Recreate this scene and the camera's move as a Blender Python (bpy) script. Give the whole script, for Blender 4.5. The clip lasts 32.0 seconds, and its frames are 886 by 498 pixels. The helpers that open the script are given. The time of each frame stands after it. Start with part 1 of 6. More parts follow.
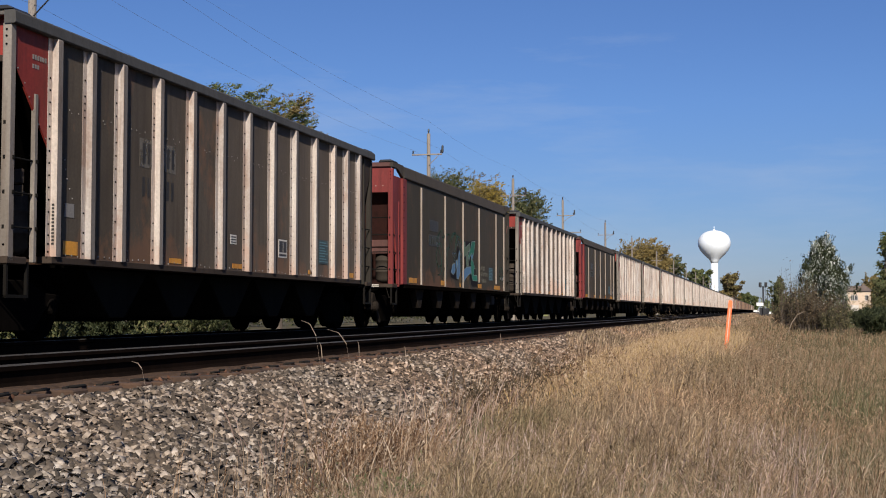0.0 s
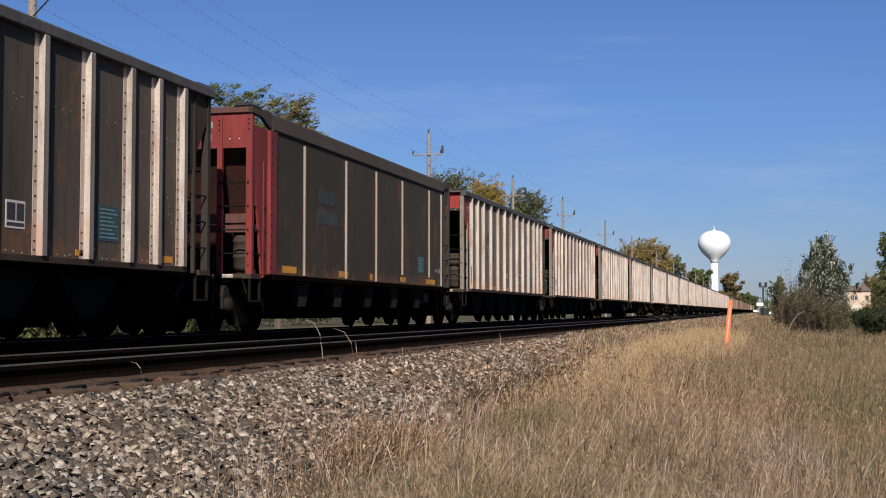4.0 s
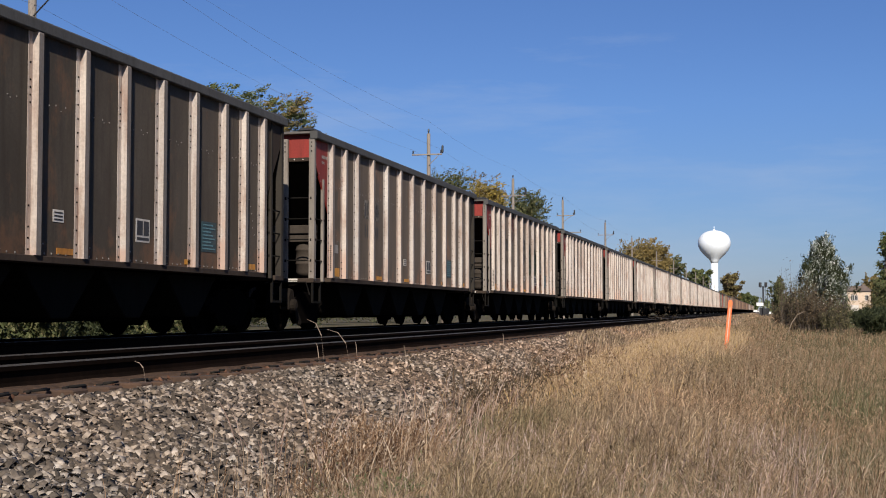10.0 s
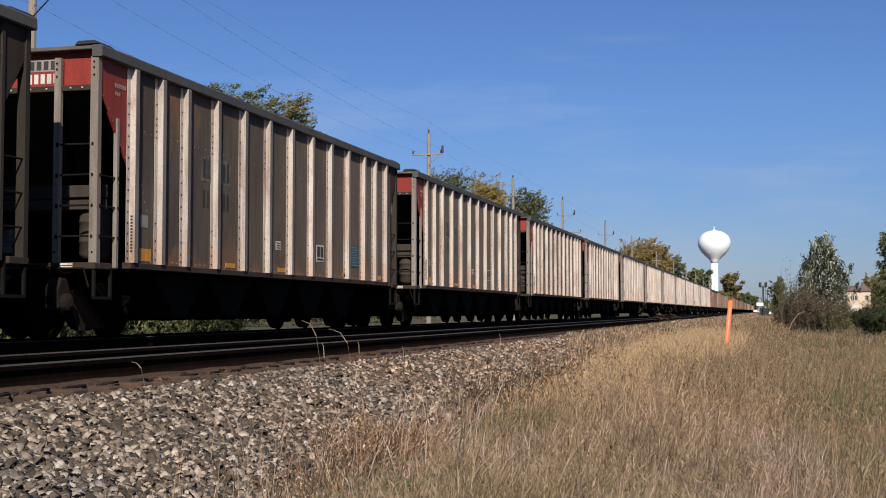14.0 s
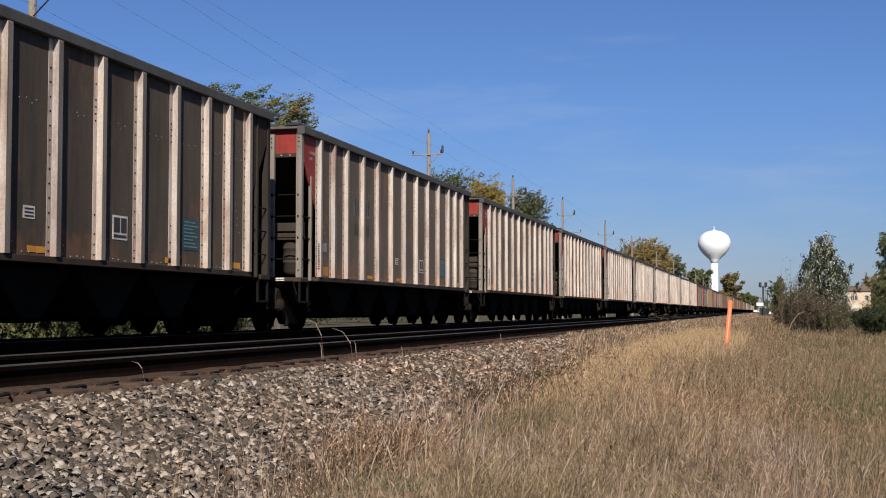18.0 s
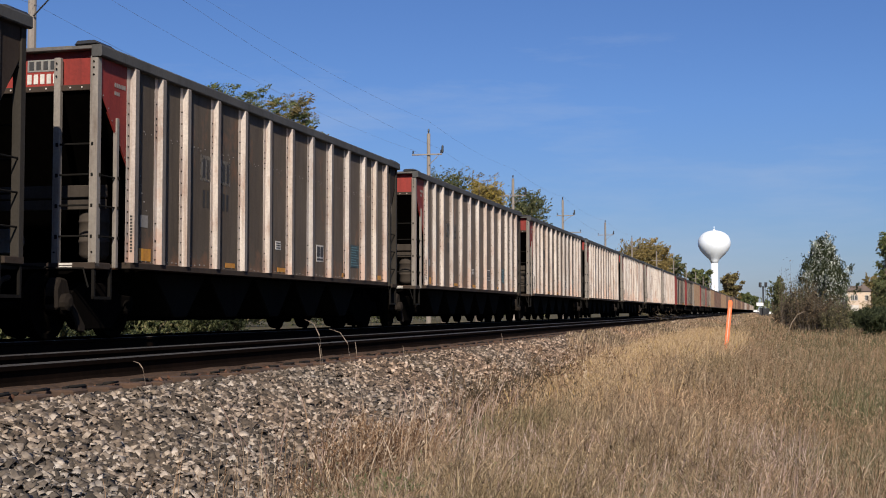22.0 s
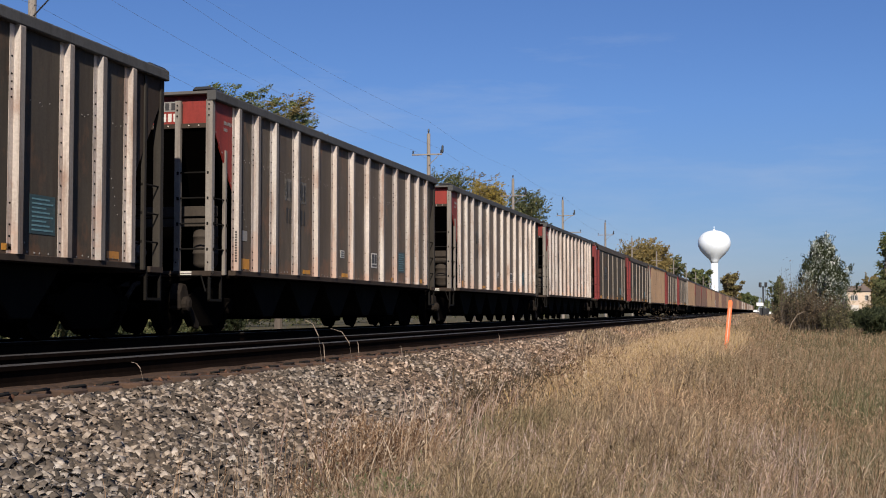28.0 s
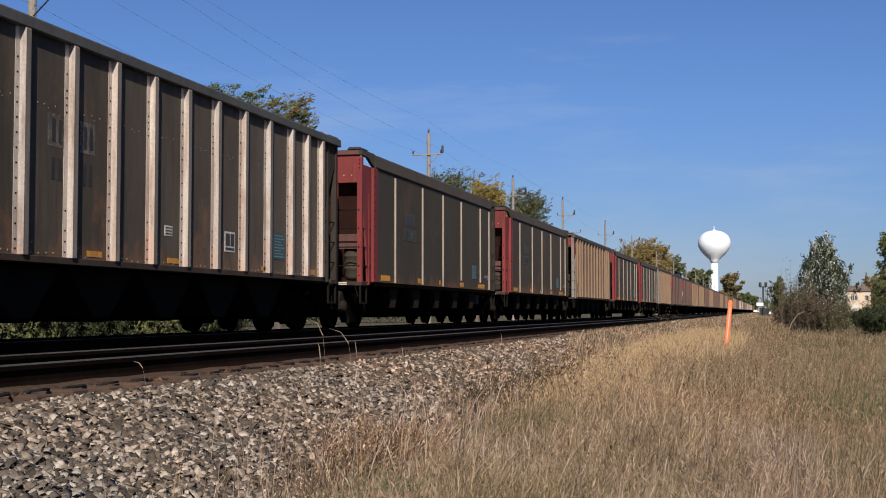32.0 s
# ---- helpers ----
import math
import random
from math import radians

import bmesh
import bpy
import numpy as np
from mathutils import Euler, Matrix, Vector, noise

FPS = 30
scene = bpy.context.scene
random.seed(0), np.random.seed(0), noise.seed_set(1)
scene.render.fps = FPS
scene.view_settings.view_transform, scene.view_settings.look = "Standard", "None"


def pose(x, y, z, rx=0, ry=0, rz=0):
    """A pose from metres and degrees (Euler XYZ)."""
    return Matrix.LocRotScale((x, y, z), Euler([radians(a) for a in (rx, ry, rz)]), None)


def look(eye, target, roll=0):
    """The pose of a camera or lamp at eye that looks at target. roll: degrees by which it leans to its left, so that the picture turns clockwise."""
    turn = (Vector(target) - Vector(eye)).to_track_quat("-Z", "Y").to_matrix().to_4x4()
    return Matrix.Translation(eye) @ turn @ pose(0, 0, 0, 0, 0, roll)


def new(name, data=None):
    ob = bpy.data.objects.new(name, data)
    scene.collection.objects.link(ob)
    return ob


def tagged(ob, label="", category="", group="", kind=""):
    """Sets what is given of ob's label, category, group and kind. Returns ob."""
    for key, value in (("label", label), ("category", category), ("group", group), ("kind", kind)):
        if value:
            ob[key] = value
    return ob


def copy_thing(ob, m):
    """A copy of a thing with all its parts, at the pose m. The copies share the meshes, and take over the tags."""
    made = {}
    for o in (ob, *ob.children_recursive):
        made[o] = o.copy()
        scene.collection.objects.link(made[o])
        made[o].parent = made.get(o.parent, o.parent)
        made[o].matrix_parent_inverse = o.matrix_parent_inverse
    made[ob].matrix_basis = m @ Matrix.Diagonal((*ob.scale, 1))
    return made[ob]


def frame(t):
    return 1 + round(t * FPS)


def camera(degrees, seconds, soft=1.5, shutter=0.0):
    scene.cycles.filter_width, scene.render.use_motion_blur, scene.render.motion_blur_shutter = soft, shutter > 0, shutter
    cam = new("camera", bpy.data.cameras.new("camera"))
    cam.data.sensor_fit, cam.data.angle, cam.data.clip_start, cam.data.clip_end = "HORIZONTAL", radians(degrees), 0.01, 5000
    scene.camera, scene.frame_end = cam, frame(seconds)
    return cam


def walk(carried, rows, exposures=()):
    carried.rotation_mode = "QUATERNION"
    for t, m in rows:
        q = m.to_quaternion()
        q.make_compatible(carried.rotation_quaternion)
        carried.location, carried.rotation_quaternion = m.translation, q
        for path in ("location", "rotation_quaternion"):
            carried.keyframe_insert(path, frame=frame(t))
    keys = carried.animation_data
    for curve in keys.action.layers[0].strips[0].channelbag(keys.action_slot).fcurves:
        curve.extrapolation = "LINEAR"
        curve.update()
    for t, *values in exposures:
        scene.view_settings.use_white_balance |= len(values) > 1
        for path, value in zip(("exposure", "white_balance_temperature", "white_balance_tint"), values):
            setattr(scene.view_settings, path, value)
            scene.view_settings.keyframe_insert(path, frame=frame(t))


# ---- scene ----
# Still camera beside a double-track line; x to the right, y along the track away from it, z = 0 at the rail tops.
cam = camera(38.44, 32.0, 1.03, 0.0)
EYE = pose(0, 0, 0.40, 92.80, 0, 14.28)
walk(cam, [(0.0, EYE), (32.0, EYE)], [(0.0, 0.42), (32.0, 0.42)])

# ---- light ----
SUN_EL, SUN_AZ = 33.0, 18.0      # elevation; bearing from -y towards +x
world = bpy.data.worlds.new("sky")
scene.world = world
world.use_nodes = True
wn, wl = world.node_tree.nodes, world.node_tree.links
bg = wn["Background"]
sky = wn.new("ShaderNodeTexSky")
sky.sky_type = "NISHITA"
sky.sun_disc = False
sky.sun_elevation = radians(SUN_EL)
sky.sun_rotation = radians(180 - SUN_AZ)
sky.air_density, sky.dust_density, sky.ozone_density, sky.altitude = 1.0, 0.3, 6.0, 200
tint = wn.new("ShaderNodeMix")
tint.data_type, tint.blend_type = "RGBA", "MULTIPLY"
tint.inputs[0].default_value = 1.0
tint.inputs[7].default_value = (0.905, 1.03, 1.36, 1)
wl.new(sky.outputs[0], tint.inputs[6])
# greyer, dimmer air low over the horizon
wgeo = wn.new("ShaderNodeTexCoord")
wsep = wn.new("ShaderNodeSeparateXYZ")
whz = wn.new("ShaderNodeValToRGB")
whz.color_ramp.elements[0].position, whz.color_ramp.elements[1].position = 0.0, 0.16
whz.color_ramp.elements[0].color, whz.color_ramp.elements[1].color = (0.88, 0.80, 0.79, 1), (1, 1, 1, 1)
wl.new(wgeo.outputs["Generated"], wsep.inputs[0])
wl.new(wsep.outputs[2], whz.inputs[0])
low = wn.new("ShaderNodeMix")
low.data_type, low.blend_type = "RGBA", "MULTIPLY"
low.inputs[0].default_value = 1.0
wl.new(tint.outputs[2], low.inputs[6])
wl.new(whz.outputs[0], low.inputs[7])
# thin high cirrus
wtc = wn.new("ShaderNodeTexCoord")
wmp = wn.new("ShaderNodeMapping")
wmp.inputs["Scale"].default_value = (1.2, 1.2, 7.0)
wmp.inputs["Rotation"].default_value = (0.0, 0.25, 0.3)
wno = wn.new("ShaderNodeTexNoise")
wno.inputs["Scale"].default_value, wno.inputs["Detail"].default_value, wno.inputs["Roughness"].default_value = 2.2, 7, 0.62
wrp = wn.new("ShaderNodeValToRGB")
wrp.color_ramp.elements[0].position, wrp.color_ramp.elements[1].position = 0.5, 0.78
wrp.color_ramp.elements[0].color, wrp.color_ramp.elements[1].color = (0, 0, 0, 1), (0.42, 0.42, 0.42, 1)
cir = wn.new("ShaderNodeMix")
cir.data_type = "RGBA"
cir.inputs[7].default_value = (7.0, 8.2, 10.5, 1)
wl.new(wtc.outputs["Generated"], wmp.inputs["Vector"])
wl.new(wmp.outputs[0], wno.inputs["Vector"])
wl.new(wno.outputs[0], wrp.inputs[0])
wl.new(wrp.outputs[0], cir.inputs[0])
wl.new(low.outputs[2], cir.inputs[6])
wl.new(cir.outputs[2], bg.inputs[0])
bg.inputs[1].default_value = 0.048
sun = new("sun", bpy.data.lights.new("sun", "SUN"))
sun.data.energy, sun.data.angle, sun.data.color = 5.0, radians(0.53), (1.0, 0.92, 0.80)
sa, se = radians(SUN_AZ), radians(SUN_EL)
sun.matrix_world = look((0, 0, 60), (-math.sin(sa) * math.cos(se), math.cos(sa) * math.cos(se), 60 - math.sin(se)))

# ---- materials ----
def mat(name, base, rough=0.6, metal=0.0, spec=0.5):
    m = bpy.data.materials.new(name)
    m.use_nodes = True
    p = m.node_tree.nodes["Principled BSDF"]
    p.inputs["Base Color"].default_value = (*base, 1)
    p.inputs["Roughness"].default_value = rough
    p.inputs["Metallic"].default_value = metal
    p.inputs["Specular IOR Level"].default_value = spec
    return m


def nodes(m):
    nt = m.node_tree
    return nt, nt.nodes, nt.links, nt.nodes["Principled BSDF"]


def noise_node(m, scale, detail=4.0, stretch=(1, 1, 1), coord="Object", rnd=True, rough=0.6):
    nt, n, l, p = nodes(m)
    tc = n.new("ShaderNodeTexCoord")
    mp = n.new("ShaderNodeMapping")
    mp.inputs["Scale"].default_value = stretch
    l.new(tc.outputs[coord], mp.inputs["Vector"])
    if rnd:
        oi = n.new("ShaderNodeObjectInfo")
        mul = n.new("ShaderNodeVectorMath")
        mul.operation = "SCALE"
        mul.inputs[0].default_value = (37.0, 53.0, 71.0)
        l.new(oi.outputs["Random"], mul.inputs["Scale"])
        l.new(mul.outputs[0], mp.inputs["Location"])
    t = n.new("ShaderNodeTexNoise")
    t.inputs["Scale"].default_value = scale
    t.inputs["Detail"].default_value = detail
    t.inputs["Roughness"].default_value = rough
    l.new(mp.outputs[0], t.inputs["Vector"])
    return t


def ramp(m, src, stops):
    nt, n, l, p = nodes(m)
    r = n.new("ShaderNodeValToRGB")
    e = r.color_ramp.elements
    while len(e) < len(stops):
        e.new(0.5)
    for k, (pos, c) in enumerate(stops):
        e[k].position = pos
        e[k].color = (*c, 1) if len(c) == 3 else c
    l.new(src, r.inputs[0])
    return r


def mixc(m, fac, a, b, mode="MIX"):
    nt, n, l, p = nodes(m)
    x = n.new("ShaderNodeMix")
    x.data_type, x.blend_type = "RGBA", mode
    if isinstance(fac, float):
        x.inputs[0].default_value = fac
    else:
        l.new(fac, x.inputs[0])
    for k, s in ((6, a), (7, b)):
        if isinstance(s, tuple):
            x.inputs[k].default_value = (*s, 1)
        else:
            l.new(s, x.inputs[k])
    return x.outputs[2]


def setc(m, out):
    nt, n, l, p = nodes(m)
    l.new(out, p.inputs["Base Color"])


def bump(m, src, strength=0.3, dist=0.01):
    nt, n, l, p = nodes(m)
    b = n.new("ShaderNodeBump")
    b.inputs["Strength"].default_value = strength
    b.inputs["Distance"].default_value = dist
    l.new(src, b.inputs["Height"])
    l.new(b.outputs[0], p.inputs["Normal"])


def weathered(name, base, dark, stain, rough=0.55, metal=0.0, streak=0.55, amount=0.5, fine=9.0, spec=0.5):
    """Painted or bare metal with soft patches, vertical run-down streaks and rusty stains."""
    m = mat(name, base, rough, metal, spec)
    a = noise_node(m, 1.1, 5, (1, 1, 0.45))
    b = noise_node(m, 3.0, 6, (2.6, 2.6, 0.22))
    c = noise_node(m, fine * 3, 4)
    r1 = ramp(m, a.outputs[0], [(0.35, (0, 0, 0)), (0.68, (1, 1, 1))])
    r2 = ramp(m, b.outputs[0], [(0.48, (0, 0, 0)), (0.72, (1, 1, 1))])
    c1 = mixc(m, r1.outputs[0], base, dark)
    f = mixc(m, streak, (0, 0, 0), r2.outputs[0])
    c2 = mixc(m, f, c1, stain)
    g = ramp(m, c.outputs[0], [(0.3, (1 - amount * 0.5,) * 3), (0.7, (1, 1, 1))])
    setc(m, mixc(m, 1.0, c2, g.outputs[0], "MULTIPLY"))
    bump(m, c.outputs[0], 0.12, 0.004)
    return m


def rusty(m, colour, lo, hi, scale=0.9):
    """A further layer of rust patches over a weathered material."""
    nt, n, l, p = nodes(m)
    old = p.inputs["Base Color"].links[0].from_socket
    a = noise_node(m, scale, 7, (1, 1, 0.6), rough=0.7)
    r = ramp(m, a.outputs[0], [(lo, (0, 0, 0)), (hi, (1, 1, 1))])
    setc(m, mixc(m, r.outputs[0], old, colour))


def tone(m, lo, hi):
    """Each piece a little lighter or darker than the next."""
    nt, n, l, p = nodes(m)
    old = p.inputs["Base Color"].links[0].from_socket
    oi = n.new("ShaderNodeObjectInfo")
    r = ramp(m, oi.outputs["Random"], [(0.0, lo), (1.0, hi)])
    setc(m, mixc(m, 1.0, old, r.outputs[0], "MULTIPLY"))


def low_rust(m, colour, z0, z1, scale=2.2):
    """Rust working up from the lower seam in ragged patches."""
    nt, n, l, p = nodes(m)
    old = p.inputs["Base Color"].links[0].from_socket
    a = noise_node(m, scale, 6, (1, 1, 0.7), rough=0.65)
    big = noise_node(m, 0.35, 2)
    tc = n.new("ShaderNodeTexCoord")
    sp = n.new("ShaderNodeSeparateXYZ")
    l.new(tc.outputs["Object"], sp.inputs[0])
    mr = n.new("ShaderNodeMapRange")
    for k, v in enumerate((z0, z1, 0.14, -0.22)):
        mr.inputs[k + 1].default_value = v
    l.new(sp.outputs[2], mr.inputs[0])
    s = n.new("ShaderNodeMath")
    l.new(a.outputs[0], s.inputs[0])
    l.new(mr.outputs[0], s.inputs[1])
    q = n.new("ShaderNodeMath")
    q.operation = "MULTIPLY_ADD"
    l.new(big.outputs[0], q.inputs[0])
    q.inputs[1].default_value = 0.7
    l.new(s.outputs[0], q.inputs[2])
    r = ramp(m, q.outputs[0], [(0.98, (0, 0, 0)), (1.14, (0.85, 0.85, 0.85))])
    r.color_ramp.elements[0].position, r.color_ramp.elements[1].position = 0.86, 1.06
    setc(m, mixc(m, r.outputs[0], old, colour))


def thin_coat(m, lo, hi, scale=3.0):
    """Patchy coat of paint, worn through in places."""
    nt, n, l, p = nodes(m)
    a = noise_node(m, scale, 6, (1, 1, 0.6), rough=0.75)
    l.new(ramp(m, a.outputs[0], [(lo, (0, 0, 0)), (hi, (1, 1, 1))]).outputs[0], p.inputs["Alpha"])


def islands(name, stops, rough=0.8, noise_amt=0.25, scale=20.0, translucent=0.0, patch=None):
    """Loose pieces whose colour varies from piece to piece."""
    m = mat(name, stops[0][1], rough, 0, 0.3)
    nt, n, l, p = nodes(m)
    g = n.new("ShaderNodeNewGeometry")
    r = ramp(m, g.outputs["Random Per Island"], stops)
    t = noise_node(m, scale, 3, rnd=False)
    v = ramp(m, t.outputs[0], [(0.3, (1 - noise_amt,) * 3), (0.7, (1, 1, 1))])
    out = mixc(m, 1.0, r.outputs[0], v.outputs[0], "MULTIPLY")
    if patch:
        q = noise_node(m, patch, 4, (1, 0.5, 1), rnd=False)
        w = ramp(m, q.outputs[0], [(0.36, (0.74, 0.76, 0.62)), (0.5, (1, 0.98, 0.94)), (0.64, (1.16, 1.0, 0.90))])
        out = mixc(m, 1.0, out, w.outputs[0], "MULTIPLY")
        q = noise_node(m, 2.6, 3, (1, 0.55, 0.3), rnd=False)
        w = ramp(m, q.outputs[0], [(0.36, (0.62, 0.61, 0.56)), (0.5, (1, 1, 1)), (0.64, (1.18, 1.16, 1.13))])
        out = mixc(m, 1.0, out, w.outputs[0], "MULTIPLY")
        q = noise_node(m, 8.5, 3, (1, 0.7, 0.12), rnd=False)
        w = ramp(m, q.outputs[0], [(0.36, (0.42, 0.40, 0.36)), (0.48, (0.95, 0.95, 0.95)), (0.64, (1.32, 1.29, 1.25))])
        out = mixc(m, 1.0, out, w.outputs[0], "MULTIPLY")
    setc(m, out)
    if translucent:
        tr = n.new("ShaderNodeBsdfTranslucent")
        mx = n.new("ShaderNodeMixShader")
        mx.inputs[0].default_value = translucent
        l.new(out, tr.inputs[0])
        l.new(p.outputs[0], mx.inputs[1])
        l.new(tr.outputs[0], mx.inputs[2])
        l.new(mx.outputs[0], n["Material Output"].inputs[0])
    return m


ALU = weathered("weathered_aluminium_sheet", (0.068, 0.058, 0.046), (0.030, 0.026, 0.0205), (0.020, 0.0155, 0.011), 0.6, 0.0, streak=0.7, spec=0.12)
rusty(ALU, (0.15, 0.068, 0.034), 0.57, 0.74)
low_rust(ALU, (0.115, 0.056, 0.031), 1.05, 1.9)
tone(ALU, (0.70, 0.73, 0.72), (1.08, 1.03, 0.98))
ALU.node_tree.nodes["Principled BSDF"].inputs["Sheen Weight"].default_value = 0.075
ALU.node_tree.nodes["Principled BSDF"].inputs["Sheen Tint"].default_value = (0.88, 0.66, 0.55, 1)
POST = weathered("grey_end_post", (0.24, 0.208, 0.178), (0.155, 0.13, 0.108), (0.10, 0.07, 0.052), 0.6, 0.0, 0.8)
RIB = weathered("aluminium_rib", (0.545, 0.50, 0.465), (0.43, 0.365, 0.325), (0.23, 0.15, 0.115), 0.5, 0.4, 0.85)
rusty(RIB, (0.24, 0.14, 0.10), 0.55, 0.76, 1.3)
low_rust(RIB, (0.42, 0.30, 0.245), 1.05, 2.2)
tone(RIB, (0.88, 0.88, 0.89), (1.14, 1.10, 1.06))
# outer rib faces: grime plus the shade of grazing sun, in one darker colour
RIBFACE = weathered("shaded_grimy_rib_face", (0.22, 0.195, 0.175), (0.15, 0.13, 0.115), (0.09, 0.06, 0.045), 0.6, 0.0, 0.8, spec=0.2)
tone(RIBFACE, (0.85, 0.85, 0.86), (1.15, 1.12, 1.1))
CHORD = weathered("dark_top_chord", (0.080, 0.077, 0.074), (0.058, 0.056, 0.054), (0.038, 0.034, 0.031), 0.7, spec=0.25)
DEEPCHORD = weathered("brown_grey_deep_chord", (0.048, 0.040, 0.032), (0.036, 0.030, 0.024), (0.024, 0.019, 0.015), 0.7, spec=0.15)
CRIMSON = weathered("dark_crimson_paint", (0.21, 0.029, 0.027), (0.13, 0.020, 0.018), (0.055, 0.011, 0.010), 0.65, spec=0.3)
RESERVOIR = weathered("dusty_grey_tank", (0.055, 0.043, 0.034), (0.036, 0.028, 0.022), (0.024, 0.018, 0.014), 0.85, spec=0.2)
# shaded and lit tones of the castings: sideframes near black, leading end greyer
SHADESTEEL = weathered("shaded_truck_casting", (0.006, 0.005, 0.0045), (0.004, 0.0035, 0.003), (0.008, 0.006, 0.005), 0.95, spec=0.0)
LITCAST = weathered("lit_dusty_casting", (0.028, 0.022, 0.018), (0.016, 0.0125, 0.010), (0.007, 0.0055, 0.005), 0.95, spec=0.05)
SILL = weathered("grimy_side_sill", (0.052, 0.037, 0.028), (0.034, 0.024, 0.018), (0.022, 0.015, 0.011), 0.8, spec=0.15)
RED = weathered("oxide_red_paint", (0.27, 0.030, 0.022), (0.18, 0.022, 0.016), (0.075, 0.014, 0.011), 0.65, spec=0.3)
# darker copy of the red, holding the shade of the end bays
REDDARK = weathered("shade_darkened_red_paint", (0.10, 0.033, 0.026), (0.06, 0.022, 0.018), (0.02, 0.009, 0.008), 0.7)
BLACKSIDE = weathered("dark_grey_car_side", (0.033, 0.0295, 0.022), (0.022, 0.0195, 0.0145), (0.0145, 0.012, 0.009), 0.65, spec=0.12)
rusty(BLACKSIDE, (0.085, 0.042, 0.024), 0.55, 0.75)
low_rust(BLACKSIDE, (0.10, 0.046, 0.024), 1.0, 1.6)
for dusty in (BLACKSIDE, DEEPCHORD):
    dusty.node_tree.nodes["Principled BSDF"].inputs["Sheen Weight"].default_value = 0.03
    dusty.node_tree.nodes["Principled BSDF"].inputs["Sheen Tint"].default_value = (0.72, 0.55, 0.38, 1)
THINRIB = weathered("tan_thin_rib", (0.29, 0.235, 0.19), (0.22, 0.175, 0.14), (0.15, 0.10, 0.067), 0.55)
# underframe, steel and pocket blacks hold the shade beneath the cars in their colour
UNDER = weathered("shade_black_underframe", (0.0025, 0.0021, 0.0018), (0.0016, 0.0014, 0.0013), (0.004, 0.003, 0.0024), 0.95)
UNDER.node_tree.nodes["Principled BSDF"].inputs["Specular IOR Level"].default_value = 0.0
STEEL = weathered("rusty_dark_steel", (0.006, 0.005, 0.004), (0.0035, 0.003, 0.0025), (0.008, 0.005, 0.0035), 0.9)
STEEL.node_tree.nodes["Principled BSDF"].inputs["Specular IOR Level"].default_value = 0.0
POCKET = weathered("shade_black_pocket_sheet", (0.013, 0.012, 0.010), (0.009, 0.008, 0.007), (0.006, 0.005, 0.004), 0.9, spec=0.02)
AFTPOST = weathered("coal_black_rear_post", (0.040, 0.034, 0.028), (0.026, 0.022, 0.018), (0.018, 0.014, 0.011), 0.8, spec=0.15)
STEPS = weathered("dark_steel_steps", (0.009, 0.008, 0.0068), (0.006, 0.0053, 0.0046), (0.013, 0.0095, 0.007), 0.85, spec=0.1)
COUPLER = weathered("rusty_grey_coupler", (0.045, 0.036, 0.03), (0.028, 0.022, 0.018), (0.03, 0.02, 0.014), 0.9, spec=0.08)
GREYPART = weathered("grey_fittings", (0.11, 0.097, 0.086), (0.07, 0.062, 0.055), (0.05, 0.038, 0.03), 0.6)
PINK = weathered("faded_light_panel", (0.55, 0.49, 0.45), (0.46, 0.40, 0.36), (0.36, 0.27, 0.21), 0.6)
RUSTCAR = weathered("rust_brown_car_side", (0.11, 0.058, 0.042), (0.08, 0.043, 0.033), (0.055, 0.032, 0.026), 0.75)
TANCAR = weathered("tan_car_side", (0.215, 0.132, 0.076), (0.165, 0.10, 0.06), (0.10, 0.06, 0.04), 0.7)
PALECAR = weathered("pale_car_side", (0.36, 0.31, 0.274), (0.288, 0.245, 0.216), (0.202, 0.144, 0.115), 0.7)
ORANGE = weathered("orange_patch", (0.68, 0.30, 0.025), (0.42, 0.17, 0.02), (0.20, 0.08, 0.02), 0.6)
WHITE = weathered("white_marking", (0.62, 0.58, 0.53), (0.50, 0.46, 0.41), (0.26, 0.21, 0.18), 0.6)
FADED = weathered("faded_grey_marking", (0.26, 0.24, 0.22), (0.20, 0.185, 0.17), (0.12, 0.10, 0.09), 0.6)
BLACKM = weathered("black_marking", (0.03, 0.029, 0.03), (0.022, 0.02, 0.02), (0.05, 0.04, 0.036), 0.6)
LETTERPLATE = weathered("worn_pale_lettering_ground", (0.19, 0.17, 0.148), (0.13, 0.115, 0.098), (0.06, 0.048, 0.038), 0.65, spec=0.12)
thin_coat(LETTERPLATE, 0.30, 0.56, 4.0)
LETTER = weathered("ghosted_dark_lettering", (0.010, 0.009, 0.008), (0.016, 0.013, 0.011), (0.045, 0.034, 0.026), 0.65)
TEALTEXT = weathered("pale_teal_text", (0.12, 0.25, 0.28), (0.10, 0.20, 0.22), (0.06, 0.09, 0.09), 0.6)
GHOST = weathered("ghosted_grey_lettering", (0.043, 0.038, 0.029), (0.033, 0.029, 0.022), (0.022, 0.018, 0.014), 0.6)
TEAL = weathered("teal_marking", (0.024, 0.062, 0.070), (0.024, 0.050, 0.054), (0.036, 0.042, 0.040), 0.6)
GR_TEAL = weathered("teal_spray_paint", (0.028, 0.20, 0.125), (0.024, 0.14, 0.088), (0.035, 0.075, 0.058), 0.6, spec=0.12)
GR_BLUE = weathered("pale_blue_spray_paint", (0.12, 0.235, 0.38), (0.085, 0.16, 0.27), (0.06, 0.10, 0.14), 0.6, spec=0.12)
GR_GREEN = weathered("dark_green_spray_paint", (0.026, 0.085, 0.05), (0.03, 0.062, 0.04), (0.032, 0.035, 0.027), 0.65, spec=0.12)
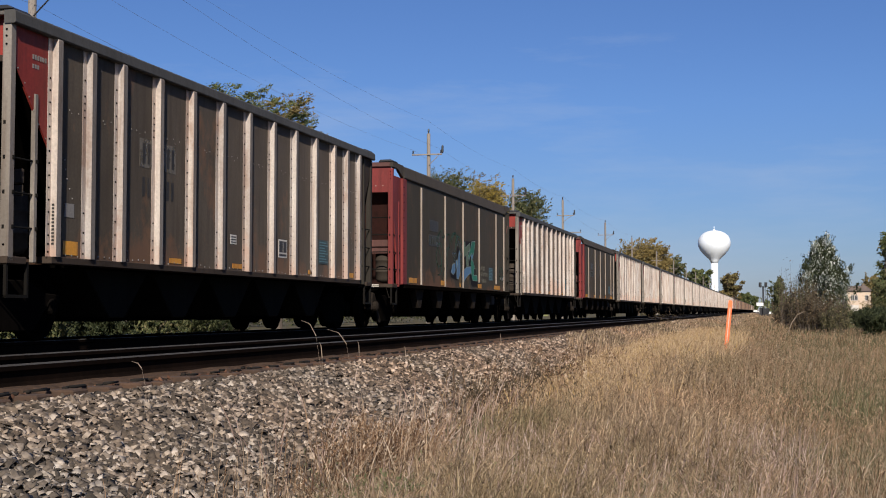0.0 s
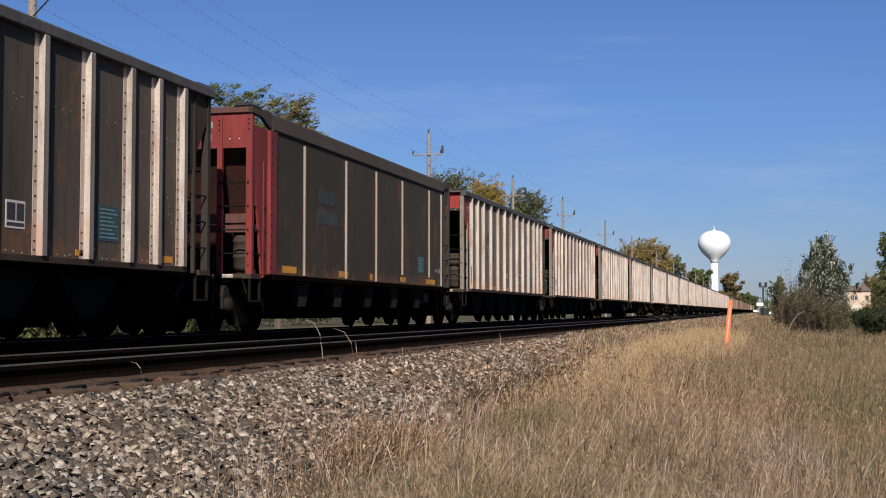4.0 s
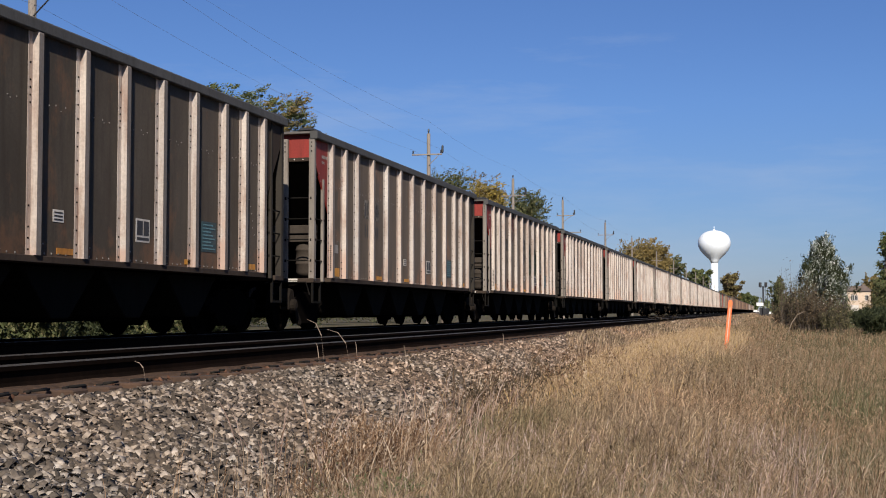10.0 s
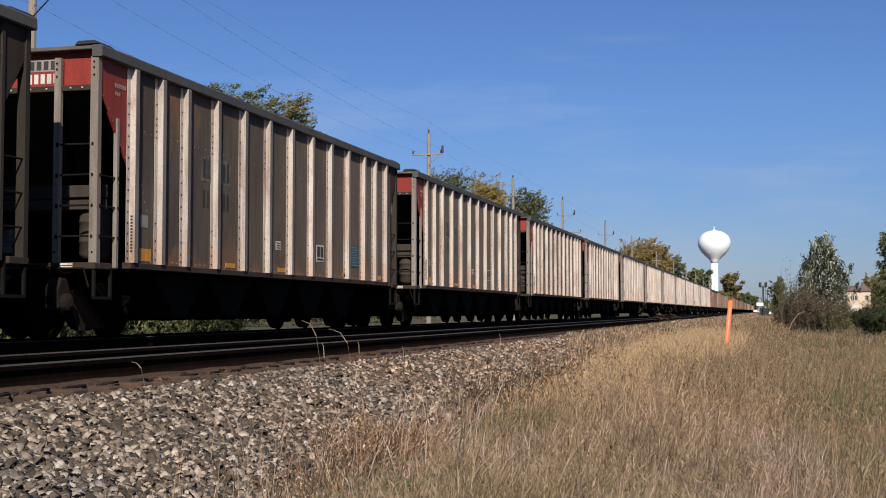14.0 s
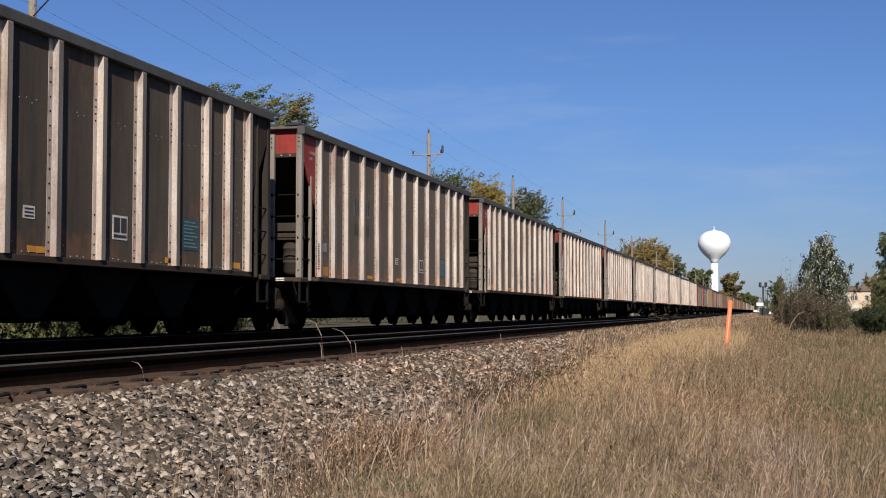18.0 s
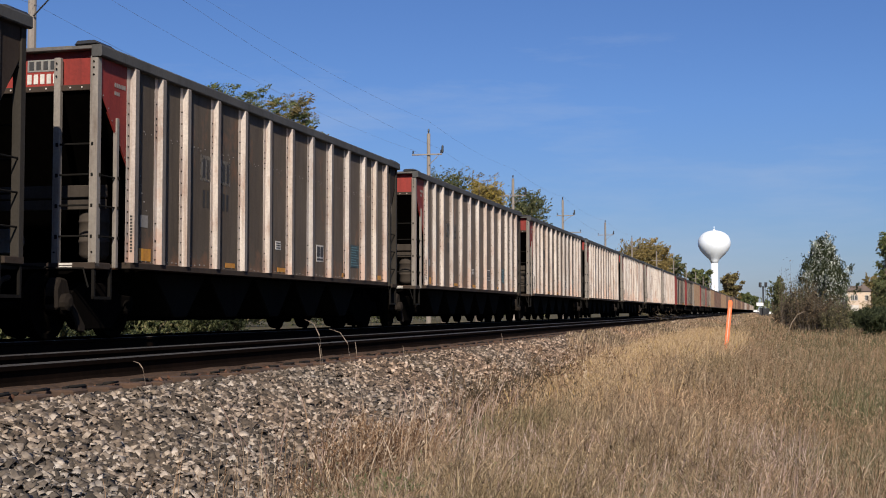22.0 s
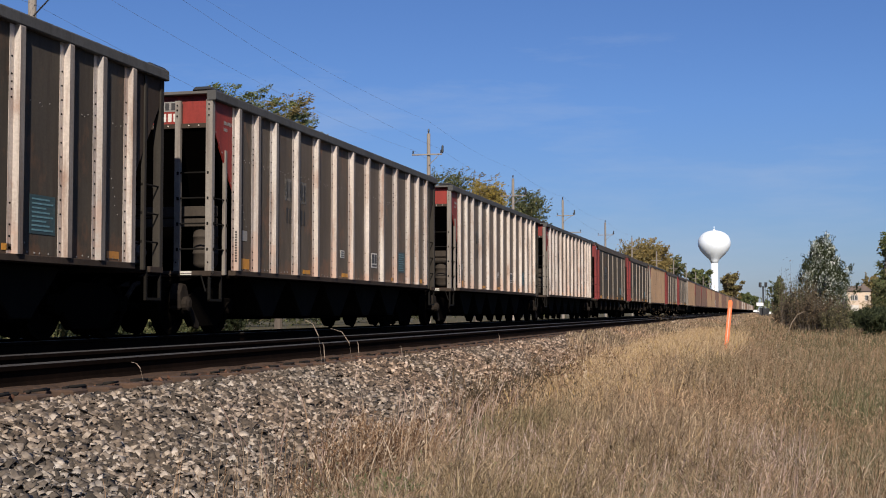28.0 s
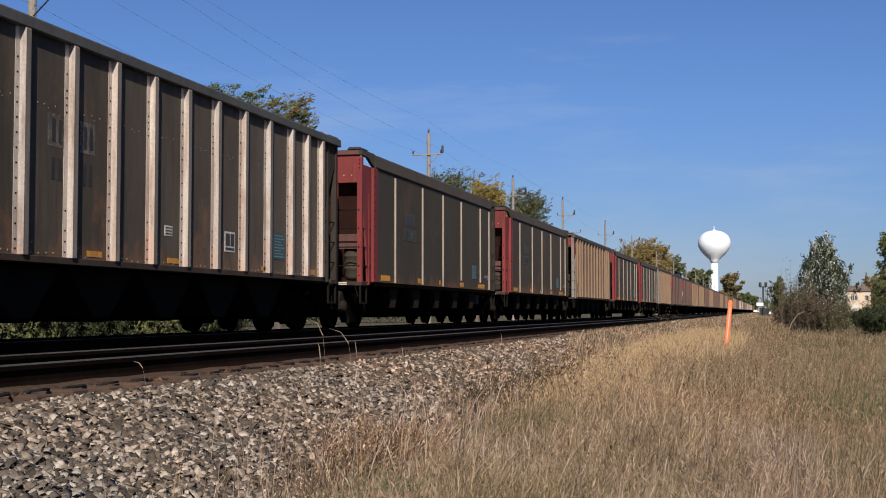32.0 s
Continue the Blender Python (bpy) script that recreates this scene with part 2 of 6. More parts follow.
GR_MAROON = weathered("faded_maroon_spray_paint", (0.24, 0.055, 0.065), (0.15, 0.06, 0.06), (0.07, 0.042, 0.036), 0.65, spec=0.12)
GR_BLACK = weathered("black_spray_outline", (0.008, 0.007, 0.007), (0.012, 0.01, 0.009), (0.018, 0.013, 0.01), 0.7, spec=0.12)
GR_LIME = weathered("pale_green_spray_paint", (0.12, 0.17, 0.105), (0.095, 0.13, 0.085), (0.06, 0.075, 0.055), 0.6, spec=0.12)
GR_STROKE = weathered("thin_teal_spray_line", (0.03, 0.10, 0.065), (0.026, 0.072, 0.048), (0.03, 0.045, 0.033), 0.6, spec=0.12)
GR_SLATE = weathered("dark_slate_spray_paint", (0.06, 0.105, 0.085), (0.07, 0.08, 0.062), (0.05, 0.05, 0.047), 0.65, spec=0.12)
GR_RUST = weathered("rust_bloom", (0.21, 0.066, 0.036), (0.15, 0.062, 0.038), (0.10, 0.06, 0.04), 0.8, spec=0.12)
GR_PALE = weathered("pale_chalky_spray_haze", (0.21, 0.215, 0.185), (0.16, 0.16, 0.14), (0.10, 0.09, 0.078), 0.7, spec=0.12)
GR_HAZE = weathered("blue_grey_spray_haze", (0.085, 0.105, 0.13), (0.08, 0.085, 0.095), (0.06, 0.055, 0.05), 0.7, spec=0.12)
for worn in (GR_PALE, GR_HAZE):
    thin_coat(worn, 0.42, 0.62, 2.4)
PALESTRAW = mat("pale_straw", (0.22, 0.17, 0.13), 0.85, 0, 0.2)
GR_GREY = weathered("chalky_grey_spray_paint", (0.09, 0.10, 0.09), (0.075, 0.08, 0.07), (0.055, 0.052, 0.046), 0.65, spec=0.12)
for worn, lo, hi in ((GR_GREEN, 0.36, 0.66), (GR_MAROON, 0.42, 0.72), (GR_SLATE, 0.40, 0.70), (GR_RUST, 0.40, 0.75), (GR_GREY, 0.34, 0.66), (GR_STROKE, 0.30, 0.55)):
    thin_coat(worn, lo, hi)
GR_EDGE = weathered("pale_spray_edge", (0.30, 0.35, 0.32), (0.23, 0.27, 0.25), (0.10, 0.11, 0.10), 0.6, spec=0.12)
GR_CHALK = weathered("pale_chalk_line", (0.17, 0.165, 0.13), (0.12, 0.115, 0.09), (0.05, 0.046, 0.04), 0.7, spec=0.12)
GR_DRIP = weathered("ochre_spray_drips", (0.15, 0.10, 0.045), (0.11, 0.075, 0.035), (0.07, 0.05, 0.03), 0.7, spec=0.12)
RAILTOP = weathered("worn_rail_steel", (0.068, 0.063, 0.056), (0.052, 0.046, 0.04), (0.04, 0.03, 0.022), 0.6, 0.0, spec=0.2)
# rail rust taken near black, with the shade under the rail head in it
RAILSIDE = weathered("shade_dark_rusted_rail", (0.010, 0.006, 0.0045), (0.006, 0.004, 0.003), (0.016, 0.009, 0.006), 0.95, spec=0.02)
TIE = weathered("brown_wood_tie", (0.078, 0.041, 0.023), (0.05, 0.027, 0.0155), (0.033, 0.020, 0.015), 0.9)
POLEWOOD = weathered("grey_pole_wood", (0.272, 0.232, 0.2), (0.216, 0.184, 0.16), (0.16, 0.128, 0.104), 0.85)
WIRE = mat("dark_wire", (0.15, 0.16, 0.19), 0.6)
TOWER = weathered("white_tower_paint", (0.78, 0.82, 0.87), (0.74, 0.78, 0.83), (0.66, 0.69, 0.72), 0.45, 0, 0.15, 0.1)
STAKE = mat("orange_stake", (0.85, 0.16, 0.045), 0.6)
BARK = weathered("bark", (0.13, 0.10, 0.08), (0.09, 0.07, 0.055), (0.06, 0.05, 0.04), 0.9)
TANWALL = weathered("tan_house_wall", (0.58, 0.45, 0.34), (0.53, 0.41, 0.31), (0.45, 0.35, 0.26), 0.8)
ROOF = weathered("brown_roof", (0.16, 0.12, 0.10), (0.12, 0.09, 0.08), (0.1, 0.07, 0.06), 0.85)
GLASS = mat("dark_window_glass", (0.03, 0.035, 0.04), 0.08)
CARWHITE = mat("white_car_paint", (0.75, 0.75, 0.74), 0.25)
BLACKIRON = mat("black_iron", (0.018, 0.018, 0.02), 0.5)
BALLAST = islands("ballast_stone", [(0.0, (0.045, 0.038, 0.031)), (0.35, (0.092, 0.074, 0.059)), (0.55, (0.16, 0.130, 0.104)), (0.72, (0.24, 0.199, 0.163)), (0.88, (0.33, 0.282, 0.237)), (1.0, (0.46, 0.41, 0.36))], 0.9, 0.5, 34)
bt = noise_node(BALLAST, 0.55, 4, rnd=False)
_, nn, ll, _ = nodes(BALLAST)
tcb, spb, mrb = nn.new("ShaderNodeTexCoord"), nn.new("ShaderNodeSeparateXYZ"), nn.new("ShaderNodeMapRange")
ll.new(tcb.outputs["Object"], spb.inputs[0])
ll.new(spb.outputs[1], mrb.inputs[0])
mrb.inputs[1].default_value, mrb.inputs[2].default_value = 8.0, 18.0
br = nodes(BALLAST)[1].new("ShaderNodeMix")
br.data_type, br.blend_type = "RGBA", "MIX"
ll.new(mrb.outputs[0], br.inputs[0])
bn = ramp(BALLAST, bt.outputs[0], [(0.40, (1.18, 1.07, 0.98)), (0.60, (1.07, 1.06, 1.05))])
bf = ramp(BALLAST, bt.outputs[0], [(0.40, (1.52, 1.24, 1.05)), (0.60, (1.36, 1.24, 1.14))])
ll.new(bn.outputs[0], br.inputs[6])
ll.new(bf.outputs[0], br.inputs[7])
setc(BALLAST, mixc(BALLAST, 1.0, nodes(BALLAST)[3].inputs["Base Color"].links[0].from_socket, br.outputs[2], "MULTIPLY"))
GRASS = islands("dry_grass", [(0.0, (0.13, 0.09, 0.06)), (0.3, (0.245, 0.172, 0.115)), (0.6, (0.41, 0.303, 0.212)), (0.85, (0.60, 0.475, 0.35)), (1.0, (0.20, 0.138, 0.098))], 0.8, 0.25, 5, 0.25, 0.28)
SEEDS = islands("grass_seed_heads", [(0.0, (0.16, 0.112, 0.077)), (0.4, (0.31, 0.22, 0.147)), (0.75, (0.50, 0.385, 0.275)), (1.0, (0.24, 0.163, 0.116))], 0.85, 0.2, 5, 0.25, 0.28)
REDGRASS = islands("russet_grass", [(0.0, (0.12, 0.065, 0.036)), (0.35, (0.29, 0.165, 0.092)), (0.7, (0.44, 0.285, 0.175)), (1.0, (0.58, 0.44, 0.30))], 0.8, 0.2, 6, 0.25)
GREENGRASS = islands("green_grass", [(0.0, (0.045, 0.049, 0.02)), (0.5, (0.110, 0.104, 0.050)), (1.0, (0.21, 0.182, 0.10))], 0.8, 0.2, 6, 0.25)
GOLDGRASS = islands("golden_grass", [(0.0, (0.28, 0.18, 0.095)), (0.5, (0.47, 0.325, 0.185)), (0.85, (0.60, 0.45, 0.285)), (1.0, (0.56, 0.37, 0.13))], 0.8, 0.2, 6, 0.25)


def leafmat(name, stops):
    return islands(name, stops, 0.7, 0.2, 3, 0.3)


LEAF_GREEN = leafmat("green_leaves", [(0.0, (0.055, 0.075, 0.028)), (0.6, (0.12, 0.14, 0.05)), (1.0, (0.22, 0.22, 0.09))])
LEAF_DARK = leafmat("dark_green_leaves", [(0.0, (0.02, 0.028, 0.011)), (0.6, (0.04, 0.05, 0.02)), (1.0, (0.075, 0.08, 0.035))])
LEAF_YELLOW = leafmat("yellow_autumn_leaves", [(0.0, (0.22, 0.17, 0.04)), (0.6, (0.40, 0.29, 0.06)), (1.0, (0.50, 0.36, 0.10))])
LEAF_OCHRE = leafmat("ochre_leaves", [(0.0, (0.15, 0.115, 0.045)), (0.6, (0.25, 0.185, 0.07)), (1.0, (0.16, 0.15, 0.06))])
LEAF_SILVER = leafmat("silvery_green_leaves", [(0.0, (0.045, 0.065, 0.03)), (0.35, (0.11, 0.14, 0.075)), (0.52, (0.36, 0.38, 0.30)), (0.75, (0.80, 0.82, 0.77))])
LEAF_BROWN = leafmat("brown_green_brush", [(0.0, (0.036, 0.029, 0.017)), (0.5, (0.085, 0.062, 0.036)), (1.0, (0.17, 0.118, 0.07))])

LEAF_HEDGE = leafmat("olive_brown_hedge_leaves", [(0.0, (0.045, 0.043, 0.02)), (0.5, (0.095, 0.088, 0.042)), (0.85, (0.16, 0.138, 0.07)), (1.0, (0.26, 0.21, 0.12))])
LEAF_OLIVE = leafmat("olive_green_leaves", [(0.0, (0.04, 0.05, 0.02)), (0.5, (0.10, 0.115, 0.045)), (0.85, (0.18, 0.175, 0.08)), (1.0, (0.27, 0.22, 0.12))])
REEDS = islands("dark_russet_reeds", [(0.0, (0.06, 0.033, 0.018)), (0.4, (0.17, 0.096, 0.053)), (0.75, (0.34, 0.222, 0.137)), (1.0, (0.60, 0.48, 0.36))], 0.85, 0.3, 6, 0.15)
PALEBLADE = islands("pale_dead_blades", [(0.0, (0.17, 0.115, 0.07)), (0.35, (0.34, 0.25, 0.165)), (0.7, (0.46, 0.36, 0.245)), (1.0, (0.58, 0.48, 0.35))], 0.8, 0.3, 9, 0.25)
LEAF_RUST = leafmat("bright_ochre_leaves", [(0.0, (0.17, 0.12, 0.04)), (0.6, (0.30, 0.215, 0.075)), (1.0, (0.40, 0.30, 0.12))])
ROSY = islands("pinkish_straw", [(0.0, (0.26, 0.17, 0.135)), (0.6, (0.42, 0.30, 0.245)), (1.0, (0.58, 0.46, 0.39))], 0.85, 0.2, 6, 0.25)
FRESHGRASS = islands("fresh_green_grass", [(0.0, (0.07, 0.085, 0.035)), (0.5, (0.15, 0.165, 0.075)), (1.0, (0.28, 0.27, 0.15))], 0.8, 0.2, 6, 0.25)

# ---- building helpers ----
def bm_box(x0, x1, y0, y1, z0, z1, bev=0.0):
    bm = bmesh.new()
    bmesh.ops.create_cube(bm, size=1, matrix=Matrix.Translation(((x0 + x1) / 2, (y0 + y1) / 2, (z0 + z1) / 2)) @ Matrix.Diagonal((x1 - x0, y1 - y0, z1 - z0, 1)))
    if bev:
        bmesh.ops.bevel(bm, geom=bm.edges[:], offset=bev, segments=1, affect="EDGES")
    return bm


def bm_prism(poly, axis, a, b, bev=0.0):
    """Polygon extruded along an axis from a to b: 'y' takes (x, z) points, 'x' takes (y, z), 'z' takes (x, y)."""
    bm = bmesh.new()

    def at(p, d):
        return {"y": (p[0], d, p[1]), "x": (d, p[0], p[1]), "z": (p[0], p[1], d)}[axis]
    v0 = [bm.verts.new(at(p, a)) for p in poly]
    v1 = [bm.verts.new(at(p, b)) for p in poly]
    n = len(poly)
    for k in range(n):
        bm.faces.new((v0[k], v0[(k + 1) % n], v1[(k + 1) % n], v1[k]))
    bm.faces.new(v0[::-1])
    bm.faces.new(v1)
    bmesh.ops.recalc_face_normals(bm, faces=bm.faces[:])
    if bev:
        bmesh.ops.bevel(bm, geom=bm.edges[:], offset=bev, segments=1, affect="EDGES")
    return bm


def bm_tube(points, r, sides=6, r2=None):
    """Round bar along a line of points, from radius r to r2."""
    bm = bmesh.new()
    r2 = r if r2 is None else r2
    rings = []
    for k, p in enumerate(points):
        p = Vector(p)
        d = (Vector(points[min(k + 1, len(points) - 1)]) - Vector(points[max(k - 1, 0)])).normalized()
        u = d.orthogonal().normalized()
        w = d.cross(u)
        rr = r + (r2 - r) * k / (len(points) - 1)
        rings.append([bm.verts.new(p + rr * (math.cos(2 * math.pi * i / sides) * u + math.sin(2 * math.pi * i / sides) * w)) for i in range(sides)])
    for a, b in zip(rings, rings[1:]):
        # keep neighbouring rings from twisting
        best = min(range(sides), key=lambda s: sum((a[i].co - b[(i + s) % sides].co).length for i in range(sides)))
        for i in range(sides):
            bm.faces.new((a[i], a[(i + 1) % sides], b[(i + 1 + best) % sides], b[(i + best) % sides]))
        b[:] = [b[(i + best) % sides] for i in range(sides)]
    bm.faces.new(rings[0][::-1])
    bm.faces.new(rings[-1])
    bmesh.ops.recalc_face_normals(bm, faces=bm.faces[:])
    return bm


def bm_lathe(profile, sides=24, axis="z"):
    """Profile of (radius, height) turned about an axis."""
    bm = bmesh.new()
    rings = []
    for r, h in profile:
        ring = []
        for i in range(sides):
            c, s = r * math.cos(2 * math.pi * i / sides), r * math.sin(2 * math.pi * i / sides)
            ring.append(bm.verts.new((c, s, h) if axis == "z" else (h, c, s)))
        rings.append(ring)
    for a, b in zip(rings, rings[1:]):
        for i in range(sides):
            bm.faces.new((a[i], a[(i + 1) % sides], b[(i + 1) % sides], b[i]))
    bm.faces.new(rings[0][::-1])
    bm.faces.new(rings[-1])
    bmesh.ops.recalc_face_normals(bm, faces=bm.faces[:])
    return bm


def join(*bms):
    out = bmesh.new()
    for b in bms:
        me = bpy.data.meshes.new("tmp")
        b.to_mesh(me)
        b.free()
        out.from_mesh(me)
        bpy.data.meshes.remove(me)
    return out


def moved(bm, m):
    bm.transform(m)
    return bm


def mesh_of(name, bm, material, smooth=False):
    me = bpy.data.meshes.new(name)
    bm.to_mesh(me)
    bm.free()
    me.materials.append(material)
    if smooth:
        me.shade_smooth()
    return me


def part(name, bm, material, parent, label="", at=None, smooth=False):
    """One mesh object under a thing or part; bm may be a ready mesh that repeats share."""
    me = bm if isinstance(bm, bpy.types.Mesh) else mesh_of(name, bm, material, smooth)
    ob = new(name, me)
    ob.parent = parent
    if at is not None:
        ob.matrix_basis = at
    if label:
        ob["label"] = label
    return ob


def thing(name, label, category, m=None, group="", kind=""):
    ob = new(name)
    if m is not None:
        ob.matrix_basis = m
    return tagged(ob, label, category, group, kind)


def raw_mesh(name, verts, faces, material, smooth=False):
    """Mesh from numpy arrays; faces is an (n, k) index array."""
    me = bpy.data.meshes.new(name)
    k = faces.shape[1]
    me.vertices.add(len(verts))
    me.vertices.foreach_set("co", np.asarray(verts, dtype=np.float32).ravel())
    me.loops.add(faces.size)
    me.loops.foreach_set("vertex_index", faces.astype(np.int32).ravel())
    me.polygons.add(len(faces))
    me.polygons.foreach_set("loop_start", np.arange(0, faces.size, k, dtype=np.int32))
    me.update(calc_edges=True)
    me.validate()
    me.materials.append(material)
    if smooth:
        me.shade_smooth()
    return me


# ---- ground ----
NEAR_TRACK, FAR_TRACK = -6.25, -10.34
BED = -0.22                      # ballast top below the rail tops
FOOT_X, FOOT_Z = -2.7, -0.98    # foot of the near ballast slope
SHOULDER_X = -4.45


def ground_z(x, y):
    """Field level away from the ballast bed."""
    z = -0.98 + 0.04 * math.sin(x * 0.31 + 1.0) * math.cos(y * 0.13)
    z += 0.27 * math.exp(-((x + 0.5) / 2.5) ** 2 - ((y - 24) / 9) ** 2)
    if x > 1.5 and y > 0:
        z -= 0.03 * min(x - 1.5, 6.0) * min(y / 30, 1.0)
    return z


def grid_mesh(name, xs, ys, zf, material, smooth=True):
    v = np.array([(x, y, zf(x, y)) for y in ys for x in xs])
    nx = len(xs)
    f = np.array([(j * nx + i, j * nx + i + 1, (j + 1) * nx + i + 1, (j + 1) * nx + i) for j in range(len(ys) - 1) for i in range(nx - 1)])
    return raw_mesh(name, v, f, material, smooth)


SOIL = mat("dry_grass_ground", (0.3, 0.22, 0.12), 0.95, 0, 0.2)
t1 = noise_node(SOIL, 0.12, 6, rnd=False)
t2 = noise_node(SOIL, 3.0, 6, rnd=False)
c1 = ramp(SOIL, t1.outputs[0], [(0.35, (0.115, 0.092, 0.052)), (0.55, (0.092, 0.078, 0.042)), (0.7, (0.07, 0.068, 0.032))])
c2 = ramp(SOIL, t2.outputs[0], [(0.3, (0.55, 0.55, 0.55)), (0.7, (1, 1, 1))])
setc(SOIL, mixc(SOIL, 1.0, c1.outputs[0], c2.outputs[0], "MULTIPLY"))
bump(SOIL, t2.outputs[0], 0.8, 0.08)
GRAVEL = mat("gravel_bed", (0.25, 0.22, 0.2), 0.95, 0, 0.2)
t1 = noise_node(GRAVEL, 1.2, 4, rnd=False)
_, nn, ll, _ = nodes(GRAVEL)
vo = nn.new("ShaderNodeTexVoronoi")
vo.inputs["Scale"].default_value = 16.0
tcg = nn.new("ShaderNodeTexCoord")
ll.new(tcg.outputs["Object"], vo.inputs["Vector"])
c1 = ramp(GRAVEL, vo.outputs["Color"], [(0.1, (0.05, 0.042, 0.036)), (0.5, (0.14, 0.12, 0.105)), (0.9, (0.28, 0.245, 0.22))])
c2 = ramp(GRAVEL, t1.outputs[0], [(0.3, (0.75, 0.72, 0.7)), (0.7, (1, 1, 1))])
setc(GRAVEL, mixc(GRAVEL, 1.0, c1.outputs[0], c2.outputs[0], "MULTIPLY"))
bump(GRAVEL, vo.outputs["Distance"], 1.0, 0.05)

xs = [-3000, -1500, -700, -300, -120, -60, -40, -30, -24, -20, -17, -14.5] + [-13 + 0.9 * k for k in range(18)] + [4, 6, 8, 11, 15, 20, 30, 50, 90, 150, 300, 700, 1500, 3000]
ys = [-300, -60, -20, -8] + [-4 + 2 * k for k in range(32)] + [66, 75, 85, 100, 120, 150, 200, 300, 450, 700, 1100, 1800, 3000, 4500]
tagged(new("ground", grid_mesh("ground", xs, ys, ground_z, SOIL)), "flat dry grassland reaching to the horizon", "ground", kind="structure")
bed = [(-14.3, -1.25), (-13.0, -0.50), (-12.1, BED), (-5.22, BED), (-5.12, -0.33), (-4.97, -0.33), (-4.86, BED - 0.02), (SHOULDER_X - 0.25, BED), (SHOULDER_X, BED - 0.05), (FOOT_X, FOOT_Z), (FOOT_X + 0.25, FOOT_Z - 0.2)]
ys = [-40, -10, 0, 5, 10, 15, 20, 30, 40, 60, 90, 140, 250, 500, 1000, 2600]
v = np.array([(x, y, z) for y in ys for x, z in bed])
nx = len(bed)
f = np.array([(j * nx + i, j * nx + i + 1, (j + 1) * nx + i + 1, (j + 1) * nx + i) for j in range(len(ys) - 1) for i in range(nx - 1)])
# near-black colour for the bed top under and between the tracks
DARKBED = mat("near_black_bed", (0.012, 0.011, 0.010), 0.95, 0, 0.1)
t3 = noise_node(DARKBED, 9.0, 5, rnd=False)
setc(DARKBED, ramp(DARKBED, t3.outputs[0], [(0.3, (0.005, 0.0045, 0.004)), (0.7, (0.016, 0.014, 0.012))]).outputs[0])
bump(DARKBED, t3.outputs[0], 0.8, 0.03)
bed_mesh = raw_mesh("ballast_bed", v, f, GRAVEL)
bed_mesh.materials.append(DARKBED)
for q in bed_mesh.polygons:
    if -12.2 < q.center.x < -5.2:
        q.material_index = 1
tagged(new("ballast_bed", bed_mesh), "raised grey crushed-stone bed carrying two tracks", "ballast bed", kind="structure")


# ---- railway track ----
def rail_profile(cx):
    half = [(0.076, -0.186), (0.076, -0.174), (0.02, -0.155), (0.009, -0.135), (0.009, -0.06), (0.034, -0.045), (0.037, -0.01), (0.028, 0.0)]
    return [(cx + a, b) for a, b in half] + [(cx - a, b) for a, b in half[::-1]]


def rail(parent, cx, dz=0.0):
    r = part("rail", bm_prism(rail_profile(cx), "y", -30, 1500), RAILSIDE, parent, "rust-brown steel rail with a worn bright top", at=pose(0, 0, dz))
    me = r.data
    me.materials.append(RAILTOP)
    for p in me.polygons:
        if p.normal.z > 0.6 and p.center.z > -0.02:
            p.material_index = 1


for tx, lab in ((NEAR_TRACK, "empty railway track with rusty rails on wooden ties"), (FAR_TRACK, "railway track carrying the coal train")):
    tr = thing("railway_track", lab, "railway track", group="railway tracks", kind="structure")
    rail(tr, tx - 0.755, -0.016)
    rail(tr, tx + 0.755)
    if tx == NEAR_TRACK:
        tie_mesh = mesh_of("tie", bm_box(-1.3, 1.3, -0.115, 0.115, -0.40, -0.19, 0.012), TIE)
        plate_mesh = mesh_of("tie_plate", bm_box(-0.19, 0.19, -0.09, 0.09, -0.192, -0.176, 0.004), RAILSIDE)
        for k in range(190):
            y = 2.0 + 0.5 * k
            part("tie", tie_mesh, TIE, tr, at=pose(tx + random.uniform(-0.05, 0.05), y, 0, 0, random.uniform(-0.5, 0.5), random.uniform(-1, 1)))
            if k < 90:
                part("tie_plate", plate_mesh, RAILSIDE, tr, at=pose(tx + 0.755, y, 0))
    else:
        tie_mesh2 = mesh_of("tie", bm_box(-1.3, 1.3, -0.115, 0.115, -0.40, -0.19, 0.012), TIE)
        for k in range(100):
            part("tie", tie_mesh2, TIE, tr, at=pose(tx, 6.0 + 0.5 * k, 0))


# ---- hopper cars ----
L_RIB, L_SM, PITCH = 14.5, 14.5, 16.18
TOPZ, SILLZ = 4.04, 1.0
RIB_Y = [-6.23, -5.38] + [-4.53 + 1.127 * k for k in range(9)] + [5.334, 6.18]


def rib_bm(depth=0.09, w0=0.118, w1=0.108, top=None, flange=0.098):
    """Hat-section rib, tapered to the chord at its top; its back at x = 0, centred on y = 0."""
    z0, z1 = SILLZ + 0.09, (TOPZ - 0.17 if top is None else top)
    bm = bmesh.new()
    rows = []
    for z, d in ((z0, depth), (z1 - 0.02, depth), (z1, depth * 0.9)):
        rows.append([bm.verts.new(p) for p in ((0, -w0 / 2 - flange, z), (0.006, -w0 / 2 - flange, z), (0.006, -w0 / 2, z), (d, -w1 / 2, z), (d, w1 / 2, z), (0.006, w0 / 2, z), (0.006, w0 / 2 + 0.03, z), (0, w0 / 2 + 0.03, z))])
    for a, b in zip(rows, rows[1:]):
        for i in range(8):
            bm.faces.new((a[i], a[(i + 1) % 8], b[(i + 1) % 8], b[i]))
    bm.faces.new(rows[0][::-1])
    bm.faces.new(rows[-1])
    bmesh.ops.recalc_face_normals(bm, faces=bm.faces[:])
    return bm


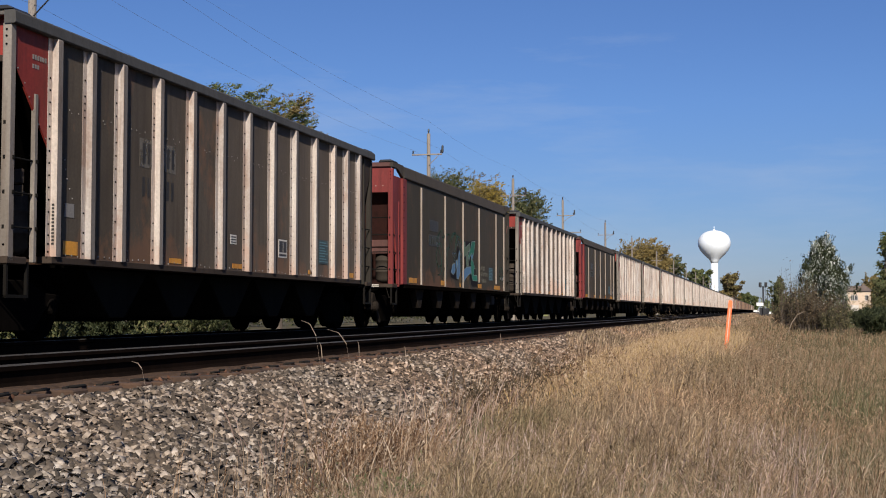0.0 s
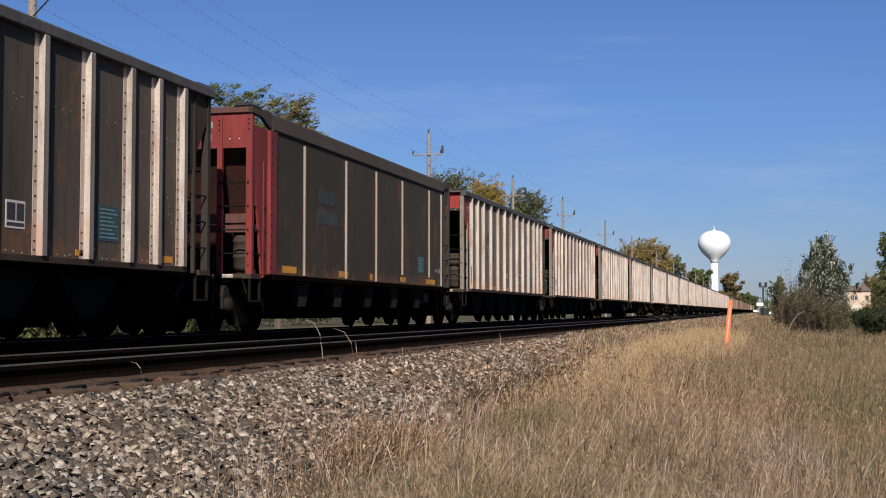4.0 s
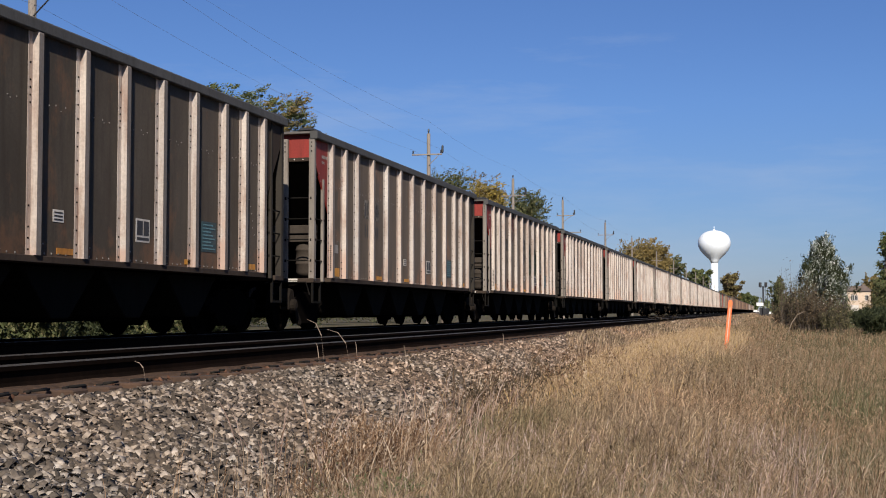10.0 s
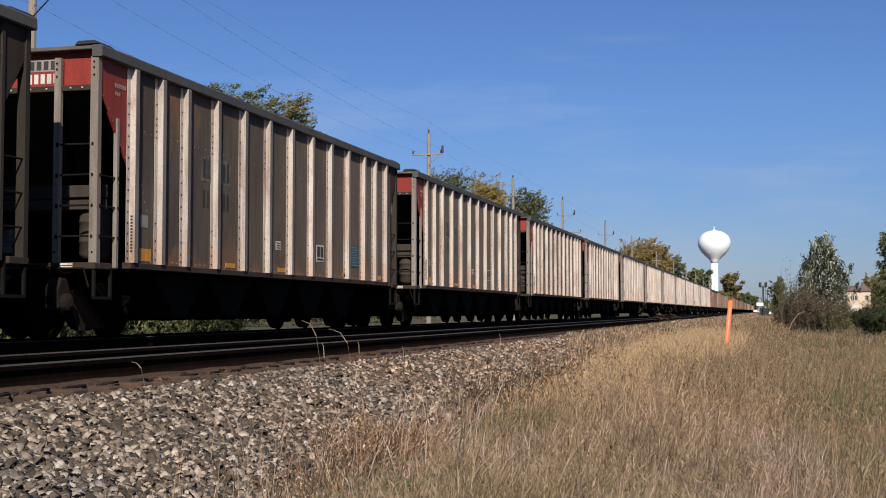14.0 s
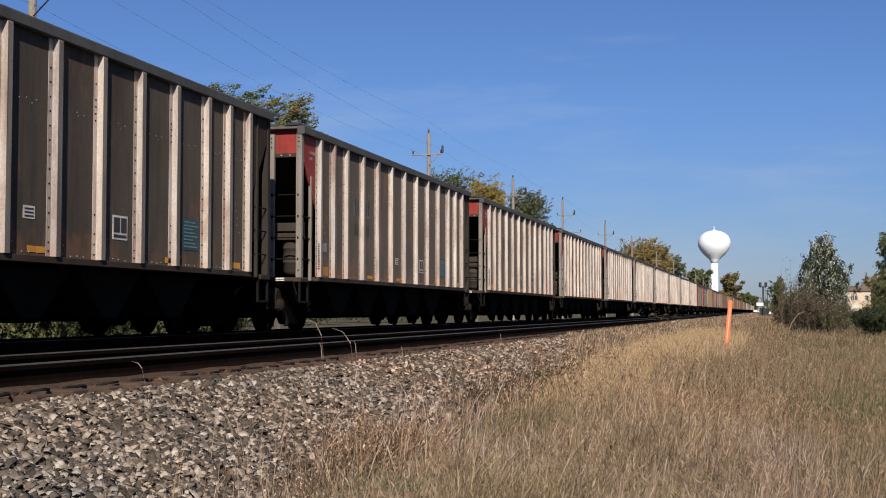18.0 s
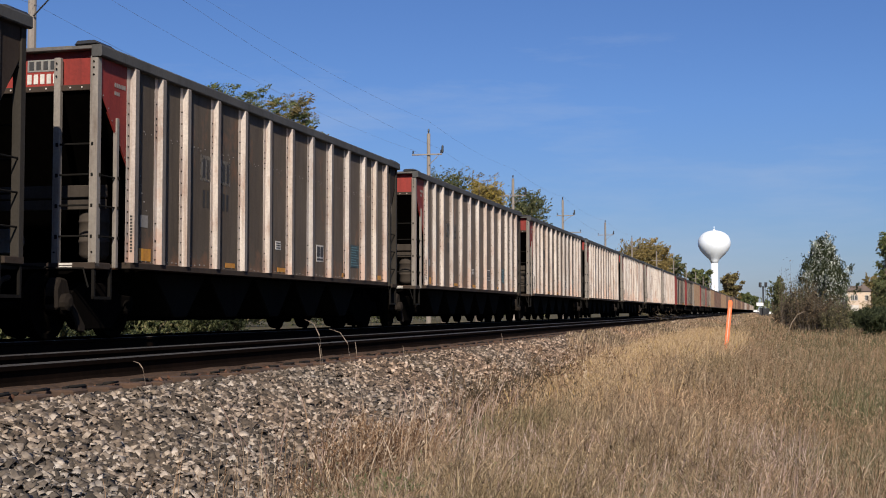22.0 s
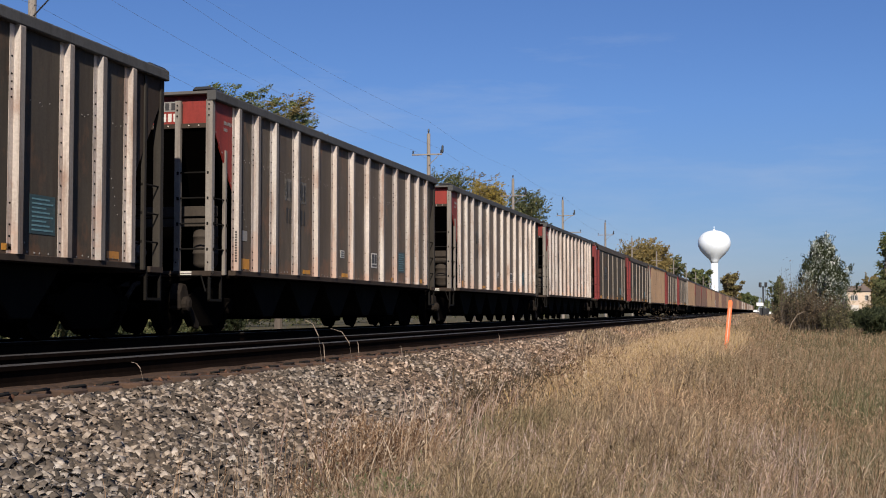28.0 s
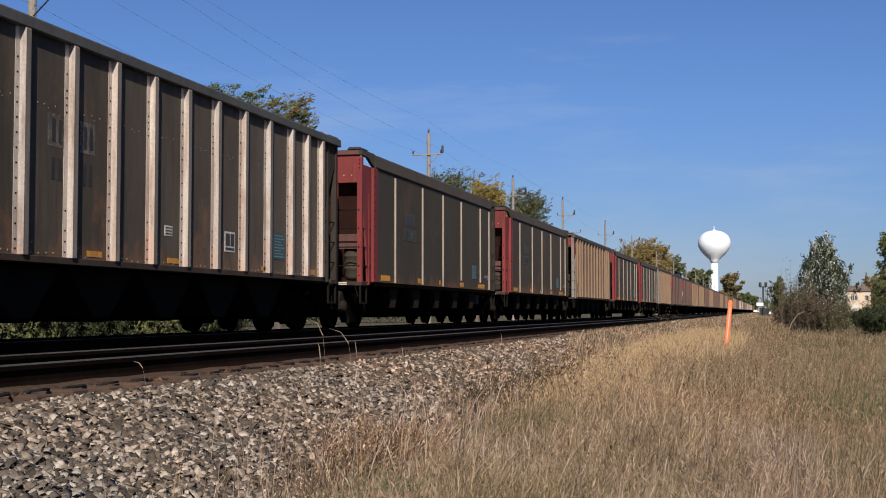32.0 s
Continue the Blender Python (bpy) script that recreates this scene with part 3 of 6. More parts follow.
def rivet_mesh(heights):
    """A column of rivet heads down one flange of a rib."""
    b = [moved(bm_lathe([(0.0145, 0), (0.012, 0.009), (0.005, 0.012)], 6, "x"), pose(0.006, 0, z)) for z in heights]
    return mesh_of("rivets", join(*b), UNDER)


def truck(car, y0):
    """Two-axle freight truck; its wheelsets are parts of the car, so that they can turn."""
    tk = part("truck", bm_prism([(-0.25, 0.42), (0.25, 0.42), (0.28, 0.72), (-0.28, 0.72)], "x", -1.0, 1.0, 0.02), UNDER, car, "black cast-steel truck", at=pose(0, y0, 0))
    return tk


FRAME_POLY = [(-1.12, 0.50), (-1.10, 0.62), (-0.72, 0.64), (-0.36, 0.80), (0.36, 0.80), (0.72, 0.64), (1.10, 0.62), (1.12, 0.50), (0.74, 0.40), (0.46, 0.14), (-0.46, 0.14), (-0.74, 0.40)]
SH = {}


def shared():
    """Meshes that the cars share."""
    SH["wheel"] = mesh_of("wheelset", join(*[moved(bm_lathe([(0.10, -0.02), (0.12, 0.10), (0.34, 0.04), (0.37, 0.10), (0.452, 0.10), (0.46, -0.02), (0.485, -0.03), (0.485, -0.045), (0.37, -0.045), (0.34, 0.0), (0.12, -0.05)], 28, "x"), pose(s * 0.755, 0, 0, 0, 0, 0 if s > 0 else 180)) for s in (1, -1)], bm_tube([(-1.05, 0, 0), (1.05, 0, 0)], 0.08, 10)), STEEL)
    SH["sideframe"] = mesh_of("sideframe", join(bm_prism(FRAME_POLY, "x", -0.07, 0.07, 0.015), *[moved(bm_lathe([(0.05, -0.07), (0.11, -0.05), (0.11, 0.1), (0.06, 0.13)], 12, "x"), pose(0, s * 0.89, 0.457)) for s in (1, -1)]), SHADESTEEL)
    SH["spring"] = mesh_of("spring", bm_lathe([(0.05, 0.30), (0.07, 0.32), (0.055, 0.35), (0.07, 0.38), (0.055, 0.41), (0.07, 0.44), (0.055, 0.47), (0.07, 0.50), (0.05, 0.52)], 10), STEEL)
    SH["coupler"] = mesh_of("coupler", join(bm_box(-0.09, 0.09, -0.62, 0.3, 0.80, 0.96, 0.02), bm_prism([(-0.22, -0.72), (-0.05, -0.86), (0.16, -0.80), (0.22, -0.62), (0.10, -0.5), (-0.15, -0.5)], "z", 0.70, 1.04, 0.03)), COUPLER)
    SH["hose"] = mesh_of("air_hose", bm_tube([(0.38, -0.3, 0.86), (0.40, -0.5, 0.82), (0.36, -0.62, 0.66), (0.22, -0.68, 0.40), (0.06, -0.72, 0.26), (0.0, -0.78, 0.3)], 0.04, 7), COUPLER)
    SH["lever"] = mesh_of("uncoupling_lever", bm_tube([(0.1, -0.45, 1.06), (0.45, -0.42, 1.02), (1.1, -0.40, 0.98), (1.42, -0.36, 0.98), (1.5, -0.36, 0.72)], 0.014, 6), STEPS)
    SH["step"] = mesh_of("sill_step", join(bm_box(-0.02, 0.02, -0.24, -0.20, 0.56, 1.0), bm_box(-0.02, 0.02, 0.20, 0.24, 0.56, 1.0), bm_box(-0.02, 0.02, -0.24, 0.24, 0.56, 0.60)), STEPS)
    SH["rung"] = mesh_of("rung", join(bm_tube([(0, -0.24, 0), (0, 0.24, 0)], 0.013, 6), *[bm_box(-0.01, 0.045, d - 0.02, d + 0.02, -0.03, 0.02, 0.005) for d in (-0.24, 0.27)]), STEPS)
    SH["end_rung"] = mesh_of("rung", join(bm_tube([(-0.29, 0, 0), (0.29, 0, 0)], 0.014, 6), *[bm_box(d - 0.02, d + 0.02, -0.032, 0.02, -0.035, 0.02, 0.005) for d in (-0.27, 0.27)]), STEPS)
    SH["post_bolts"] = mesh_of("bolts", join(*[moved(bm_lathe([(0.0125, 0), (0.0125, 0.012), (0.008, 0.016)], 6), pose(px, 0.018, pz, 90)) for px in (-1.5, 1.5, -0.93, 0.93) for pz in (3.62, 3.72, 3.80, 1.2)]), UNDER)
    SH["pale_bolts"] = mesh_of("bolts", join(*[moved(bm_lathe([(0.014, 0), (0.014, 0.01), (0.008, 0.014)], 6), pose(px, 0.058, 3.46, 90)) for px in (-1.3, -1.1, -0.7, -0.4, -0.1, 0.2, 0.5, 0.75, 1.12, 1.3)]), PINK)
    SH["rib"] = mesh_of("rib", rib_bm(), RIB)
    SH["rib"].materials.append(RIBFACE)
    # outward faces take the darker colour with the shade painted in
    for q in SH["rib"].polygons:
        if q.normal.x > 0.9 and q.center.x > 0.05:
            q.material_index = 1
    SH["tan_rib"] = mesh_of("rib", rib_bm(), TANCAR)
    SH["rivets_full"] = rivet_mesh([1.15, 1.25, 1.36] + [1.50 + 0.155 * k for k in range(13)])
    SH["rivets_long"] = rivet_mesh([1.16, 1.27] + [1.46 + 0.185 * k for k in range(12)])
    SH["rivets_top"] = rivet_mesh([1.16, 1.3, 1.44, 1.7] + [2.98 + 0.095 * k for k in range(4)] + [3.48])
    SH["thin_rib"] = mesh_of("rib", rib_bm(0.036, 0.06, 0.045, TOPZ - 0.40, 0.02), THINRIB)
    SH["short_rib"] = mesh_of("rib", rib_bm(0.036, 0.06, 0.045, TOPZ - 0.40, 0.02), THINRIB)
    for v in SH["short_rib"].vertices:
        v.co.z = max(v.co.z, 1.30)
    SH["reservoir"] = mesh_of("air_reservoir", bm_lathe([(0.05, -0.42), (0.16, -0.39), (0.21, -0.32), (0.21, -0.16), (0.217, -0.155), (0.217, -0.125), (0.21, -0.12), (0.21, 0.12), (0.217, 0.125), (0.217, 0.155), (0.21, 0.16), (0.21, 0.32), (0.16, 0.39), (0.05, 0.42)], 16, "x"), RESERVOIR, True)
    SH["valve"] = mesh_of("brake_valve", join(bm_box(-0.16, 0.16, -0.12, 0.12, -0.2, 0.2, 0.03), bm_lathe([(0.1, -0.16), (0.13, -0.1), (0.13, 0.22), (0.08, 0.26)], 12, "x")), GREYPART)
    SH["wheelhb"] = mesh_of("hand_brake", join(moved(bm_lathe([(0.25, -0.02), (0.28, 0.0), (0.25, 0.02)], 20, "z"), pose(0, 0, 0, 90)), bm_box(-0.1, 0.1, 0.02, 0.16, -0.15, 0.15, 0.02)), GREYPART)


shared()


def bogies(car, off):
    for y in (-off - 0.15, off - 0.15):
        tk = truck(car, y)
        for s in (-1, 1):
            part("sideframe", SH["sideframe"], UNDER, tk, at=pose(s * 0.99, 0, 0))
            for d in (-0.15, 0.15):
                part("spring", SH["spring"], STEEL, tk, at=pose(s * 0.99, d, 0))
        for d in (-0.89, 0.89):
            w = part("wheelset", SH["wheel"], STEEL, car, "rusty steel wheels on an axle", at=pose(0, y + d, 0.4575))
            w["axle"] = 1
    truck_front(car, -off - 1.08)


def truck_front(car, y0):
    """Dusty bearing housing and brake rod at the open leading end of a truck; the light there is put into their grey.
    """
    b = part("bearing_housing", join(bm_prism([(-0.16, 0.42), (0.14, 0.42), (0.20, 0.62), (0.10, 0.84), (-0.08, 0.86), (-0.18, 0.7)], "x", -0.1, 0.1, 0.03), moved(bm_lathe([(0.04, -0.02), (0.12, 0.0), (0.12, 0.08), (0.06, 0.11)], 12, "x"), pose(0.1, 0, 0.52))), LITCAST, car, "dusty bearing housing with sky light in its grey", at=pose(1.0, y0, 0))
    part("brake_rod", bm_prism([(0.10, 0.62), (0.22, 0.60), (0.62, 0.20), (0.60, 0.10), (0.46, 0.12)], "x", 0.02, 0.08, 0.015), LITCAST, b)


def end_gear(car, half, fore, aft, hb):
    """Open end bays: posts, ladders, platform, brake gear, coupler, hoses; near end turned round for the far one."""
    for s in (-1, 1):
        m = pose(0, 0, 0, 0, 0, 0 if s < 0 else 180)
        e = -half
        posts = fore if s < 0 else aft
        for x in (-1.50, 1.50):
            part("corner_post", bm_box(x - 0.06, x + 0.06, e + 0.02, e + 0.13, 1.0, TOPZ - 0.16, 0.008), posts, car, at=m)
        for x in (-0.93, 0.93):
            part("end_post", bm_box(x - 0.05, x + 0.05, e + 0.03, e + 0.11, 1.0, TOPZ - 0.16, 0.008), posts, car, at=m)
        for x in (1.215, -1.215):
            for z in (1.42, 1.84, 2.26, 2.68):
                part("rung", SH["end_rung"], STEPS, car, at=m @ pose(x, e + 0.05, z))
        for x in (1.53, -1.53):
            part("ladder_post", bm_box(x - 0.03, x + 0.03, e + 0.56, e + 0.63, 1.0, 3.1 if s < 0 else TOPZ - 0.17, 0.006), posts, car, at=m)
            for z in (1.42, 1.84, 2.26):
                part("rung", SH["rung"], STEPS, car, at=m @ pose(x, e + 0.34, z))
        part("end_platform", bm_box(-1.56, 1.56, e + 0.0, e + 0.42, 0.97, 1.06, 0.008), SILL, car, at=m)
        part("end_sill", bm_prism([(-1.3, 0.98), (1.3, 0.98), (0.7, 0.72), (-0.7, 0.72)], "y", e + 0.04, e + 0.22), UNDER, car, at=m)
        part("reflective_strip", join(bm_box(1.02, 1.22, e - 0.006, e + 0.001, 0.985, 1.012), bm_box(1.02, 1.22, e - 0.006, e + 0.001, 1.026, 1.053)), WHITE, car, at=m)
        part("air_reservoir", SH["reservoir"], RESERVOIR, car, at=m @ pose(1.12 * -s, e + 0.75, 1.52, 0, 90, 0))
        part("brake_valve", SH["valve"], RESERVOIR, car, at=m @ pose(-0.2, e + 0.6, 1.4))
        part("brake_pipe", bm_tube([(-1.2, e + 0.5, 2.05), (-0.4, e + 0.55, 2.1), (0.4, e + 0.55, 2.05), (1.25, e + 0.5, 2.12)], 0.02, 6), STEPS, car, at=m)
        part("cross_beam", join(bm_box(-1.45, 1.45, e + 0.46, e + 0.52, 1.98, 2.16, 0.01), bm_box(-1.45, 1.45, e + 0.47, e + 0.50, 1.82, 1.96, 0.006)), REDDARK if fore is CRIMSON else RESERVOIR, car, "shade-darkened red cross beam of two plates" if fore is CRIMSON else "dusty grey cross beam of two plates", at=m)
        if s < 0:
            tagged(part("bolts", SH["post_bolts"], UNDER, car, "dark bolt heads on the posts", at=pose(0, e, 0)), kind="stuff")
            tagged(part("bolts", SH["pale_bolts"], PINK, car, "pale bolt heads on the end stiffener", at=pose(0, e, 0)), kind="stuff")
        part("coupler", SH["coupler"], STEEL, car, at=m @ pose(0, e + 0.1, 0))
        part("air_hose", SH["hose"], STEEL, car, at=m @ pose(0, e + 0.1, 0))
        part("uncoupling_lever", SH["lever"], STEPS, car, at=m @ pose(0, e + 0.3, 0))
        for x in (-1.52, 1.52):
            part("sill_step", SH["step"], STEPS, car, at=m @ pose(x, e + 0.26, 0))
        if hb and s < 0:
            part("hand_brake", SH["wheelhb"], GREYPART, car, at=pose(-0.5, e + 0.1, 1.75))


def slope(car, half, mt):
    for s in (-1, 1):
        m = pose(0, 0, 0, 0, 0, 0 if s < 0 else 180)
        e = -half
        part("slope_sheet", bm_prism([(e + 0.07, 3.44), (e + 0.09, 3.44), (e + 2.3, 1.15), (e + 2.26, 1.12)], "x", -1.53, 1.53), mt, car, at=m)


def pockets(car, ys, w, mt, depth=0.30):
    for y in ys:
        part("hopper_pocket", bm_prism([(y - w / 2, 1.0), (y + w / 2, 1.0), (y + 0.22, depth), (y - 0.22, depth)], "x", -1.25, 1.25, 0.015), mt, car)
        part("hopper_door", bm_box(-1.2, 1.2, y - 0.26, y + 0.26, depth - 0.05, depth + 0.01, 0.008), UNDER, car)


def ribbed_hopper(RIB=RIB, ALU=ALU, rib="rib"):
    """Aluminium coal hopper with fourteen ribs a side and open red-panelled ends."""
    car = thing("hopper_car", "weathered silver ribbed coal hopper car with red end panels", "freight car")
    h = L_RIB / 2
    for s in (1, -1):
        part("side_sheet", bm_prism([(-6.24, TOPZ - 0.15), (-6.24, 1.05), (6.19, 1.05), (6.19, TOPZ - 0.15)], "x", s * 1.51, s * 1.54), ALU, car, "grey coal-stained aluminium side")
        part("end_gusset", bm_prism([(-h + 0.12, TOPZ - 0.15), (-h + 0.12, 3.42), (-6.244, 2.35), (-6.244, TOPZ - 0.15)], "x", s * 1.51, s * 1.538), RED, car, "red painted end gusset")
        part("end_gusset", bm_prism([(h - 0.12, TOPZ - 0.15), (h - 0.12, 3.5), (6.194, 2.1), (6.194, TOPZ - 0.15)], "x", s * 1.51, s * 1.538), SILL, car)
        part("top_chord", bm_prism([(1.47, TOPZ - 0.17), (1.615, TOPZ - 0.17), (1.63, TOPZ - 0.155), (1.625, TOPZ - 0.03), (1.605, TOPZ - 0.008), (1.47, TOPZ)] if s > 0 else [(-1.47, TOPZ - 0.17), (-1.60, TOPZ - 0.15), (-1.60, TOPZ - 0.02), (-1.585, TOPZ), (-1.47, TOPZ)], "y", -h, h), CHORD, car, "dark top chord")
        part("side_sill", bm_box(min(s * 1.36, s * 1.60), max(s * 1.36, s * 1.60), -6.34, 6.3, SILLZ, SILLZ + 0.09, 0.008), SILL, car)
        for j, y in enumerate(RIB_Y):
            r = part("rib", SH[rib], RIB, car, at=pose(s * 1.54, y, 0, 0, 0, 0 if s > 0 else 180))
            if s > 0:
                tagged(part("rivets", SH["rivets_full" if j in (0, 11, 12) else "rivets_top" if j % 2 else "rivets_long"], UNDER, r, at=pose(0, -0.110, 0)), kind="stuff")
    for e in (-1, 1):
        a, b = sorted((e * (h - 0.005), e * (h - 0.15)))
        part("end_chord", bm_box(-1.47, 1.47, a, b, TOPZ - 0.065, TOPZ - 0.01, 0.008), GREYPART, car, "dull grey end chord")
        c, d = sorted((e * (h - 0.15), e * (h - 0.17)))
        part("end_panel", bm_box(-1.44, 1.44, c, d, 3.50, TOPZ - 0.06), RED, car, "red painted end panel")
        c, d = sorted((e * (h - 0.06), e * (h - 0.145)))
        part("end_stiffener", bm_box(-1.44, 1.44, c, d, 3.42, 3.50, 0.006), SILL, car)
        for x in (-1.4, 1.4):
            part("corner_cap", bm_prism([(x - 0.19, TOPZ - 0.01), (x - 0.14, TOPZ + 0.05), (x + 0.12, TOPZ + 0.05), (x + 0.19, TOPZ)], "y", e * (h - 0.2) - 0.22, e * (h - 0.2) + 0.22, 0.01), BLACKIRON, car)
    # slope sheets in underframe black: shade of the open end bays painted on
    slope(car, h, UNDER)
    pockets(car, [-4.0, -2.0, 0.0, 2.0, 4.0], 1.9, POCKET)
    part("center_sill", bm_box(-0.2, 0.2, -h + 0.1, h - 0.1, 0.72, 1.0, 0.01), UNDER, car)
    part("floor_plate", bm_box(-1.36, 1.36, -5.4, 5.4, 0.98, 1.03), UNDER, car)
    end_gear(car, h, POST, AFTPOST, True)
    bogies(car, 6.17)
    # markings on the side towards the camera
    x = 1.542
    e = -h
    plate = part("marking_plate", bm_box(0.40, 0.87, e + 0.144, e + 0.149, 3.72, 3.885), FADED, car, "pale plate with unreadable lettering")
    part("lettering", join(*[bm_box(0.43 + 0.11 * k, 0.50 + 0.11 * k, e + 0.138, e + 0.143, 3.745, 3.865) for k in range(4)]), BLACKM, plate)
    part("end_number", join(*[bm_box(0.40 + 0.10 * k, 0.465 + 0.10 * k, e + 0.143, e + 0.149, 3.55, 3.685) for k in range(5)]), WHITE, car)
    for k, (y, w, hh) in enumerate(((-5.80, 0.36, 0.06), (-2.75, 0.4, 0.08), (-0.4, 0.4, 0.08), (3.3, 0.4, 0.08), (5.75, 0.34, 0.1))):
        part("reflective_patch", bm_box(x, x + 0.004, y - w / 2, y + w / 2, 1.13, 1.13 + hh + 0.12 * (k == 0)), ORANGE, car)
    part("reflective_patch", bm_box(x, x + 0.004, -5.95, -5.72, 1.62, 1.80), FADED, car)
    sq = part("stencil_box", bm_box(x, x + 0.004, 1.50, 1.92, 1.40, 1.74), WHITE, car, "white stencil frame")
    part("stencil_inner", join(bm_box(x + 0.005, x + 0.008, 1.53, 1.89, 1.43, 1.47), bm_box(x + 0.005, x + 0.008, 1.53, 1.70, 1.50, 1.71), bm_box(x + 0.005, x + 0.008, 1.73, 1.89, 1.50, 1.71)), BLACKM, sq)
    tg = part("tag", bm_box(x, x + 0.004, -0.70, -0.44, 1.54, 1.70), WHITE, car)
    part("fine_print", join(*[bm_box(x + 0.005, x + 0.008, -0.67, -0.47, 1.565 + 0.045 * k, 1.583 + 0.045 * k) for k in range(3)]), LETTER, tg)
    te = part("data_panel", bm_box(x, x + 0.004, 3.68, 4.26, 1.36, 1.85), TEAL, car, "teal stencilled data panel")
    part("fine_print", join(*[bm_box(x + 0.005, x + 0.008, 3.73, 4.21 - 0.08 * (k % 3), 1.40 + 0.055 * k, 1.422 + 0.055 * k) for k in range(8)]), TEALTEXT, te)
    for y in (-3.85, -3.08):
        part("lettering_ground", bm_box(x, x + 0.002, y - 0.09, y + 0.30, 2.50, 2.92), LETTERPLATE, car, "worn pale ground of the lettering")
        part("side_lettering", join(*[bm_box(x + 0.003, x + 0.005, y + 0.155 * k, y + 0.085 + 0.155 * k, 2.56, 2.86) for k in range(2)]), LETTER, car, "ghosted dark unreadable lettering")
        part("side_number", join(*[bm_box(x, x + 0.003, y + 0.155 * k, y + 0.08 + 0.155 * k, 2.08, 2.36) for k in range(2)]), LETTER, car, "ghosted unreadable number")
    rr = random.Random(3)
    dots = [moved(bm_lathe([(q, 0), (q * 0.8, 0.006), (q * 0.3, 0.008)], 6, "x"), pose(x, (RIB_Y[j] + RIB_Y[j + 1]) / 2 + o + rr.uniform(-0.03, 0.03), z + rr.uniform(-0.015, 0.015))) for j in range(12) for z, offs, q in ((3.02, (-0.24, -0.05, 0.16), 0.011), (2.98, (0.02,), 0.008), (1.125, (-0.3, -0.14, 0.02, 0.18), 0.014), (1.24, (-0.33,), 0.013)) for o in offs]
    for n, y0, z0, y1, z1 in ((7, -7.05, 3.36, -6.33, 2.42), (6, -5.98, 2.36, -5.74, 1.75), (6, 5.62, 2.36, 5.86, 1.75)):
        dots += [moved(bm_lathe([(0.012, 0), (0.01, 0.006), (0.004, 0.008)], 6, "x"), pose(x, y0 + (y1 - y0) * k / (n - 1) + rr.uniform(-0.03, 0.03), z0 + (z1 - z0) * k / (n - 1))) for k in range(n)]
    part("rib_lettering", join(*[bm_box(1.565, 1.60, RIB_Y[0] - 0.0625, RIB_Y[0] - 0.0605, 1.24 + 0.045 * k, 1.268 + 0.045 * k) for k in range(12)]), LETTER, car, "small dark lettering up the first rib")
    tagged(part("riveting", join(*dots), FADED, car, "rows of small rivets"), kind="stuff")
    part("gusset_lettering", join(*[bm_box(x, x + 0.003, -6.74 + 0.055 * k, -6.705 + 0.055 * k, 3.53, 3.59) for k in range(6)], *[bm_box(x, x + 0.003, -6.74 + 0.055 * k, -6.705 + 0.055 * k, 3.42, 3.47) for k in range(3)]), FADED, car)
    return car


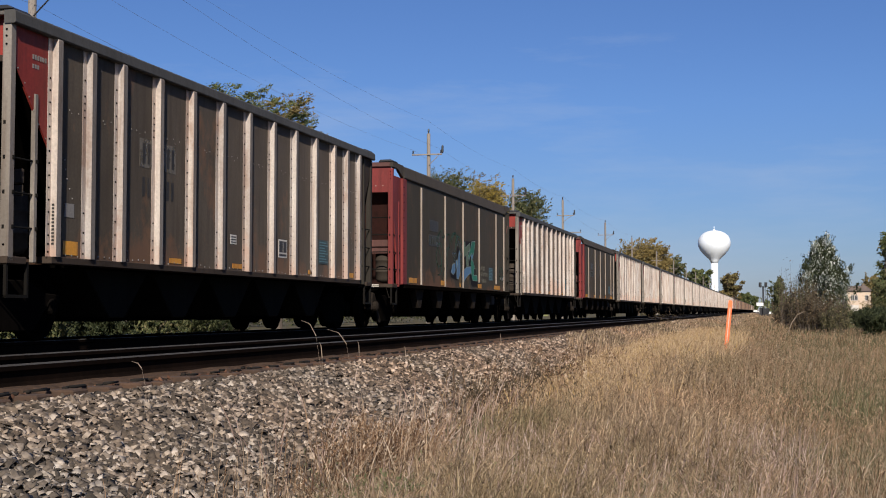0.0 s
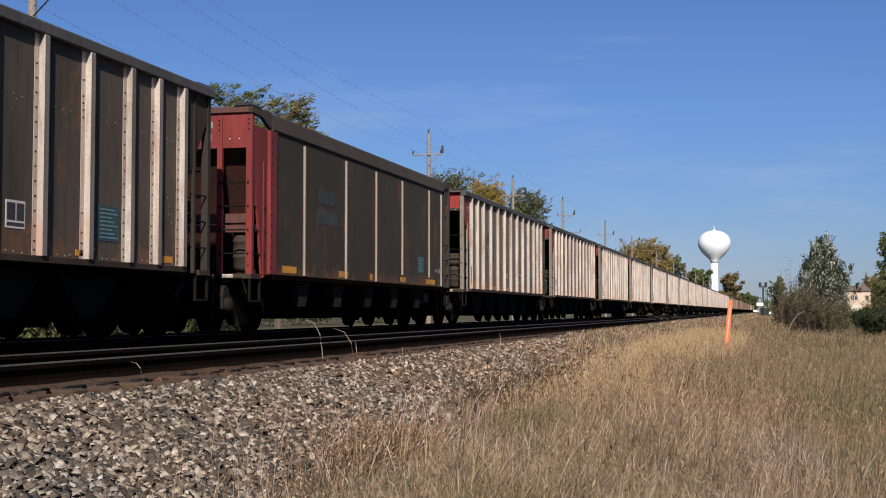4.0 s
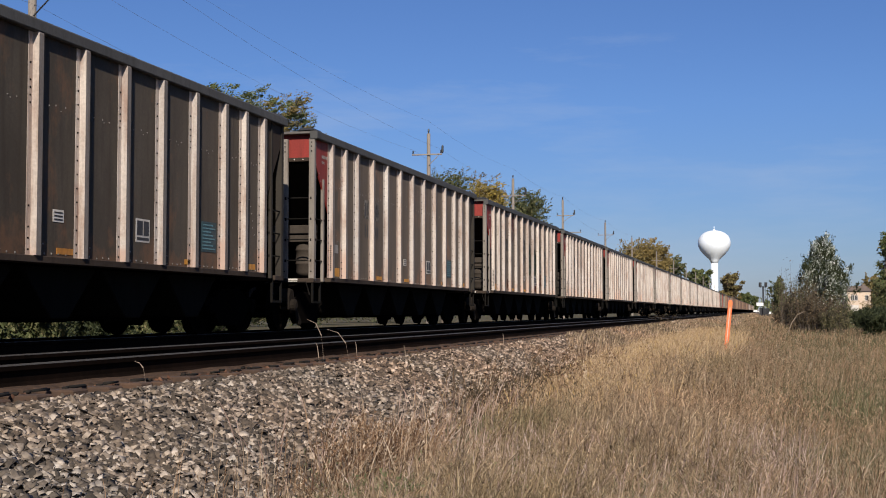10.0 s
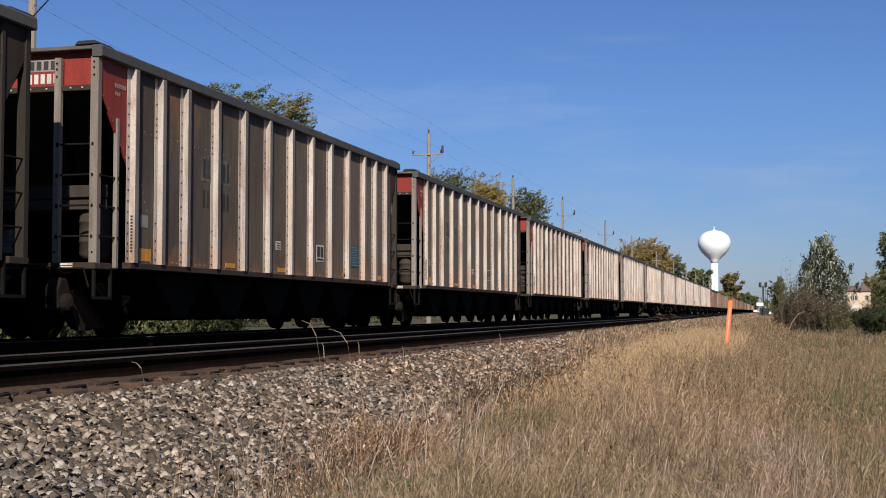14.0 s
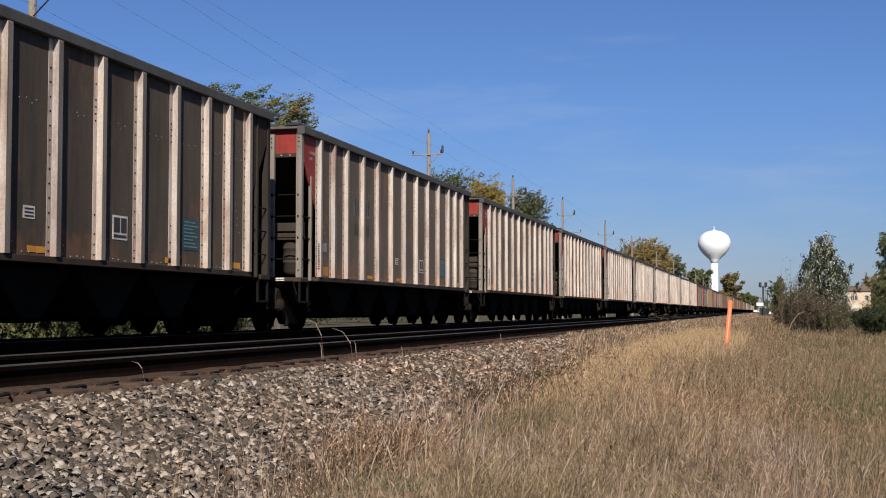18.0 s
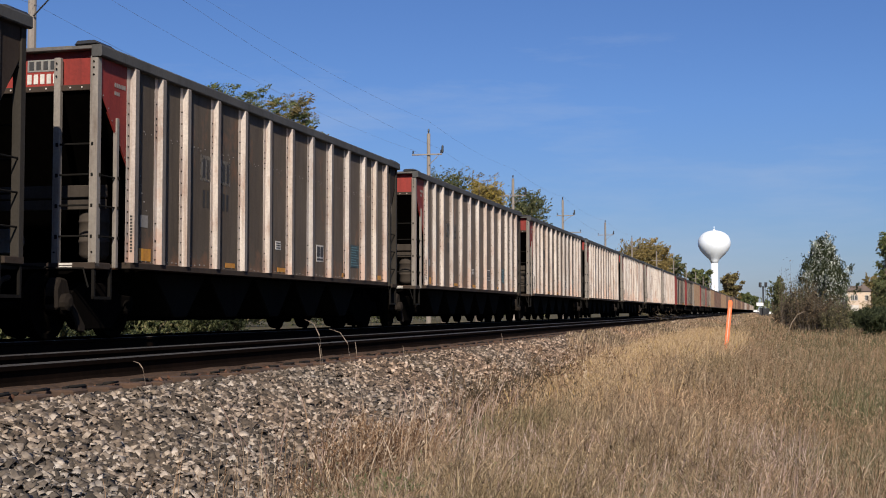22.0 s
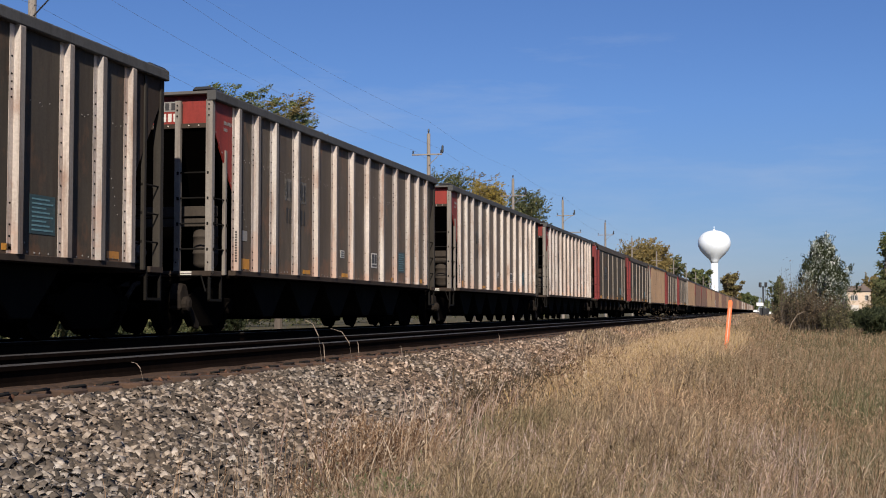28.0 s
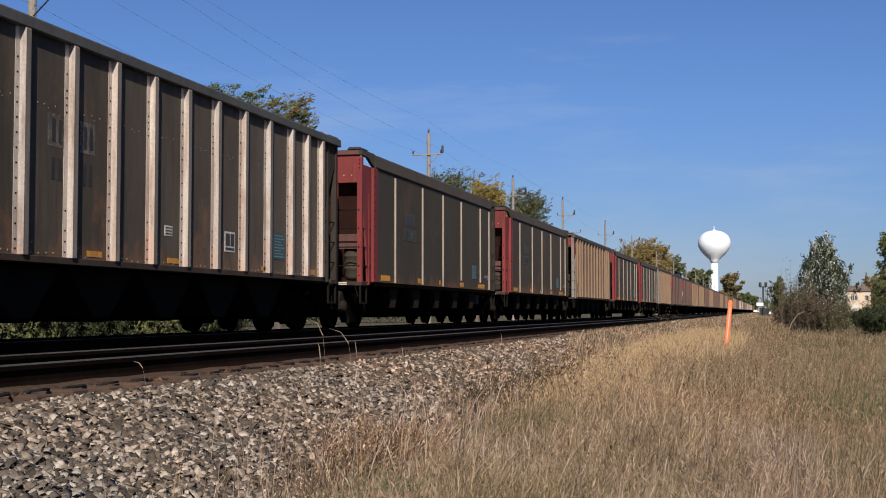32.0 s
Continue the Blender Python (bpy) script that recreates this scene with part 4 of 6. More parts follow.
def smooth_hopper():
    """Older dark hopper with a smooth side, thin ribs, and a red end frame."""
    car = thing("hopper_car", "dark grey smooth-sided coal hopper car with red ends", "freight car")
    h = L_SM / 2
    for s in (1, -1):
        a, b = sorted((s * 1.52, s * 1.56))
        part("side_sheet", bm_box(a, b, -6.22, 6.24, 1.06, TOPZ - 0.30), BLACKSIDE, car, "dark grey coal-stained smooth side")
        ch = [(1.50, TOPZ - 0.33), (1.585, TOPZ - 0.33), (1.60, TOPZ - 0.30), (1.55, TOPZ - 0.04), (1.52, TOPZ), (1.46, TOPZ)]
        part("top_chord", bm_prism([(s * p, q) for p, q in ch], "y", -6.30, 6.32), DEEPCHORD, car, "deep brown-grey top chord")
        for e in (-1, 1):
            part("chord_end", bm_prism([(e * 6.325, TOPZ - 0.33), (e * 6.325, TOPZ - 0.004), (e * h, TOPZ - 0.004), (e * h, TOPZ - 0.13), (e * (h - 0.45), TOPZ - 0.15)], "x", s * 1.50, s * 1.575, 0.008), DEEPCHORD, car)
        part("rear_gusset", bm_prism([(6.245, TOPZ - 0.33), (6.245, 2.5), (h - 0.25, 3.45), (h - 0.08, TOPZ - 0.16)], "x", s * 1.50, s * 1.53), BLACKSIDE, car)
        part("side_sill", bm_box(min(s * 1.38, s * 1.58), max(s * 1.38, s * 1.58), 6.245, h - 0.05, 0.97, 1.07, 0.008), STEEL, car)
        part("side_sill", bm_box(min(s * 1.38, s * 1.6), max(s * 1.38, s * 1.6), -6.3, 6.24, 0.97, 1.075, 0.008), STEEL, car)
        part("corner_gusset", bm_prism([(-h + 0.04, TOPZ - 0.33), (-h + 0.04, 3.05), (-6.88, 2.0), (-6.72, 1.06), (-6.2, 1.06), (-6.2, TOPZ - 0.33)], "x", s * 1.50, s * 1.545), CRIMSON, car, "red painted end gusset")
        part("corner_pillar", bm_box(min(s * 1.53, s * 1.61), max(s * 1.53, s * 1.61), -6.48, -6.14, 1.06, TOPZ - 0.34, 0.015), CRIMSON, car, "red corner pillar")
        for y in (-4.62, -2.07, 0.11, 2.30, 4.88, 6.18):
            part("rib", SH["short_rib" if y in (2.30, 4.88) else "thin_rib"], THINRIB, car, at=pose(s * 1.56, y, 0, 0, 0, 0 if s > 0 else 180))
    for e in (-1, 1):
        a, b = sorted((e * (h - 0.005), e * (h - 0.12)))
        part("end_chord", bm_box(-1.5, 1.5, a, b, TOPZ - 0.12, TOPZ - 0.01, 0.01), REDDARK, car)
        c, d = sorted((e * (h - 0.06), e * (h - 0.085)))
        part("end_panel", bm_box(-1.5, 1.5, c, d, 3.30, TOPZ - 0.11), CRIMSON, car, "red painted end panel")
        for x in (-1.4, 1.4):
            part("corner_cap", bm_prism([(x - 0.19, TOPZ - 0.01), (x - 0.14, TOPZ + 0.05), (x + 0.12, TOPZ + 0.05), (x + 0.19, TOPZ)], "y", e * (h - 0.2) - 0.22, e * (h - 0.2) + 0.22, 0.01), BLACKIRON, car)
    slope(car, h, REDDARK)
    pockets(car, [-4.26, -2.13, 0.0, 2.13, 4.26], 1.35, STEEL)
    for y in (-4.26, -2.13, 0.0, 2.13, 4.26):
        # flares in the lit grey, light on the pocket sides painted in
        part("pocket_flare", bm_prism([(y - 0.60, 1.0), (y + 0.34, 1.0), (y + 0.02, 0.48), (y - 0.20, 0.48)], "x", 1.28, 1.46, 0.01), LITCAST, car)
    part("center_sill", bm_box(-0.2, 0.2, -h + 0.1, h - 0.1, 0.72, 1.0, 0.01), UNDER, car)
    part("floor_plate", bm_box(-1.36, 1.36, -5.4, 5.4, 0.98, 1.03), UNDER, car)
    end_gear(car, h, CRIMSON, AFTPOST, True)
    bogies(car, 6.17)
    x = 1.562
    e = -h
    part("end_lettering", join(*[bm_box(0.62 + 0.10 * k, 0.69 + 0.10 * k, e + 0.053, e + 0.059, 3.66, 3.78) for k in range(2)]), FADED, car)
    part("end_number", join(*[bm_box(0.40 + 0.10 * k, 0.46 + 0.10 * k, e + 0.053, e + 0.059, 3.45, 3.57) for k in range(4)]), FADED, car)
    for y, w in ((-5.4, 0.75), (-2.2, 0.6), (-0.22, 0.14), (2.42, 0.5), (5.08, 0.92)):
        part("reflective_patch", bm_box(x, x + 0.004, y - w / 2, y + w / 2, 1.12, 1.25), ORANGE, car)
    for z, nn in ((2.60, 4), (2.20, 5)):
        pl = part("lettering_patch", bm_box(x, x + 0.003, -3.75 - 0.1 * (nn - 4), -3.72 + 0.23 * nn - 0.1 * (nn - 4), z - 0.03, z + 0.27), GHOST, car, "grey patch under unreadable lettering")
        part("lettering", join(*[bm_box(x + 0.004, x + 0.006, -3.70 - 0.1 * (nn - 4) + 0.22 * k, -3.58 - 0.1 * (nn - 4) + 0.22 * k, z, z + 0.23) for k in range(nn)]), BLACKM if z > 2.5 else GR_GREY, pl)
    tagged(part("rivets", join(*[moved(bm_lathe([(0.017, 0), (0.014, 0.01), (0.006, 0.014)], 6, "x"), pose(1.61, -6.42, 1.2 + 0.19 * k)) for k in range(13)]), UNDER, car, "dark rivets down the red pillar"), kind="stuff")
    part("brake_box", bm_box(1.12, 1.36, 5.15, 5.62, 0.62, 0.92, 0.02), RESERVOIR, car, "grey box under the sill")
    dp = part("data_panel", bm_box(x, x + 0.003, 3.77, 4.38, 1.40, 1.82), TEAL, car, "teal stencilled data panel")
    part("fine_print", join(*[bm_box(x + 0.004, x + 0.006, 3.80, 4.33 - 0.09 * (k % 3), 1.43 + 0.05 * k, 1.452 + 0.05 * k) for k in range(8)]), TEALTEXT, dp)
    part("tag", bm_box(x, x + 0.003, 5.56, 5.78, 1.46, 1.54), FADED, car)
    part("tag", bm_box(x, x + 0.003, 5.90, 6.06, 1.43, 1.57), FADED, car)
    return car


def graffiti(car, x, shapes):
    """Spray-painted shapes a few millimetres proud of the side sheet; each is a closed outline of (y, z)."""
    for mt, poly, lift in shapes:
        x0 = x + 0.0015 * lift
        part("spray_paint", bm_prism(poly, "x", x0, x0 + 0.001), mt, car, "weathered spray-painted shape")


def stroke(car, x, pts, mt, w=0.022):
    """A thin sprayed line along points of (y, z), one ribbon; a line that ends where it began is closed."""
    closed = pts[0] == pts[-1]
    p = [Vector(q) for q in (pts[:-1] if closed else pts)]
    n = len(p)
    bm = bmesh.new()
    st = []
    for k in range(n):
        a = p[k] - p[k - 1] if k or closed else p[1] - p[0]
        b = p[(k + 1) % n] - p[k] if k < n - 1 or closed else a
        d = a.normalized() + b.normalized()
        d = d.normalized() if d.length > 0.3 else b.normalized()
        o = Vector((-d.y, d.x)) * (w / 2)
        st.append([bm.verts.new((q, c.x, c.y)) for q, c in ((x, p[k] + o), (x + 0.001, p[k] + o), (x + 0.001, p[k] - o), (x, p[k] - o))])
    for k in range(n if closed else n - 1):
        u, v = st[k], st[(k + 1) % n]
        for j in range(4):
            bm.faces.new((u[j], u[(j + 1) % 4], v[(j + 1) % 4], v[j]))
    bmesh.ops.recalc_face_normals(bm, faces=bm.faces)
    part("sprayed_line", bm, mt, car)


def blob(cy, cz, ry, rz, seed, n=18, rag=0.18):
    rnd = random.Random(seed)
    return [(cy + ry * math.cos(2 * math.pi * k / n) * (1 + rnd.uniform(-rag, rag)), cz + rz * math.sin(2 * math.pi * k / n) * (1 + rnd.uniform(-rag, rag))) for k in range(n)]


def ring(cy, cz, ry, rz, inner, a0, a1, n=16):
    """Outline of a sprayed arc from angle a0 to a1, its inside edge at the given share of its radius."""
    ang = [a0 + (a1 - a0) * k / n for k in range(n + 1)]
    return [(cy + ry * math.cos(q), cz + rz * math.sin(q)) for q in ang] + [(cy + inner * ry * math.cos(q), cz + inner * rz * math.sin(q)) for q in ang[::-1]]


def far_hopper(side, rib, end, label):
    """Hopper car of the distant rear of the train."""
    car = thing("hopper_car", label, "freight car", group="coal train")
    h = L_RIB / 2
    for s in (1, -1):
        a, b = sorted((s * 1.51, s * 1.54))
        part("side_sheet", bm_box(a, b, -6.6, 6.6, 1.05, TOPZ - 0.15), side, car)
        for e in (-1, 1):
            part("end_gusset", bm_prism([(e * (h - 0.1), TOPZ - 0.15), (e * (h - 0.1), 3.3), (e * 6.604, 2.3), (e * 6.604, TOPZ - 0.15)], "x", s * 1.50, s * 1.536), end, car)
        a, b = sorted((s * 1.47, s * 1.60))
        part("top_chord", bm_box(a, b, -h, h, TOPZ - 0.18, TOPZ, 0.01), CHORD, car)
        part("side_sill", bm_box(min(s * 1.36, s * 1.6), max(s * 1.36, s * 1.6), -6.7, 6.7, 0.98, 1.09), SILL, car)
        for y in RIB_Y[::2] if s > 0 else ():
            part("rib", rib, side, car, at=pose(1.54, y, 0))
    for e in (-1, 1):
        a, b = sorted((e * (h - 0.02), e * (h - 0.1)))
        part("end_panel", bm_box(-1.5, 1.5, a, b, 3.2, TOPZ - 0.02), end, car)
        part("end_platform", bm_box(-1.5, 1.5, min(e * h, e * (h - 0.4)), max(e * h, e * (h - 0.4)), 0.95, 1.05), SILL, car)
        part("truck", bm_prism([(y + e * 6.17, z) for y, z in FRAME_POLY], "x", -1.05, 1.05), UNDER, car)
        for d in (-0.89, 0.89):
            part("wheelset", SH["wheel"], STEEL, car, at=pose(0, e * 6.17 + d, 0.4575))
    part("hopper_bottom", bm_prism([(-5.0, 1.0), (5.0, 1.0), (4.0, 0.45), (-4.0, 0.45)], "x", -1.2, 1.2), UNDER, car)
    return car


CARS = []
TRAVEL_T = [0, 1, 2, 3, 6, 7, 8, 9, 10, 11, 12, 13, 14, 17, 18, 19, 20, 21, 22, 23, 24, 25, 28, 29, 30, 31, 32]
TRAVEL_Y = [0, 10.26, 20.53, 30.8, 61.6, 71.84, 82.08, 92.35, 102.6, 112.83, 123.06, 133.24, 143.41, 173.94, 184.12, 194.27, 204.42, 214.35, 224.41, 234.61, 244.78, 254.97, 285.44, 295.6, 305.74, 315.9, 326.02]
SLACK = {0: 0.06, 5: -0.05, 6: 0.05, 9: -0.09, 10: -0.1, 12: -0.1, 16: 0.07, 19: 0.08, 20: 0.05}


def travel(t):
    """How far the train has rolled towards the camera by t seconds."""
    return float(np.interp(t, TRAVEL_T, TRAVEL_Y))


def place_car(ob, k):
    CARS.append((ob, 20.585 + PITCH * k + SLACK.get(k, 0.0)))
    ob.matrix_basis = pose(FAR_TRACK, CARS[-1][1], 0)
    ob["group"] = "coal train"


ribbed, smooth, tan = ribbed_hopper(), smooth_hopper(), ribbed_hopper(TANCAR, RUSTCAR, "tan_rib")
tan["label"] = "tan and rust-streaked ribbed coal hopper car"
SMOOTH_AT, TAN_AT = (1, 3, 21, 22, 24, 25), (23, 26)
used = set()
ALLCARS = {}
for k in range(-1, 27):
    src = smooth if k in SMOOTH_AT else tan if k in TAN_AT else ribbed
    ob = src if src.name not in used else copy_thing(src, pose(0, 0, 0))
    used.add(src.name)
    ALLCARS[k] = ob
    place_car(ob, k)
far_kinds = [far_hopper(RUSTCAR, mesh_of("rib", rib_bm(), RUSTCAR), RED, "rust-brown coal hopper car in the far train"),
             far_hopper(TANCAR, SH["tan_rib"], RED, "tan-orange coal hopper car in the far train"),
             far_hopper(PALECAR, mesh_of("rib", rib_bm(), PALECAR), REDDARK, "pale grey coal hopper car in the far train")]
order = random.Random(5)
used = set()
for k in range(27, 82):
    j = order.choices((0, 1, 2), (0.75, 0.22, 0.03) if k < 40 else (0.45, 0.2, 0.35))[0]
    src = far_kinds[j]
    ob = src if j not in used else copy_thing(src, pose(0, 0, 0))
    used.add(j)
    place_car(ob, k)

ALLCARS[1]["label"] = "dark grey smooth hopper car with teal and blue graffiti"
for y0, z0, n in ((2.55, 1.70, 7), (2.55, 1.52, 11), (2.75, 1.31, 7)):
    part("chalk_lettering", join(*[bm_box(1.562, 1.565, y0 + 0.1 * k, y0 + 0.022 + 0.1 * k, z0, z0 + 0.11 + 0.02 * (k % 2)) for k in range(n)], *[bm_box(1.562, 1.565, y0 + 0.024 + 0.1 * k, y0 + 0.075 + 0.1 * k, z0 + 0.04 * (k % 3), z0 + 0.02 + 0.04 * (k % 3)) for k in range(n)]), GR_CHALK, ALLCARS[1], "pale unreadable chalked lettering")
LETTERS = [
    (GR_LIME, [(0.22, 2.46), (0.40, 2.48), (0.42, 2.30), (0.99, 2.47), (1.01, 2.24), (0.80, 2.20), (0.76, 2.14), (0.85, 1.79), (0.59, 1.74), (0.55, 2.11), (0.24, 2.01)]),
    (GR_BLUE, [(0.03, 1.58), (0.60, 1.73), (1.14, 1.76), (1.24, 1.57), (0.90, 1.52), (0.47, 1.39), (0.19, 1.24), (0.04, 1.27)]),
    (GR_TEAL, [(1.30, 2.54), (1.73, 2.56), (1.71, 2.44), (1.44, 2.01), (1.17, 1.98), (1.28, 2.19), (0.98, 2.02), (0.93, 1.92), (0.81, 2.07), (0.98, 2.21), (1.12, 2.31)]),
    (GR_TEAL, [(1.16, 1.96), (1.44, 1.97), (1.69, 1.74), (1.58, 1.69), (1.57, 1.50), (1.99, 1.52), (2.08, 1.34), (1.43, 1.34), (1.19, 1.61), (1.19, 1.79)]),
    (GR_BLUE, [(-0.42, 2.12), (-0.25, 2.21), (-0.24, 1.54), (-0.44, 1.34), (-0.68, 1.36), (-0.69, 1.51), (-0.53, 1.87)]),
    (GR_BLUE, [(-0.78, 1.87), (-0.58, 1.91), (-0.59, 1.77), (-0.81, 1.57)]),
    (GR_BLUE, [(-1.19, 1.74), (-0.88, 1.80), (-0.89, 1.53), (-1.10, 1.45), (-1.37, 1.52)]),
]
graffiti(ALLCARS[1], 1.5645, [
    (GR_BLACK, [(-1.55, 1.55), (-0.96, 1.80), (-0.57, 2.28), (-0.33, 2.21), (0.04, 2.05), (0.21, 2.50), (0.44, 2.51), (1.04, 2.52), (1.27, 2.57), (1.80, 2.60), (1.52, 2.00), (1.77, 1.73), (2.16, 1.32), (2.08, 1.16), (1.31, 1.16), (1.00, 1.49), (0.47, 1.33), (0.17, 1.22), (-0.41, 1.31), (-0.72, 1.31), (-1.35, 1.38)], 0),
    (GR_GREY, [(-0.74, 2.61), (-0.53, 2.58), (-0.19, 2.41), (0.01, 2.28), (-0.01, 2.16), (-0.27, 2.23), (-0.57, 2.30), (-0.73, 2.43)], 0),
    (GR_GREY, blob(-0.10, 1.98, 0.20, 0.34, 3, 22, 0.22), 1),
    (GR_GREY, blob(-0.95, 2.02, 0.26, 0.16, 5, 22, 0.25), 1),
    (GR_DRIP, blob(-0.20, 1.36, 0.13, 0.16, 6, 18, 0.3), 1),
    (GR_DRIP, [(0.63, 1.45), (1.00, 1.49), (0.92, 1.38), (0.83, 1.35), (0.81, 1.20), (0.76, 1.20), (0.74, 1.33), (0.61, 1.34)], 1),
    (GR_DRIP, [(0.22, 1.92), (0.41, 1.99), (0.39, 1.85), (0.32, 1.72), (0.24, 1.71)], 1),
    (GR_BLUE, [(1.24, 2.14), (1.44, 2.13), (1.41, 2.03), (1.19, 2.00)], 3),
] + [(mt, poly, 1) for mt, poly in LETTERS])
for mt, poly in LETTERS:
    stroke(ALLCARS[1], 1.5675, poly + poly[:1], GR_EDGE, 0.022)
stroke(ALLCARS[1], 1.5675, [(1.74, 1.72), (1.94, 1.74), (1.94, 1.56), (1.74, 1.55), (1.74, 1.72)], GR_CHALK, 0.02)
for line in (
        [(-2.96, 2.39), (-2.73, 2.54), (-2.40, 2.68), (-2.40, 2.48)],
        [(-1.92, 2.56), (-1.52, 2.60), (-1.52, 2.23), (-1.73, 2.17)],
        [(-2.37, 2.45), (-2.01, 2.52)],
        [(-1.32, 2.33), (-1.18, 2.55), (-0.81, 2.66), (-0.66, 2.57), (-0.71, 2.32)],
        [(-2.73, 2.09), (-2.49, 1.85), (-2.42, 1.55), (-2.61, 1.42), (-2.90, 1.39)],
        [(-1.79, 2.20), (-1.83, 1.84), (-1.77, 1.64)],
        [(-1.43, 2.43), (-1.21, 2.62), (-0.98, 2.67), (-0.74, 2.68), (-0.76, 2.52), (-0.83, 2.14)],
        [(-0.74, 2.61), (-0.32, 2.58), (-0.01, 2.40)],
        [(-2.30, 1.30), (-2.10, 1.62), (-1.95, 1.90), (-1.95, 2.30), (-2.20, 2.60)],
        [(-3.05, 1.95), (-2.80, 2.25), (-2.55, 2.30), (-2.35, 2.05), (-2.45, 1.70), (-2.75, 1.60), (-3.00, 1.75), (-3.05, 1.95)],
):
    stroke(ALLCARS[1], 1.5655, line, GR_STROKE, 0.042)
for line in (
        [(5.15, 1.62), (5.22, 1.86), (5.32, 1.66), (5.40, 1.88), (5.47, 1.68)],
        [(5.50, 1.70), (5.53, 1.90), (5.64, 1.84), (5.55, 1.78), (5.68, 1.70)],
        [(5.72, 1.88), (5.74, 1.68), (5.86, 1.68), (5.90, 1.86), (6.02, 1.76)],
        [(5.10, 1.58), (5.60, 1.55), (6.08, 1.62)],
        [(5.18, 1.40), (5.30, 1.50), (5.42, 1.42), (5.56, 1.50), (5.70, 1.42), (5.98, 1.48)],
):
    stroke(ALLCARS[1], 1.5675, [(y + 0.27, z - 0.0) for y, z in line], GR_STROKE, 0.028)
ALLCARS[8]["label"] = "silver ribbed hopper car with faded graffiti"
graffiti(ALLCARS[8], 1.5415, [
    (GR_MAROON, [(-3.11, 3.68), (-2.77, 3.84), (-2.45, 3.76), (-2.38, 3.27), (-2.77, 3.28), (-3.01, 3.44)], 0),
    (GR_MAROON, [(-3.07, 3.15), (-2.41, 3.34), (-2.38, 3.02), (-2.77, 2.86), (-3.07, 2.88)], 0),
    (GR_MAROON, [(-2.09, 3.69), (-1.77, 3.53), (-1.84, 2.70), (-2.05, 2.75)], 0),
    (GR_GREEN, ring(0.75, 2.28, 0.62, 0.52, 0.62, 1.5, 4.9), 0),
    (GR_GREEN, ring(1.62, 2.24, 0.42, 0.58, 0.60, -1.6, 1.7), 0),
    (GR_SLATE, blob(0.72, 2.28, 0.40, 0.36, 4), 1),
    (GR_GREEN, blob(1.62, 2.25, 0.40, 0.50, 14, 24, 0.12), 0),
    (GR_PALE, blob(2.98, 2.42, 0.42, 0.52, 7, 26, 0.10), 0),
    (GR_PALE, [(3.73, 2.78), (4.23, 2.88), (4.38, 2.63), (4.14, 2.33), (4.16, 1.95), (3.76, 1.95), (3.73, 2.17)], 0),
    (GR_HAZE, blob(-0.62, 2.62, 0.42, 0.48, 11, 24, 0.16), 0),
    (GR_HAZE, blob(0.42, 2.78, 0.30, 0.30, 12, 24, 0.18), 0),
    (GR_RUST, blob(-3.30, 1.36, 0.50, 0.24, 13, 24, 0.2), 0),
    (GR_RUST, [(2.69, 1.81), (3.29, 1.90), (3.24, 1.37), (2.74, 1.35)], 0),
    (GR_RUST, [(1.51, 1.47), (2.13, 1.55), (2.09, 1.14), (1.61, 1.14)], 0),
])


# ---- ballast stones ----
def scatter_stones(name, pts, sizes, material, seed=1):
    """Angular broken stones, one joined sheet; each is a jittered four-sided block."""
    rng = np.random.default_rng(seed)
    base = np.array([(x, y, z) for z in (-0.6, 0.6) for x, y in ((-1, -0.85), (0.75, -1), (1, 0.75), (-0.65, 1))]) * 0.95
    tri = np.array([0, 1, 5, 0, 5, 4, 1, 2, 6, 1, 6, 5, 2, 3, 7, 2, 7, 6, 3, 0, 4, 3, 4, 7, 4, 5, 6, 4, 6, 7]).reshape(-1, 3)
    n = len(pts)
    v = base[None] * (1 + rng.uniform(-0.45, 0.35, (n, 8, 3)))
    v[:, 4:, :2] = v[:, 4:, :2] * rng.uniform(0.5, 1.05, (n, 1, 2)) + rng.uniform(-0.4, 0.4, (n, 1, 2))
    v = v * (sizes[:, None, None] * np.stack([rng.uniform(0.75, 1.35, n), rng.uniform(0.7, 1.1, n), rng.uniform(0.45, 0.82, n)], 1)[:, None])
    for a, b, amp in ((1, 2, 0.7), (0, 2, 0.7), (0, 1, 3.14), (1, 2, 0.3), (0, 2, 0.3)):
        th = rng.uniform(-amp, amp, n)
        c, s = np.cos(th)[:, None], np.sin(th)[:, None]
        va, vb = v[:, :, a].copy(), v[:, :, b].copy()
        v[:, :, a], v[:, :, b] = c * va - s * vb, s * va + c * vb
    v += pts[:, None]
    f = (tri[None] + 8 * np.arange(n)[:, None, None]).reshape(-1, 3)
    return raw_mesh(name, v.reshape(-1, 3), f, material, True)


def bed_z(x):
    brg, pz = [p[0] for p in bed], [p[1] for p in bed]
    return np.interp(x, brg, pz)


